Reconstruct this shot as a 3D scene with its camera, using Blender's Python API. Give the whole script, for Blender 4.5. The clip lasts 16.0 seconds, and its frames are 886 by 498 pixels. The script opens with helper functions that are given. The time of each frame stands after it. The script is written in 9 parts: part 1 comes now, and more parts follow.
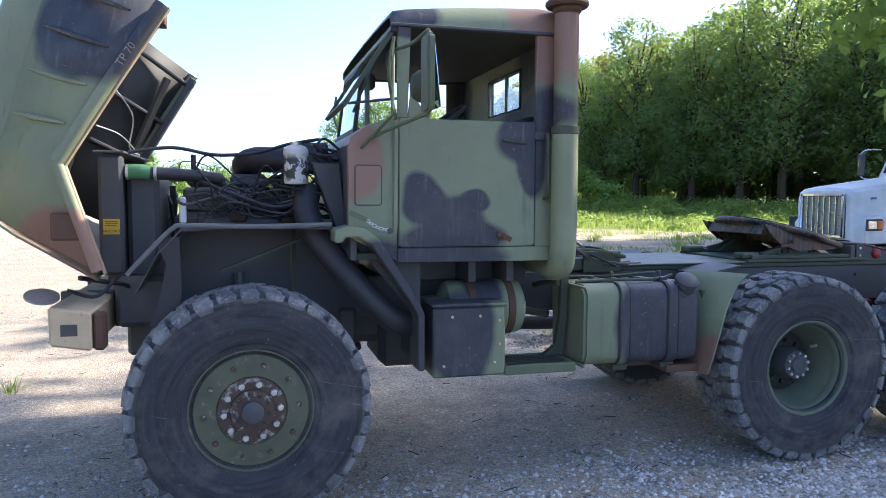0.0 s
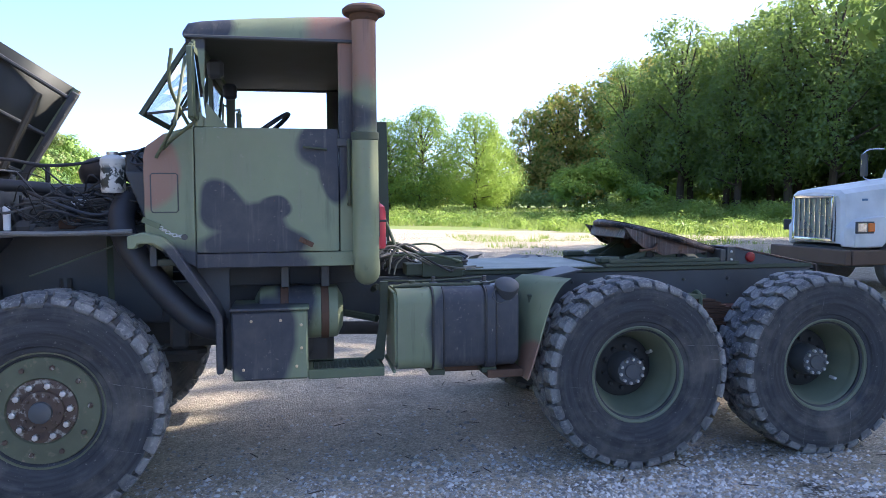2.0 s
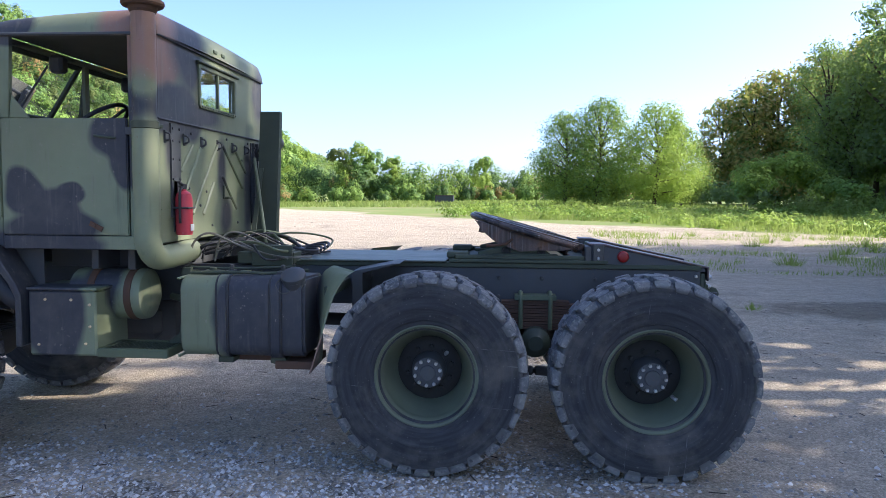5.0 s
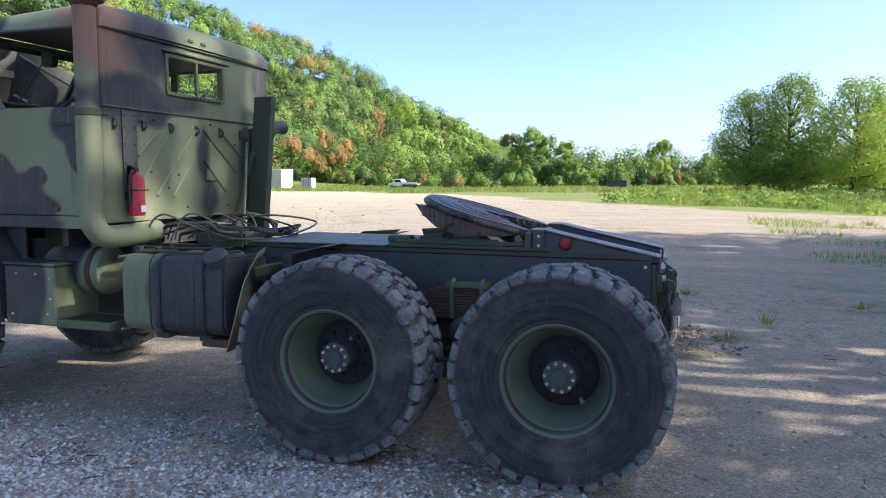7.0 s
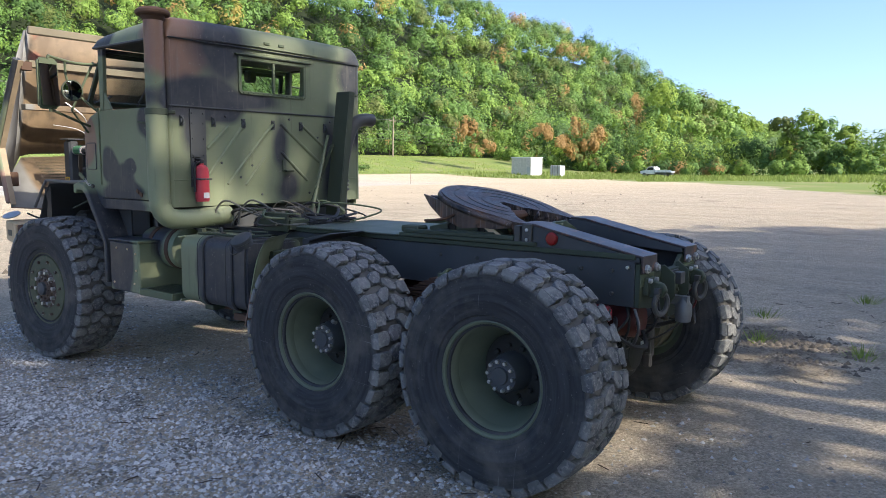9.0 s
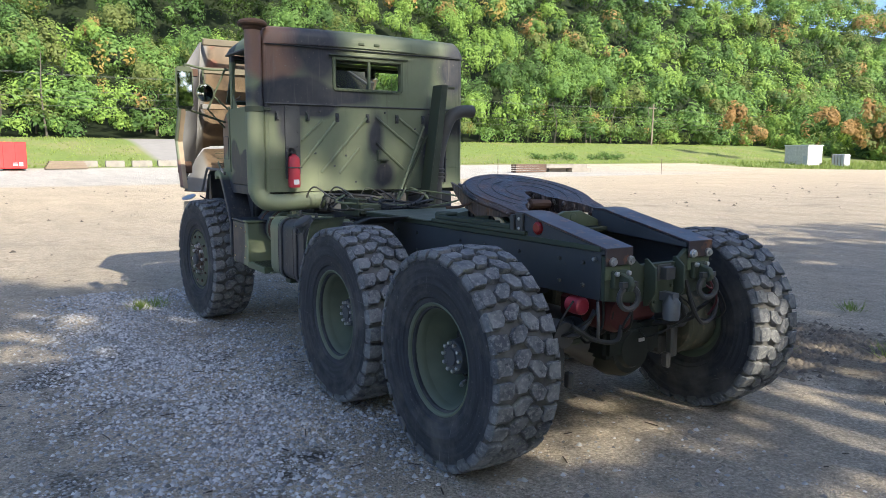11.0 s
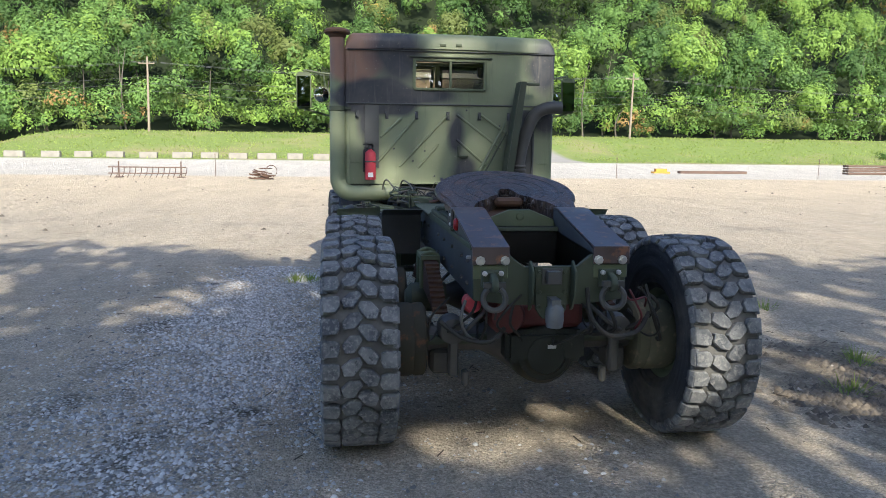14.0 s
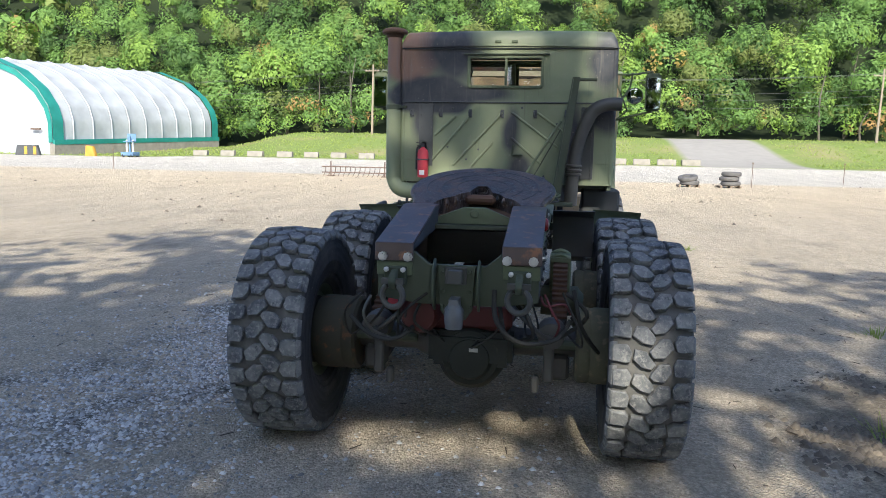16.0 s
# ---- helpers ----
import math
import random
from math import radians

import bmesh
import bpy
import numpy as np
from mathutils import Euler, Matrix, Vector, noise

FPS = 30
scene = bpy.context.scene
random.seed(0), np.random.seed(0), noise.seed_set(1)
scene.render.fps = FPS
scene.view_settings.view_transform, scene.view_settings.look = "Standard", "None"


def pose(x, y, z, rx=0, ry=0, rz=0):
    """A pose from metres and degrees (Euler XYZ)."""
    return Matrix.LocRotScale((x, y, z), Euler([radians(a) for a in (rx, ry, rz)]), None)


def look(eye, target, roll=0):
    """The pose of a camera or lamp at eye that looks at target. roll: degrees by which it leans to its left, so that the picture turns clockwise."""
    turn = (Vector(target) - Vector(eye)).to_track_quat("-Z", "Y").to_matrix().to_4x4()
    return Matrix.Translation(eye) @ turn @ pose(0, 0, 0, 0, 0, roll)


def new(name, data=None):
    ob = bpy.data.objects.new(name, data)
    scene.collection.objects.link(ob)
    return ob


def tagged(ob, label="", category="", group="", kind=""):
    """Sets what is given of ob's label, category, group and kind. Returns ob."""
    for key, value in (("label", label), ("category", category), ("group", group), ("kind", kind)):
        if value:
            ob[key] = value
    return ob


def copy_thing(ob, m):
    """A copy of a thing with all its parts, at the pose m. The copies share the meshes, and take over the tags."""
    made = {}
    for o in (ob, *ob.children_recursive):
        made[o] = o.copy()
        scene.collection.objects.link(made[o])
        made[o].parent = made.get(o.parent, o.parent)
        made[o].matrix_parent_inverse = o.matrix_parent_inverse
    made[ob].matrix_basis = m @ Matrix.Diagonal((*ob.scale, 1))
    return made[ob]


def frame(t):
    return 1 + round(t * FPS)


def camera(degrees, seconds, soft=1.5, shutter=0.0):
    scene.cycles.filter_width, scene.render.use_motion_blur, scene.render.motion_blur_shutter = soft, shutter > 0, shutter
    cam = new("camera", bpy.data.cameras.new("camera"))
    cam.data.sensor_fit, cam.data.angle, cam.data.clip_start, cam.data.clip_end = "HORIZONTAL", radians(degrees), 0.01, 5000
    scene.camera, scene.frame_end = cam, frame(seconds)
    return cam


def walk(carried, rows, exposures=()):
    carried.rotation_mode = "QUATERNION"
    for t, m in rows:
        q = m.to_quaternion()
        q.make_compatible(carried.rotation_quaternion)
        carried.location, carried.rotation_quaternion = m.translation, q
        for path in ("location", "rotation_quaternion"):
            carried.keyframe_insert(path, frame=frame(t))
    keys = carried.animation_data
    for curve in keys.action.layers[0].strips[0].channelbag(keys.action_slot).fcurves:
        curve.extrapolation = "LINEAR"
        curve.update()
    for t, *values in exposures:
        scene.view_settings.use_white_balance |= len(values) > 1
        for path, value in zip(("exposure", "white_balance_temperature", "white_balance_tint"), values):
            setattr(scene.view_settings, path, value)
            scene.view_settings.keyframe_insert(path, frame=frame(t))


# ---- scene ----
cam = camera(61.6, 16.0, soft=0.8)
PATH = [
    (0, (-4.284, -5.278, 1.739), (-3.768, -3.351, 1.594), 0.3),
    (0.5, (-3.947, -5.394, 1.727), (-3.466, -3.458, 1.581), -0.0),
    (1, (-3.611, -5.485, 1.728), (-3.157, -3.542, 1.592), -0.5),
    (1.5, (-3.226, -5.542, 1.725), (-2.799, -3.592, 1.597), -0.6),
    (2, (-2.815, -5.654, 1.737), (-2.443, -3.693, 1.608), -0.3),
    (2.5, (-2.417, -5.699, 1.708), (-2.145, -3.722, 1.564), -0.1),
    (3, (-2.013, -5.709, 1.702), (-1.851, -3.721, 1.549), 0.1),
    (3.5, (-1.579, -5.753, 1.719), (-1.5, -3.76, 1.577), 0.3),
    (4, (-1.153, -5.715, 1.715), (-1.143, -3.719, 1.592), -0.2),
    (4.5, (-0.724, -5.679, 1.727), (-0.774, -3.684, 1.6), -0.1),
    (5, (-0.273, -5.636, 1.71), (-0.415, -3.646, 1.564), 0.4),
    (5.2, (-0.106, -5.595, 1.685), (-0.296, -3.61, 1.533), 0.5),
    (7.3, (1.526, -5.076, 1.706), (0.845, -3.205, 1.518), 0.3),
    (7.5, (1.672, -5.022, 1.726), (0.942, -3.169, 1.541), 0.4),
    (8, (2.067, -4.828, 1.712), (1.199, -3.038, 1.516), 0.6),
    (8.5, (2.453, -4.585, 1.716), (1.406, -2.894, 1.503), 0.4),
    (9, (2.806, -4.392, 1.73), (1.597, -2.815, 1.506), 0.3),
    (9.5, (3.108, -4.114, 1.711), (1.735, -2.678, 1.479), 0.0),
    (10, (3.42, -3.862, 1.72), (1.919, -2.563, 1.473), 0.0),
    (10.2, (3.572, -3.768, 1.724), (2.03, -2.518, 1.476), 0.1),
    (12.3, (4.604, -2.44, 1.774), (2.779, -1.665, 1.509), -0.1),
    (12.5, (4.667, -2.281, 1.78), (2.822, -1.555, 1.515), -0.0),
    (13, (4.85, -1.898, 1.774), (2.959, -1.304, 1.508), 0.3),
    (13.5, (5.011, -1.534, 1.764), (3.08, -1.09, 1.494), 0.6),
    (14, (5.077, -1.142, 1.751), (3.114, -0.869, 1.482), 0.7),
    (14.5, (5.126, -0.725, 1.735), (3.146, -0.615, 1.477), 0.6),
    (15, (5.077, -0.301, 1.737), (3.092, -0.341, 1.495), 0.4),
    (15.5, (5.023, 0.111, 1.738), (3.046, -0.062, 1.493), 0.5),
    (16, (5.003, 0.518, 1.726), (3.045, 0.213, 1.457), 1.1),
]
walk(cam, [(t, look(eye, target, roll)) for t, eye, target, roll in PATH],
     [(0.0, 1.89, 5780, 14), (1.2, 1.93, 5720, 15), (4.0, 1.64, 5650, 15), (7.5, 1.30, 5850, 13), (9.5, 1.20, 5900, 10), (12.5, 1.19, 5800, 8), (16.0, 1.13, 5700, 7)])


# ---- daylight ----
SUN_AZ, SUN_EL = 8.0, 36.0
sun_way = Vector((math.cos(radians(SUN_AZ)) * math.cos(radians(SUN_EL)), math.sin(radians(SUN_AZ)) * math.cos(radians(SUN_EL)), math.sin(radians(SUN_EL))))
sun = new("sun", bpy.data.lights.new("sun", "SUN"))
sun.data.energy, sun.data.angle, sun.data.color = 3.6, radians(0.53), (1.0, 0.87, 0.665)
sun.matrix_world = look(sun_way * 60, (0, 0, 0))
world = bpy.data.worlds.new("sky")
scene.world = world
world.use_nodes = True
_n = world.node_tree.nodes
_bg = _n["Background"]
_sky = _n.new("ShaderNodeTexSky")
_sky.sky_type, _sky.sun_disc = "NISHITA", False
_sky.sun_elevation, _sky.sun_rotation = radians(SUN_EL), radians(90 - SUN_AZ)
_sky.air_density, _sky.dust_density, _sky.ozone_density = 0.58, 1.7, 2.0
world.node_tree.links.new(_sky.outputs[0], _bg.inputs[0])
_bg.inputs[1].default_value = 0.15


# ---- builders ----
def bm_box(bm, x0, x1, y0, y1, z0, z1):
    vs = [bm.verts.new((x, y, z)) for x in (x0, x1) for y in (y0, y1) for z in (z0, z1)]
    fs = []
    for q in ((0, 1, 3, 2), (4, 6, 7, 5), (0, 4, 5, 1), (2, 3, 7, 6), (0, 2, 6, 4), (1, 5, 7, 3)):
        fs.append(bm.faces.new([vs[i] for i in q]))
    return vs


def bm_prism(bm, pts, axis, a, b):
    """A flat outline, pushed from a to b along an axis. The outline's two numbers are the other two axes in order."""
    def at(p, c):
        return {"x": (c, p[0], p[1]), "y": (p[0], c, p[1]), "z": (p[0], p[1], c)}[axis]
    lo, hi = [bm.verts.new(at(p, a)) for p in pts], [bm.verts.new(at(p, b)) for p in pts]
    n = len(pts)
    bm.faces.new(lo)
    bm.faces.new(hi[::-1])
    for i in range(n):
        bm.faces.new((lo[i], hi[i], hi[(i + 1) % n], lo[(i + 1) % n]))
    return lo + hi


def bm_lathe(bm, prof, axis, centre, seg=32, closed=False):
    """Turns (radius, along) pairs round an axis through centre."""
    rings = []
    for r, a in prof:
        ring = []
        for k in range(seg):
            c, s = math.cos(2 * math.pi * k / seg) * r, math.sin(2 * math.pi * k / seg) * r
            p = {"x": (a, c, s), "y": (s, a, c), "z": (c, s, a)}[axis]
            ring.append(bm.verts.new(Vector(centre) + Vector(p)))
        rings.append(ring)
    pairs = list(zip(rings, rings[1:])) + ([(rings[-1], rings[0])] if closed else [])
    for u, v in pairs:
        for k in range(seg):
            bm.faces.new((u[k], u[(k + 1) % seg], v[(k + 1) % seg], v[k]))
    if not closed:
        bm.faces.new(rings[0][::-1])
        bm.faces.new(rings[-1])
    return rings


def smooth_line(pts, steps=6):
    pts = [Vector(p) for p in pts]
    if len(pts) < 3:
        return pts
    out = []
    for i in range(len(pts) - 1):
        p0, p1, p2, p3 = pts[max(i - 1, 0)], pts[i], pts[i + 1], pts[min(i + 2, len(pts) - 1)]
        for k in range(steps):
            t = k / steps
            out.append(0.5 * (2 * p1 + (p2 - p0) * t + (2 * p0 - 5 * p1 + 4 * p2 - p3) * t * t + (3 * p1 - p0 - 3 * p2 + p3) * t ** 3))
    return out + [pts[-1]]


def bm_tube(bm, pts, r, seg=8, steps=6, soft=True):
    line = smooth_line(pts, steps) if soft else [Vector(p) for p in pts]
    rings, up = [], None
    for i, p in enumerate(line):
        d = (line[min(i + 1, len(line) - 1)] - line[max(i - 1, 0)]).normalized()
        if up is None:
            up = d.orthogonal().normalized()
        up = (up - d * up.dot(d)).normalized()
        side = d.cross(up)
        rr = r(i / (len(line) - 1)) if callable(r) else r
        rings.append([bm.verts.new(p + rr * (math.cos(2 * math.pi * k / seg) * up + math.sin(2 * math.pi * k / seg) * side)) for k in range(seg)])
    for u, v in zip(rings, rings[1:]):
        for k in range(seg):
            bm.faces.new((u[k], u[(k + 1) % seg], v[(k + 1) % seg], v[k]))
    bm.faces.new(rings[0][::-1])
    bm.faces.new(rings[-1])


def bm_bar(bm, a, b, w, h, up=(0, 0, 1)):
    """A square bar from a to b."""
    a, b = Vector(a), Vector(b)
    d = (b - a).normalized()
    side = d.cross(Vector(up))
    side = side.normalized() if side.length > 1e-4 else d.orthogonal().normalized()
    top = side.cross(d)
    q = [(-w / 2, -h / 2), (w / 2, -h / 2), (w / 2, h / 2), (-w / 2, h / 2)]
    lo, hi = [bm.verts.new(a + side * u + top * v) for u, v in q], [bm.verts.new(b + side * u + top * v) for u, v in q]
    bm.faces.new(lo[::-1])
    bm.faces.new(hi)
    for i in range(4):
        bm.faces.new((lo[i], lo[(i + 1) % 4], hi[(i + 1) % 4], hi[i]))


def mesh_of(bm, name, material, bevel=0.0, angle=35, seg=1):
    bmesh.ops.remove_doubles(bm, verts=bm.verts, dist=1e-5)
    bmesh.ops.recalc_face_normals(bm, faces=bm.faces)
    if bevel:
        sharp = [e for e in bm.edges if len(e.link_faces) == 2 and e.calc_face_angle(0) > radians(30)]
        bmesh.ops.bevel(bm, geom=sharp, offset=bevel, segments=seg, affect="EDGES", clamp_overlap=True)
    me = bpy.data.meshes.new(name)
    bm.to_mesh(me)
    bm.free()
    for m in material if isinstance(material, (list, tuple)) else [material]:
        me.materials.append(m)
    me.shade_smooth()
    me.set_sharp_from_angle(angle=radians(angle))
    return me


def apart(bm):
    """One bmesh for each group of shapes that stands clear of the others."""
    bm.verts.index_update()
    seen, groups = set(), []
    for v in bm.verts:
        if v.index in seen:
            continue
        seen.add(v.index)
        todo, isle = [v], [v]
        while todo:
            for e in todo.pop().link_edges:
                for w in e.verts:
                    if w.index not in seen:
                        seen.add(w.index)
                        todo.append(w)
                        isle.append(w)
        lo = [min(w.co[k] for w in isle) - 0.002 for k in range(3)]
        hi = [max(w.co[k] for w in isle) + 0.002 for k in range(3)]
        groups.append([lo, hi, {w.index for w in isle}])
    merged = True
    while merged:
        merged = False
        for i in range(len(groups)):
            for j in range(len(groups) - 1, i, -1):
                a, b = groups[i], groups[j]
                if all(a[0][k] <= b[1][k] and b[0][k] <= a[1][k] for k in range(3)):
                    groups[i] = [[min(p) for p in zip(a[0], b[0])], [max(p) for p in zip(a[1], b[1])], a[2] | b[2]]
                    del groups[j]
                    merged = True
    if len(groups) == 1 or len(groups) > 40:
        return [bm]
    out = []
    for g in groups:
        one = bm.copy()
        one.verts.ensure_lookup_table()
        bmesh.ops.delete(one, geom=[v for v in one.verts if v.index not in g[2]], context="VERTS")
        out.append(one)
    bm.free()
    return out


def part(name, bm, material, parent=None, label="", bevel=0.0, angle=35, seg=1):
    """A bmesh as one mesh object, under a thing or a part."""
    first = None
    for piece in apart(bm):
        ob = new(name, mesh_of(piece, name, material, bevel, angle, seg))
        if parent is not None:
            ob.parent = parent
        tagged(ob, label)
        first = first or ob
    return first


def boxes(name, spans, material, parent=None, label="", bevel=0.004):
    bm = bmesh.new()
    for s in spans:
        bm_box(bm, *s)
    return part(name, bm, material, parent, label, bevel)


def thing(name, label, category, group="", at=(0, 0, 0)):
    ob = new(name)
    ob.empty_display_size = 0.2
    ob.location = at
    return tagged(ob, label, category, group)


# ---- materials ----
class Nodes:
    def __init__(self, name):
        self.m = bpy.data.materials.new(name)
        self.m.use_nodes = True
        self.t = self.m.node_tree
        self.b = self.t.nodes["Principled BSDF"]
        self.co = self.add("ShaderNodeTexCoord").outputs["Object"]

    def add(self, kind, **props):
        n = self.t.nodes.new(kind)
        for k, v in props.items():
            if k == "op":
                n.operation = v
            elif k == "blend":
                n.data_type, n.blend_type = "RGBA", v
        return n

    def link(self, a, b):
        self.t.links.new(a, b)

    def noise(self, scale, detail=4, rough=0.55, co=None, dist=0.0):
        n = self.add("ShaderNodeTexNoise")
        self.link(co or self.co, n.inputs["Vector"])
        n.inputs["Scale"].default_value, n.inputs["Detail"].default_value, n.inputs["Roughness"].default_value = scale, detail, rough
        n.inputs["Distortion"].default_value = dist
        return n.outputs["Fac"]

    def cells(self, scale, what="Distance", co=None, feature="F1", rand=1.0):
        n = self.add("ShaderNodeTexVoronoi")
        n.feature = feature
        self.link(co or self.co, n.inputs["Vector"])
        n.inputs["Scale"].default_value, n.inputs["Randomness"].default_value = scale, rand
        return n.outputs[what]

    def ramp(self, fac, lo, hi, a=0.0, b=1.0):
        n = self.add("ShaderNodeMapRange")
        self.link(fac, n.inputs[0])
        for k, v in zip((1, 2, 3, 4), (lo, hi, a, b)):
            n.inputs[k].default_value = v
        return n.outputs[0]

    def math(self, op, a, b=None):
        n = self.add("ShaderNodeMath", op=op)
        for k, v in enumerate((a, b)):
            if v is None:
                continue
            if isinstance(v, (int, float)):
                n.inputs[k].default_value = v
            else:
                self.link(v, n.inputs[k])
        return n.outputs[0]

    def mix(self, fac, a, b, blend="MIX"):
        n = self.add("ShaderNodeMix", blend=blend)
        for k, v in zip(("Factor_Float", "A_Color", "B_Color"), (fac, a, b)):
            s = [i for i in n.inputs if i.identifier == k][0]
            if isinstance(v, (int, float)):
                s.default_value = v
            elif isinstance(v, tuple):
                s.default_value = (*v, 1)
            else:
                self.link(v, s)
        return [o for o in n.outputs if o.identifier == "Result_Color"][0]

    def bump(self, height, strength=0.3, dist=0.01, prev=None):
        n = self.add("ShaderNodeBump")
        n.inputs["Strength"].default_value, n.inputs["Distance"].default_value = strength, dist
        self.link(height, n.inputs["Height"])
        if prev is not None:
            self.link(prev, n.inputs["Normal"])
        return n.outputs[0]

    def split(self, co=None):
        n = self.add("ShaderNodeSeparateXYZ")
        self.link(co or self.co, n.inputs[0])
        return n.outputs

    def done(self, colour=None, rough=None, normal=None, metal=None, spec=None):
        for key, v in (("Base Color", colour), ("Roughness", rough), ("Normal", normal), ("Metallic", metal), ("Specular IOR Level", spec)):
            if v is None:
                continue
            if isinstance(v, (int, float)):
                self.b.inputs[key].default_value = v
            elif isinstance(v, tuple):
                self.b.inputs[key].default_value = (*v, 1)
            else:
                self.link(v, self.b.inputs[key])
        return self.m


def painted(name, base, rough=0.55, wear=(0.3, 0.3, 0.3), worn=0.25, grain=60, big=3.0, bump=0.08, metal=0.0, spec=0.4, edge=0.62):
    """Paint, rubber, bare metal: a base colour that shifts at two scales, with worn or dusty spots."""
    n = Nodes(name)
    a, b = n.noise(big, 5), n.noise(grain, 3)
    col = n.mix(n.ramp(a, 0.3, 0.7), tuple(c * 0.82 for c in base), tuple(min(1, c * 1.16) for c in base))
    col = n.mix(n.math("MULTIPLY", n.ramp(b, edge, edge + 0.12), n.ramp(n.noise(big * 2.7, 6), 0.48, 0.68, 0, worn * 2)), col, wear)
    return n.done(col, n.ramp(a, 0.3, 0.7, rough - 0.07, rough + 0.09), n.bump(b, bump, 0.004), metal, spec)


GREEN, BROWN, BLACK = (0.200, 0.228, 0.138), (0.27, 0.160, 0.115), (0.044, 0.047, 0.058)


def camouflage():
    """Three-colour paint: blots of black and brown on green, laid out over the whole truck."""
    n = Nodes("camouflage_paint")
    warp = n.add("ShaderNodeTexNoise")
    n.link(n.co, warp.inputs["Vector"])
    warp.inputs["Scale"].default_value, warp.inputs["Detail"].default_value = 2.2, 2
    off = n.add("ShaderNodeVectorMath", op="SUBTRACT")
    n.link(warp.outputs["Color"], off.inputs[0])
    off.inputs[1].default_value = (0.5, 0.5, 0.5)
    scl = n.add("ShaderNodeVectorMath", op="SCALE")
    n.link(off.outputs[0], scl.inputs[0])
    scl.inputs["Scale"].default_value = 0.16
    at = n.add("ShaderNodeVectorMath", op="ADD")
    n.link(n.co, at.inputs[0])
    n.link(scl.outputs[0], at.inputs[1])
    shade = n.noise(1.7, 6)
    col = n.mix(n.ramp(shade, 0.3, 0.7), tuple(c * 0.85 for c in GREEN), tuple(c * 1.2 for c in GREEN))

    def blot(col, paint, spots, soft=0.10):
        """Spots: middle and half sizes."""
        least = None
        for c, r in spots:
            d = n.add("ShaderNodeVectorMath", op="SUBTRACT")
            n.link(at.outputs[0], d.inputs[0])
            d.inputs[1].default_value = c
            v = n.add("ShaderNodeVectorMath", op="DIVIDE")
            n.link(d.outputs[0], v.inputs[0])
            v.inputs[1].default_value = r
            w = n.add("ShaderNodeVectorMath", op="LENGTH")
            n.link(v.outputs[0], w.inputs[0])
            least = w.outputs["Value"] if least is None else n.math("SMOOTH_MIN", least, w.outputs["Value"])
        return n.mix(n.ramp(least, 1 - soft, 1 + soft, 1, 0), col, paint)

    col = blot(col, BROWN, BROWN_SPOTS)
    col = blot(col, BLACK, BLACK_SPOTS)
    col = blot(col, BLACK, BACK_SPOTS, 0.34)
    fine = n.noise(90, 3)
    chips = n.math("MULTIPLY", n.ramp(n.noise(38, 5, 0.65), 0.62, 0.68), n.ramp(n.noise(4.5, 5), 0.47, 0.62, 0, 0.7))
    col = n.mix(chips, col, (0.30, 0.27, 0.22))
    dust = n.ramp(n.noise(7, 6, 0.65), 0.42, 0.75, 0, 0.20)
    col = n.mix(dust, col, (0.20, 0.185, 0.15))
    # rain streaks that run down the panels, and rust freckles
    runs = n.add("ShaderNodeMapping")
    n.link(n.co, runs.inputs["Vector"])
    runs.inputs["Scale"].default_value = (1.0, 1.0, 0.09)
    col = n.mix(n.ramp(n.noise(26, 4, 0.6, runs.outputs[0]), 0.55, 0.75, 0, 0.30), col, (0.23, 0.215, 0.175))
    col = n.mix(n.ramp(n.noise(19, 4, 0.6, runs.outputs[0]), 0.60, 0.80, 0, 0.45), col, (0.035, 0.036, 0.034))
    col = n.mix(n.math("MULTIPLY", n.ramp(n.noise(55, 4, 0.7), 0.66, 0.72), n.ramp(n.noise(3.1, 4), 0.54, 0.66)), col, (0.20, 0.095, 0.05))
    return n.done(col, n.ramp(shade, 0.3, 0.7, 0.42, 0.58), n.bump(n.noise(1.6, 2), 0.10, 0.03, n.bump(fine, 0.06, 0.003)), 0.0, 0.35)


BROWN_SPOTS = [
    ((-2.42, -1.0, 2.72), (0.36, 0.33, 0.34)), ((-3.68, -1.05, 1.94), (0.16, 0.5, 0.24)), ((-5.10, -1.1, 1.44), (0.34, 0.4, 0.24)), ((-5.50, -0.95, 2.92), (0.16, 0.4, 0.16)),
    ((-1.3, -1.1, 0.68), (0.14, 0.2, 0.16)),
]
BLACK_SPOTS = [
    ((-3.29, -1.05, 1.71), (0.135, 0.3, 0.145)), ((-2.965, -1.05, 1.705), (0.10, 0.3, 0.070)), ((-3.10, -1.05, 1.60), (0.18, 0.3, 0.125)), ((-3.10, -1.05, 1.49), (0.31, 0.3, 0.10)), ((-3.10, -1.1, 1.37), (0.34, 0.4, 0.10)),
    ((-2.68, -1.05, 2.07), (0.16, 0.3, 0.17)), ((-2.62, -1.05, 1.93), (0.10, 0.3, 0.2)), ((-2.44, -0.80, 2.24), (0.24, 0.46, 0.19)),
     ((-2.85, -0.85, 1.08), (0.15, 0.2, 0.2)), ((-3.40, -1.0, 2.76), (0.22, 0.4, 0.12)), ((-3.50, -1.1, 1.22), (0.20, 0.4, 0.26)), ((-3.36, -1.1, 0.96), (0.20, 0.4, 0.28)),
    ((-3.05, -1.1, 0.90), (0.20, 0.25, 0.34)), ((-1.80, -1.05, 0.92), (0.24, 0.5, 0.36)), ((-1.55, -1.05, 0.95), (0.16, 0.5, 0.4)),
    ((-4.92, -1.05, 2.60), (0.32, 0.4, 0.32)), ((-5.14, -1.0, 2.56), (0.20, 0.3, 0.24)), 
]
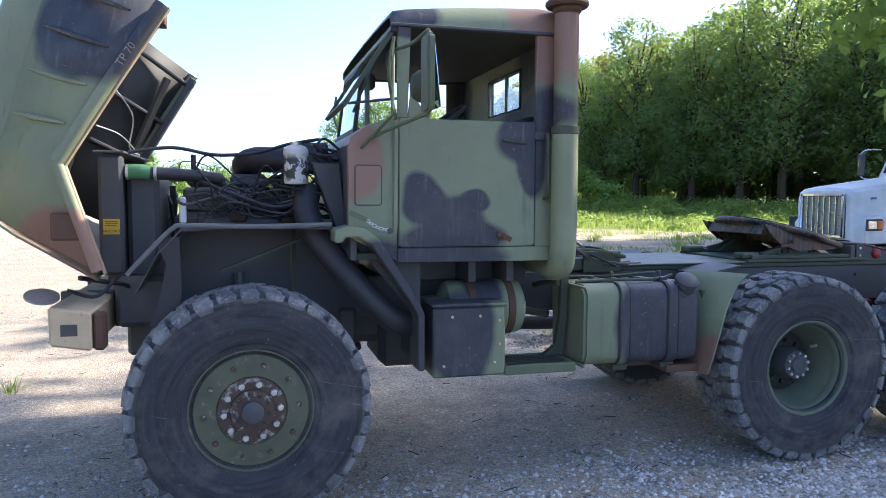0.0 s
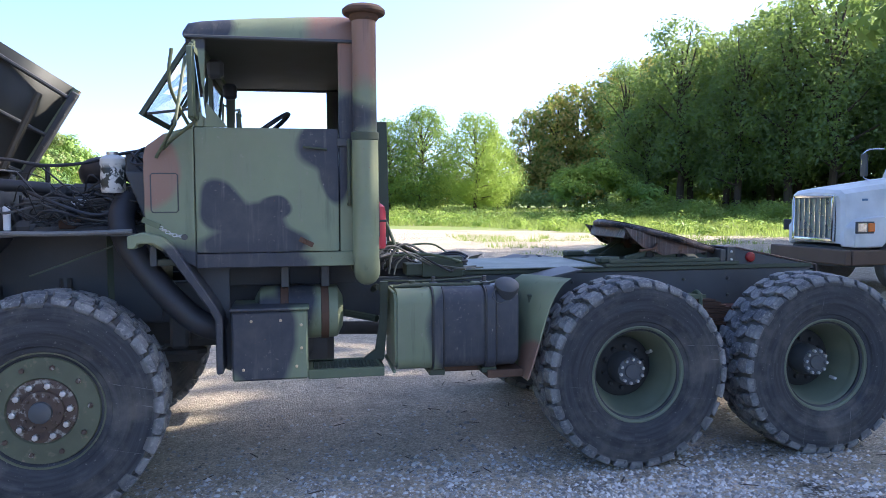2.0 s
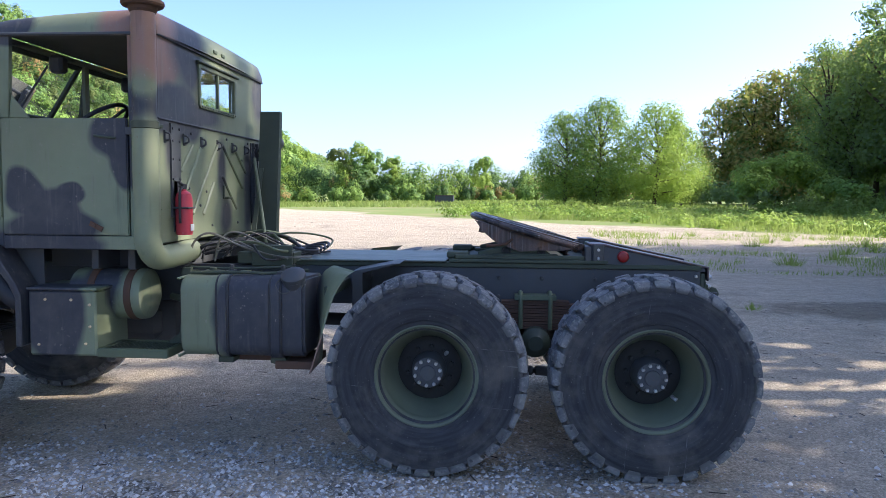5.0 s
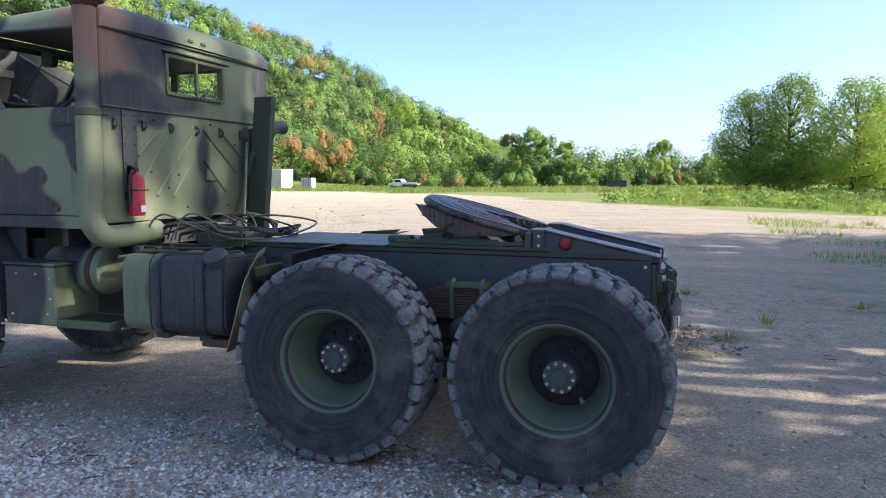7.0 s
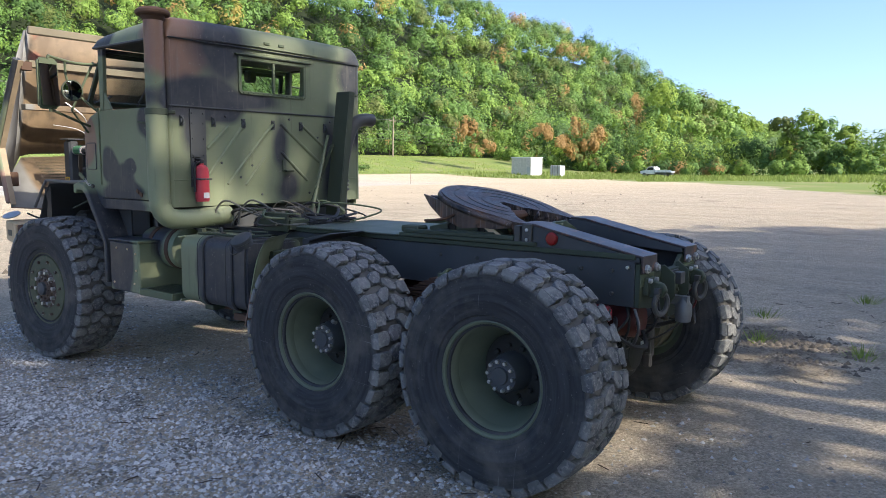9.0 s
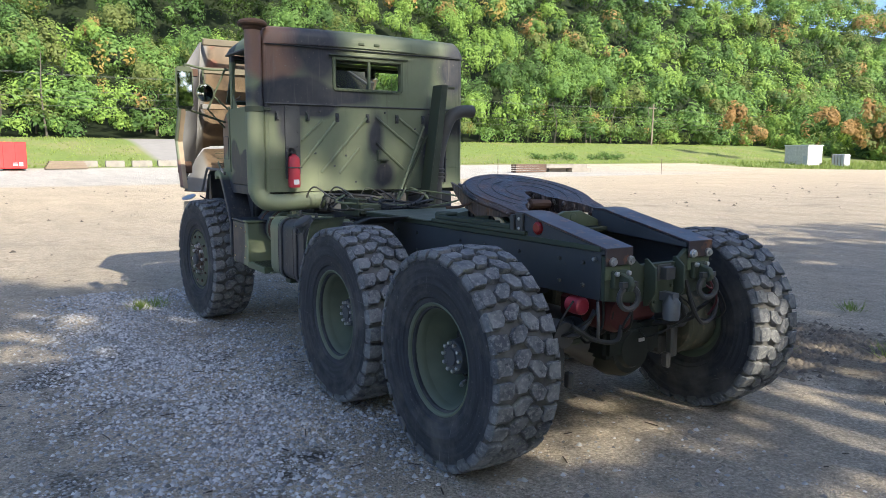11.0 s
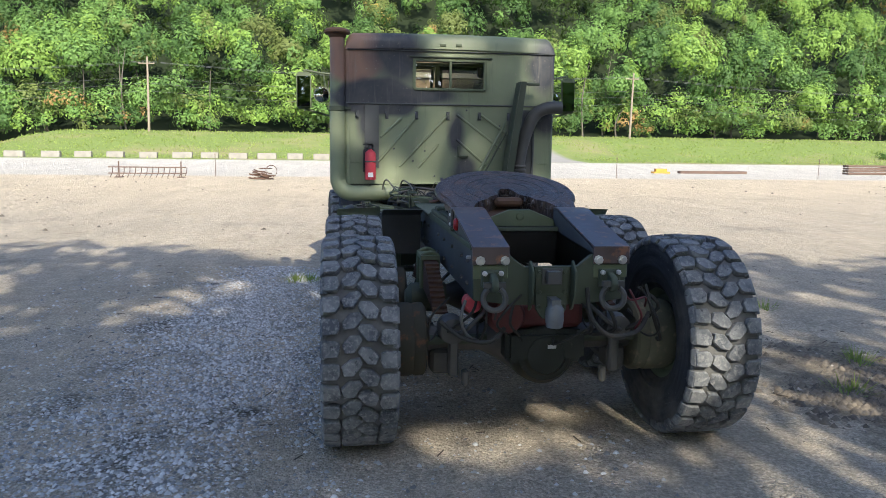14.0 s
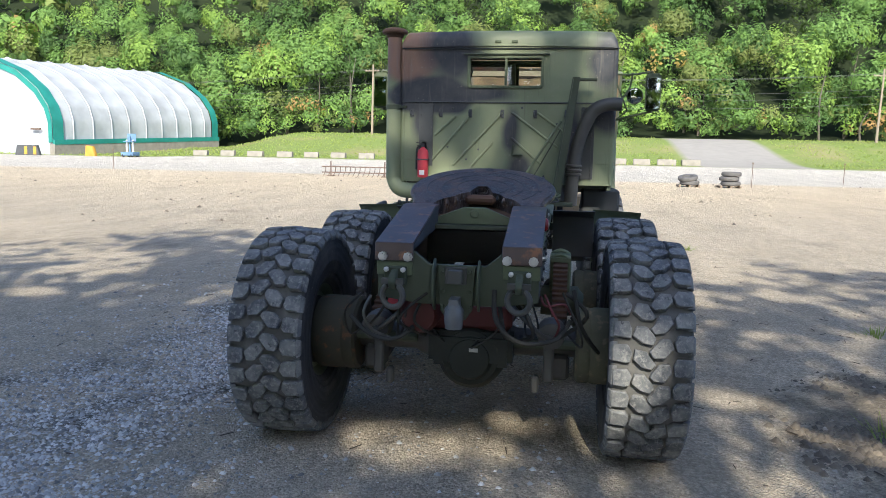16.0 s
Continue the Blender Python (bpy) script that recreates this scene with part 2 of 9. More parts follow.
BACK_SPOTS = [
    ((-2.40, -0.58, 2.66), (0.22, 0.26, 0.32)), ((-2.42, -0.88, 2.27), (0.14, 0.24, 0.15)), ((-2.40, -0.86, 2.0), (0.06, 0.12, 0.20)), ((-2.40, 0.03, 1.92), (0.06, 0.09, 0.22)),
    ((-2.40, 0.10, 1.55), (0.06, 0.12, 0.16)), ((-2.40, 0.92, 2.58), (0.2, 0.16, 0.30)), ((-2.4, 0.92, 2.02), (0.2, 0.14, 0.14)), ((-2.40, -0.30, 2.27), (0.2, 0.32, 0.09)), ((-2.40, 0.62, 1.75), (0.08, 0.10, 0.42)),
]
M_CAMO = camouflage()
M_RAIL = painted("dark_chassis_paint", (0.072, 0.075, 0.078), 0.55, (0.14, 0.10, 0.07), 0.35, 45, 2.5, 0.15)
M_OLIVE = painted("olive_paint", (0.115, 0.138, 0.080), 0.55, (0.25, 0.2, 0.14), 0.4, 50, 3.0, 0.12)
M_OLIVE_DARK = painted("dark_olive_paint", (0.062, 0.074, 0.048), 0.62, (0.14, 0.10, 0.07), 0.4, 45, 3.0, 0.15)
M_GREASE = painted("greasy_metal", (0.078, 0.076, 0.071), 0.5, (0.10, 0.085, 0.07), 0.5, 30, 4.0, 0.3)
M_RUST = painted("rusty_steel", (0.105, 0.058, 0.036), 0.75, (0.05, 0.035, 0.03), 0.8, 40, 6.0, 0.3)
M_WORN_PLATE = painted("polished_greasy_steel", (0.088, 0.066, 0.064), 0.38, (0.24, 0.12, 0.07), 0.9, 14, 6.0, 0.25, 0.25, 0.5, 0.5)
M_REDOXIDE = painted("red_oxide_paint", (0.095, 0.024, 0.020), 0.6, (0.05, 0.04, 0.03), 0.6, 40, 6.0, 0.2)


def rubber():
    """Dark sidewalls with scuffed rings and dried mud, grooves full of pale dust."""
    n = Nodes("dusty_tyre_rubber")
    x, y, z = n.split()
    r = n.math("SQRT", n.math("ADD", n.math("MULTIPLY", x, x), n.math("MULTIPLY", z, z)))
    ring = n.add("ShaderNodeCombineXYZ")
    n.link(n.math("MULTIPLY", r, 34.0), ring.inputs[0])
    n.link(n.math("MULTIPLY", n.math("ARCTAN2", x, z), 1.2), ring.inputs[1])
    rings_ = n.noise(1.0, 5, 0.6, ring.outputs[0])
    smear = n.noise(3.2, 6, 0.65)
    col = n.mix(n.ramp(rings_, 0.35, 0.68), (0.024, 0.026, 0.030), (0.056, 0.058, 0.064))
    col = n.mix(n.ramp(smear, 0.47, 0.68, 0, 0.55), col, (0.16, 0.145, 0.122))
    col = n.mix(n.ramp(n.noise(60, 3), 0.66, 0.74, 0, 0.5), col, (0.20, 0.19, 0.17))
    groove = n.math("MULTIPLY", n.ramp(r, 0.560, 0.575), n.ramp(n.noise(9, 5), 0.3, 0.6, 0.6, 1))
    col = n.mix(groove, col, n.mix(n.noise(30, 4), (0.085, 0.085, 0.085), (0.19, 0.18, 0.165)))
    # thin pale scratches
    for k, (ang, sc) in enumerate(((0.5, 5.0), (2.1, 6.5))):
        mp = n.add("ShaderNodeMapping")
        n.link(n.co, mp.inputs["Vector"])
        mp.inputs["Rotation"].default_value, mp.inputs["Scale"].default_value = (0, ang, 0), (0.25, 1.0, 9.0)
        col = n.mix(n.ramp(n.noise(sc, 2, 0.5, mp.outputs[0], 0.3), 0.735, 0.75, 0, 0.45), col, (0.24, 0.235, 0.225))
    return n.done(col, 0.74, n.bump(n.math("ADD", rings_, n.noise(70, 3)), 0.22, 0.005), 0.0, 0.35)


def tread_rubber():
    n = Nodes("worn_tread_rubber")
    col = n.mix(n.ramp(n.noise(8, 5, 0.6), 0.35, 0.62), (0.085, 0.090, 0.100), (0.225, 0.225, 0.22))
    col = n.mix(n.ramp(n.noise(42, 5, 0.7), 0.50, 0.64, 0, 0.7), col, (0.33, 0.32, 0.30))
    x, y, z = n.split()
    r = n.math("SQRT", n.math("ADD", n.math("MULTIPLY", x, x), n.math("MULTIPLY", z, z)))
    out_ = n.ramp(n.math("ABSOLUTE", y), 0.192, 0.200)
    # block sides and grooves darker: shade low in the tread put into colour
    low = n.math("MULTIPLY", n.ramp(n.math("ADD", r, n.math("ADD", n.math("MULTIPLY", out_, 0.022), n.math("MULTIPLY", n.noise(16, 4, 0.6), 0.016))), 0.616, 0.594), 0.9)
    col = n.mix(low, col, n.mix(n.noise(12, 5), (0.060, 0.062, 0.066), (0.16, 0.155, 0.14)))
    col = n.mix(n.ramp(n.noise(24, 4, 0.6), 0.62, 0.70, 0, 0.8), col, (0.05, 0.052, 0.058))
    return n.done(col, 0.85, n.bump(n.noise(45, 5, 0.7), 0.55, 0.006), 0.0, 0.3)


def coupling_steel():
    """Greasy rust-brown steel, scraped in rings by trailers."""
    n = Nodes("scraped_coupling_steel")
    x, y, z = n.split()
    xx = n.math("SUBTRACT", x, 0.0)
    r = n.math("SQRT", n.math("ADD", n.math("MULTIPLY", xx, xx), n.math("MULTIPLY", y, y)))
    ring = n.add("ShaderNodeCombineXYZ")
    n.link(n.math("MULTIPLY", r, 14.0), ring.inputs[0])
    n.link(n.math("MULTIPLY", n.math("ARCTAN2", y, xx), 0.8), ring.inputs[1])
    sw = n.noise(1.0, 6, 0.62, ring.outputs[0], 0.6)
    col = n.mix(n.ramp(sw, 0.40, 0.60), (0.016, 0.014, 0.014), (0.135, 0.098, 0.085))
    col = n.mix(n.ramp(n.noise(7, 6, 0.65), 0.52, 0.66, 0, 0.8), col, (0.19, 0.095, 0.05))
    col = n.mix(n.ramp(n.noise(16, 5, 0.6, ring.outputs[0]), 0.56, 0.68, 0, 0.8), col, (0.34, 0.31, 0.30))
    col = n.mix(n.ramp(n.noise(11, 5), 0.58, 0.68, 0, 0.9), col, (0.02, 0.018, 0.017))
    return n.done(col, n.ramp(sw, 0.35, 0.65, 0.28, 0.60), n.bump(n.math("ADD", n.math("MULTIPLY", sw, 2.0), n.noise(40, 4)), 0.5, 0.010), 0.25, 0.5)


M_TYRE, M_TREAD, M_COUPLING = rubber(), tread_rubber(), coupling_steel()
M_RIM_DIRTY = painted("mud_caked_rim_paint", (0.110, 0.116, 0.074), 0.75, (0.24, 0.19, 0.13), 0.55, 22, 5.0, 0.3, 0.0, 0.3, 0.55)
M_RIM = painted("weathered_rim_paint", (0.135, 0.155, 0.105), 0.6, (0.20, 0.17, 0.12), 0.5, 40, 4.0, 0.15)
M_HUB_RUST = painted("flaking_rusty_hub", (0.095, 0.066, 0.050), 0.8, (0.36, 0.33, 0.28), 0.9, 22, 9.0, 0.5, 0.0, 0.3, 0.50)
M_BLACK = painted("black_rubber_hose", (0.034, 0.034, 0.037), 0.5, (0.07, 0.065, 0.06), 0.4, 40, 8.0, 0.1)
M_CHROME = painted("bright_metal", (0.58, 0.57, 0.55), 0.42, (0.3, 0.25, 0.2), 0.4, 40, 6.0, 0.1, 0.9)
M_TAN = painted("tan_paint", (0.60, 0.46, 0.28), 0.6, (0.16, 0.09, 0.05), 0.55, 35, 4.0, 0.12)
M_CAB_IN = painted("cab_interior_paint", (0.060, 0.066, 0.048), 0.7, (0.12, 0.10, 0.07), 0.3, 40, 4.0, 0.1)
M_RED = painted("red_enamel", (0.52, 0.055, 0.075), 0.38, (0.45, 0.28, 0.25), 0.4, 50, 4.0, 0.03)
M_WHITE = painted("white_paint", (0.74, 0.75, 0.76), 0.35, (0.45, 0.40, 0.34), 0.3, 40, 1.6, 0.04)
M_CONCRETE = painted("concrete", (0.27, 0.245, 0.205), 0.9, (0.30, 0.27, 0.24), 0.5, 30, 1.5, 0.3)


def glass(name, tint=(1, 1, 1), rough=0.0):
    n = Nodes(name)
    n.b.inputs["Transmission Weight"].default_value = 1.0
    n.b.inputs["IOR"].default_value = 1.45
    return n.done(tint, rough)


M_GLASS = glass("window_glass", (0.93, 0.96, 0.95))
_m = Nodes("mirror")
M_MIRROR = _m.done((0.38, 0.42, 0.40), 0.03, None, 1.0)
_m = Nodes("red_lens")
M_LENS = _m.done((0.27, 0.012, 0.012), 0.3)
_m = Nodes("amber_lens")
M_AMBER = _m.done((0.75, 0.20, 0.04), 0.25)


# ---- ground, one sheet to the horizon ----
def step(a, b, v):
    t = min(1, max(0, (v - a) / (b - a)))
    return t * t * (3 - 2 * t)


def ground_z(x, y):
    """Level lot, a bank along its west side and a wooded hill behind it."""
    z = 0.0
    if abs(x) < 60 and abs(y) < 60:
        z += 0.022 * noise.noise((x * 0.45, y * 0.45, 3.1)) + 0.008 * noise.noise((x * 2.1, y * 2.1, 7.7))
    z -= 0.075 * math.exp(-((x + 4.3) ** 2 / 2.2 + (y + 1.0) ** 2 / 2.0)) + 0.06 * math.exp(-((x + 4.3) ** 2 / 1.6 + (y - 1.0) ** 2 / 1.6))
    z -= 0.22 * step(22, 38, -x) * (1 - step(56, 66, -x))
    if x < -60:
        z += (0.5 * step(64, 73, -x) + 3.1 * step(73, 101, -x)) * (0.35 + 0.65 * step(-47, -36, y))
    if x < -104:
        ridge = 65.5 - 7.5 * step(255, 335, y) - 11.5 * step(330, 560, y) - 12 * step(560, 700, y) - 10 * step(0, 200, -y - 40)
        z += ridge * step(0, 92, -x - 104) * (0.86 + 0.14 * noise.noise((x * 0.012, y * 0.012, 0.4)))
    if y > 40:
        z += 0.5 * step(40, 120, y) * step(-40, 30, x)
    return z


def rings(limit, near, fine, grow):
    v, s, out = 0.0, fine, [0.0]
    while v < limit:
        if v > near:
            s *= grow
        v += s
        out.append(min(v, limit))
    return out


def ground_mat():
    n = Nodes("gravel_lot_and_grass")
    x, y, z = n.split()
    big, mid = n.noise(0.16, 5), n.noise(1.1, 6, 0.6)
    # dry tan earth, packed grey gravel, loose pale stones
    earth = n.mix(n.ramp(mid, 0.3, 0.7), (0.39, 0.320, 0.232), (0.56, 0.472, 0.350))
    stone_at, stone_col = n.cells(40.0), n.cells(40.0, "Color")
    small_at, small_col = n.cells(75.0), n.cells(75.0, "Color")
    stone = n.mix(stone_col, (0.24, 0.225, 0.20), (0.80, 0.77, 0.71))
    stone = n.mix(n.ramp(stone_at, 0.30, 0.58), stone, (0.10, 0.090, 0.075))
    grit = n.mix(small_col, (0.24, 0.20, 0.15), (0.64, 0.55, 0.42))
    edge_wob = n.math("MULTIPLY", n.math("SUBTRACT", n.noise(0.6, 4, 0.6), 0.5), 2.4)
    yg, xg = n.math("ADD", y, edge_wob), n.math("ADD", x, edge_wob)
    band = n.math("MULTIPLY", n.ramp(yg, -0.9, -1.5), n.ramp(yg, -4.0, -2.8))
    gravel_zone = n.math("MULTIPLY", band, n.math("MULTIPLY", n.ramp(xg, 2.4, 0.6), n.ramp(xg, -6.0, -3.6)))
    patch = n.ramp(n.noise(1.1, 6, 0.68), 0.47, 0.62)
    loose = n.math("MULTIPLY", gravel_zone, patch)
    sparse = n.math("MULTIPLY", n.ramp(n.noise(0.45, 6, 0.7), 0.58, 0.72, 0, 0.35), n.ramp(n.noise(26.0, 2), 0.52, 0.60))
    loose = n.math("MAXIMUM", loose, sparse)
    col = n.mix(n.ramp(mid, 0.35, 0.6, 0.35, 0.85), earth, grit)
    col = n.mix(loose, col, stone)
    col = n.mix(n.ramp(n.noise(0.4, 5, 0.65), 0.56, 0.68, 0, 0.5), col, (0.20, 0.17, 0.135))
    # dark turned earth beside the truck
    dx, dy = n.math("DIVIDE", n.math("SUBTRACT", x, 0.35), 1.7), n.math("DIVIDE", n.math("SUBTRACT", y, 3.0), 1.15)
    away = n.math("SQRT", n.math("ADD", n.math("MULTIPLY", dx, dx), n.math("MULTIPLY", dy, dy)))
    turned = n.ramp(n.math("ADD", away, n.math("MULTIPLY", n.math("SUBTRACT", n.noise(1.6, 6, 0.7), 0.5), 2.2)), 1.05, 0.65, 0, 0.75)
    dx2, dy2 = n.math("DIVIDE", n.math("SUBTRACT", x, 5.6), 2.1), n.math("DIVIDE", n.math("SUBTRACT", y, 5.9), 1.1)
    away2 = n.math("SQRT", n.math("ADD", n.math("MULTIPLY", dx2, dx2), n.math("MULTIPLY", dy2, dy2)))
    turned = n.math("MAXIMUM", turned, n.ramp(n.math("ADD", away2, n.math("MULTIPLY", n.math("SUBTRACT", n.noise(1.3, 6, 0.7), 0.5), 2.4)), 1.05, 0.6, 0, 0.65))
    col = n.mix(turned, col, n.mix(n.noise(7.0, 5, 0.7), (0.085, 0.068, 0.048), (0.20, 0.165, 0.115)))
    speck = n.math("MULTIPLY", n.ramp(n.noise(34.0, 6, 0.8), 0.34, 0.66, 0.66, 1.40), n.ramp(n.noise(5.0, 6, 0.7), 0.3, 0.7, 0.84, 1.22))
    sweep = n.add("ShaderNodeMapping")
    n.link(n.co, sweep.inputs["Vector"])
    sweep.inputs["Rotation"].default_value, sweep.inputs["Scale"].default_value = (0, 0, 0.5), (0.10, 0.55, 1.0)
    tracks = n.ramp(n.noise(1.6, 6, 0.68, sweep.outputs[0]), 0.34, 0.66, 0.90, 1.10)
    # the far lot is paler, with a white strip of crushed stone along the bank
    pale = n.ramp(x, -12.0, -26.0)
    col = n.mix(n.math("MULTIPLY", pale, 0.7), col, n.mix(n.noise(0.09, 6), (0.48, 0.385, 0.26), (0.63, 0.52, 0.365)))
    strip = n.math("MULTIPLY", n.ramp(n.math("ADD", x, n.math("MULTIPLY", big, 3)), -42.0, -45.0), n.ramp(y, 70.0, 50.0))
    col = n.mix(strip, col, n.mix(n.noise(0.6, 5), (0.44, 0.40, 0.345), (0.54, 0.50, 0.43)))
    tone = n.math("MULTIPLY", speck, tracks)
    tint = n.add("ShaderNodeCombineXYZ")
    for k in range(3):
        n.link(tone, tint.inputs[k])
    col = n.mix(1.0, col, tint.outputs[0], "MULTIPLY")
    # grass: beyond the lot's uneven edge
    wob = n.math("MULTIPLY", n.math("SUBTRACT", n.noise(0.07, 6, 0.6), 0.5), 26.0)
    fine = n.math("MULTIPLY", n.math("SUBTRACT", n.noise(0.9, 5, 0.65), 0.5), 5.0)
    yy = n.math("ADD", n.math("ADD", y, wob), fine)
    north = n.ramp(n.math("ADD", yy, n.math("MULTIPLY", x, 1.15)), 44.0, 47.0)
    north = n.math("MULTIPLY", north, n.ramp(y, 21.0, 26.0))
    north = n.math("MAXIMUM", north, n.ramp(n.math("ADD", yy, n.math("MULTIPLY", x, -0.25)), 104.0, 108.0))
    west = n.ramp(n.math("ADD", x, n.math("MULTIPLY", fine, 0.3)), -69.5, -71.0)
    grass = n.math("MAXIMUM", north, west)
    gcol = n.mix(n.noise(2.3, 6, 0.7), (0.12, 0.170, 0.040), (0.25, 0.30, 0.085))
    gcol = n.mix(n.ramp(n.noise(0.12, 5), 0.48, 0.68, 0, 0.75), gcol, (0.30, 0.26, 0.13))
    drive = n.math("MULTIPLY", n.ramp(n.math("ABSOLUTE", n.math("SUBTRACT", y, 19.3)), 5.8, 4.8), n.math("MULTIPLY", west, n.ramp(x, -104.5, -103.0)))
    gcol = n.mix(drive, gcol, n.mix(n.noise(0.8, 5), (0.27, 0.25, 0.225), (0.36, 0.335, 0.30)))
    col = n.mix(grass, col, gcol)
    # hill floor nearly black: shade beneath the trees put into its colour
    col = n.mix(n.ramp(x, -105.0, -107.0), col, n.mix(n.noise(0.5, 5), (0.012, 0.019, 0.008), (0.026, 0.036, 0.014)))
    bare = n.math("SUBTRACT", 1.0, grass)
    h = n.math("ADD", n.math("MULTIPLY", n.math("SUBTRACT", 1.0, stone_at), n.math("MULTIPLY", loose, 1.2)), n.math("MULTIPLY", n.math("SUBTRACT", 1.0, small_at), 0.35))
    h = n.math("ADD", h, n.math("MULTIPLY", n.noise(14.0, 6, 0.7), 0.9))
    return n.done(col, 0.93, n.bump(n.math("MULTIPLY", h, bare), 1.0, 0.045), 0.0, 0.2)


def build_ground():
    half = rings(900, 14, 0.35, 1.07)
    xs = sorted({-v for v in half} | set(half) | {-70.0 - k for k in range(0, 60, 3)})
    ys = sorted({-v for v in half} | set(half))
    verts = [(x, y, ground_z(x, y)) for y in ys for x in xs]
    w = len(xs)
    faces = [(j * w + i, j * w + i + 1, (j + 1) * w + i + 1, (j + 1) * w + i) for j in range(len(ys) - 1) for i in range(w - 1)]
    me = bpy.data.meshes.new("ground")
    me.from_pydata(verts, [], faces)
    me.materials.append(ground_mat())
    me.shade_smooth()
    return tagged(new("ground", me), "dusty tan gravel lot with grassy edges and a wooded hill", "ground", kind="structure")


build_ground()


# ---- the army truck ----
truck = thing("army_truck", "six-wheeled army tractor truck in worn camouflage, hood tipped open", "truck")


M_OIL = painted("oil_soaked_iron", (0.015, 0.018, 0.013), 0.5, (0.05, 0.045, 0.035), 0.5, 30, 4.0, 0.3)


# grime on hoses, and painted-in shade for wheel discs and bracket holes
M_GRIME_SHADE = painted("black_grime_and_shade", (0.030, 0.029, 0.026), 0.7, (0.10, 0.075, 0.055), 0.5, 30, 7.0, 0.35)


M_DRUM_PALE = painted("flaking_drum_paint", (0.110, 0.108, 0.072), 0.75, (0.19, 0.15, 0.10), 0.9, 20, 6.0, 0.3, 0.0, 0.3, 0.5)
M_DRUM = painted("rust_streaked_drum", (0.060, 0.058, 0.044), 0.75, (0.15, 0.08, 0.045), 0.8, 16, 5.0, 0.25, 0.0, 0.3, 0.5)


# wheels
def tread_mesh():
    """Chunky interlocking blocks: two rows in the middle, a lug on each shoulder."""
    bm = bmesh.new()
    pitch = 32
    rng = random.Random(5)

    def crown(w):
        return 0.592 - 0.30 * w * w

    def block(pts, deep, lean=0.94, gap=(0.84, 0.90)):
        n = len(pts)
        cs, cw = sum(p[0] for p in pts) / n, sum(p[1] for p in pts) / n
        lo, hi = [], []
        pts = [(s + rng.uniform(-0.006, 0.006), w + rng.uniform(-0.005, 0.005)) for s, w in pts]
        deep += rng.uniform(-0.004, 0.003)
        for s, w in pts:
            for k, ring in ((1.0, lo), (lean, hi)):
                ss, ww = cs + (s - cs) * k * gap[0], cw + (w - cw) * k * gap[1]
                r = crown(ww) + (deep + 0.006 if ring is hi else -0.024)
                a = ss / 0.62
                ring.append(bm.verts.new((math.sin(a) * r, ww, math.cos(a) * r)))
        bm.faces.new(hi[::-1])
        for i in range(n):
            bm.faces.new((lo[i], lo[(i + 1) % n], hi[(i + 1) % n], hi[i]))

    p = 2 * math.pi * 0.62 / pitch
    for k in range(pitch):
        for side in (-1, 1):
            s0 = k * p + (0.5 * p if side > 0 else 0)
            j = rng.uniform(-0.003, 0.003)
            d = 0.027 + rng.uniform(-0.003, 0.003)
            # middle block, six-cornered
            block([(s0 + 0.00 * p + j, side * -0.002), (s0 + 0.26 * p + j, side * -0.022), (s0 + 0.52 * p, side * -0.004), (s0 + 0.96 * p, side * 0.034), (s0 + 1.00 * p, side * 0.092),
                   (s0 + 0.52 * p, side * 0.110), (s0 + 0.06 * p + j, side * 0.060)], d)
            # shoulder lug with a notch, running over the edge
            q = s0 + 0.30 * p
            block([(q + 0.04 * p, side * 0.110), (q + 0.50 * p, side * 0.100), (q + 0.86 * p, side * 0.122), (q + 0.84 * p + j, side * 0.196),
                   (q + 0.02 * p + j, side * 0.198), (q - 0.02 * p, side * 0.135)], d + 0.002, 0.955, (0.86, 0.98))
            short = (k % 2) * 0.012 + rng.uniform(-0.006, 0.008)
            ring = []
            for r, w, pinch in ((0.612, 0.196, 0.0), (0.582, 0.212, 0.03), (0.552 + short, 0.2075, 0.10), (0.552 + short, 0.190, 0.10), (0.6, 0.17, 0.0)):
                a0, a1 = (q + (0.01 + pinch) * p + 3 * j) / 0.62, (q + (0.86 - pinch) * p + 3 * j) / 0.62
                ring.append([bm.verts.new((math.sin(a) * r, side * w, math.cos(a) * r)) for a in (a0, a1)])
            for u, v in zip(ring, ring[1:] + ring[:1]):
                bm.faces.new((u[0], u[1], v[1], v[0]))
            bm.faces.new([u[0] for u in ring])
            bm.faces.new([u[1] for u in ring][::-1])
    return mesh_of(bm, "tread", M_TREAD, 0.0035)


TREAD = tread_mesh()


def tyre_mesh():
    bm = bmesh.new()
    side = [(0.285, -0.150), (0.315, -0.168), (0.322, -0.176), (0.345, -0.181), (0.352, -0.190), (0.42, -0.203), (0.43, -0.2065), (0.44, -0.204), (0.50, -0.2055),
            (0.53, -0.206), (0.540, -0.2035), (0.568, -0.202), (0.582, -0.190), (0.586, -0.165), (0.584, -0.15), (0.588, -0.1), (0.592, 0.0)]
    prof = side + [(r, -a) for r, a in side[-2::-1]]
    bm_lathe(bm, prof, "y", (0, 0, 0), 72, closed=True)
    return mesh_of(bm, "tyre", M_TYRE)


TYRE = tyre_mesh()


def ring_of(bm, count, r, a0, a1, size, seg=6, turn=0.0):
    for k in range(count):
        a = 2 * math.pi * k / count + turn
        bm_lathe(bm, [(size, a0), (size, a1 + (a1 > a0) * -0.003 + (a1 < a0) * 0.003), (size * 0.75, a1)], "y", (math.sin(a) * r, 0, math.cos(a) * r), seg)


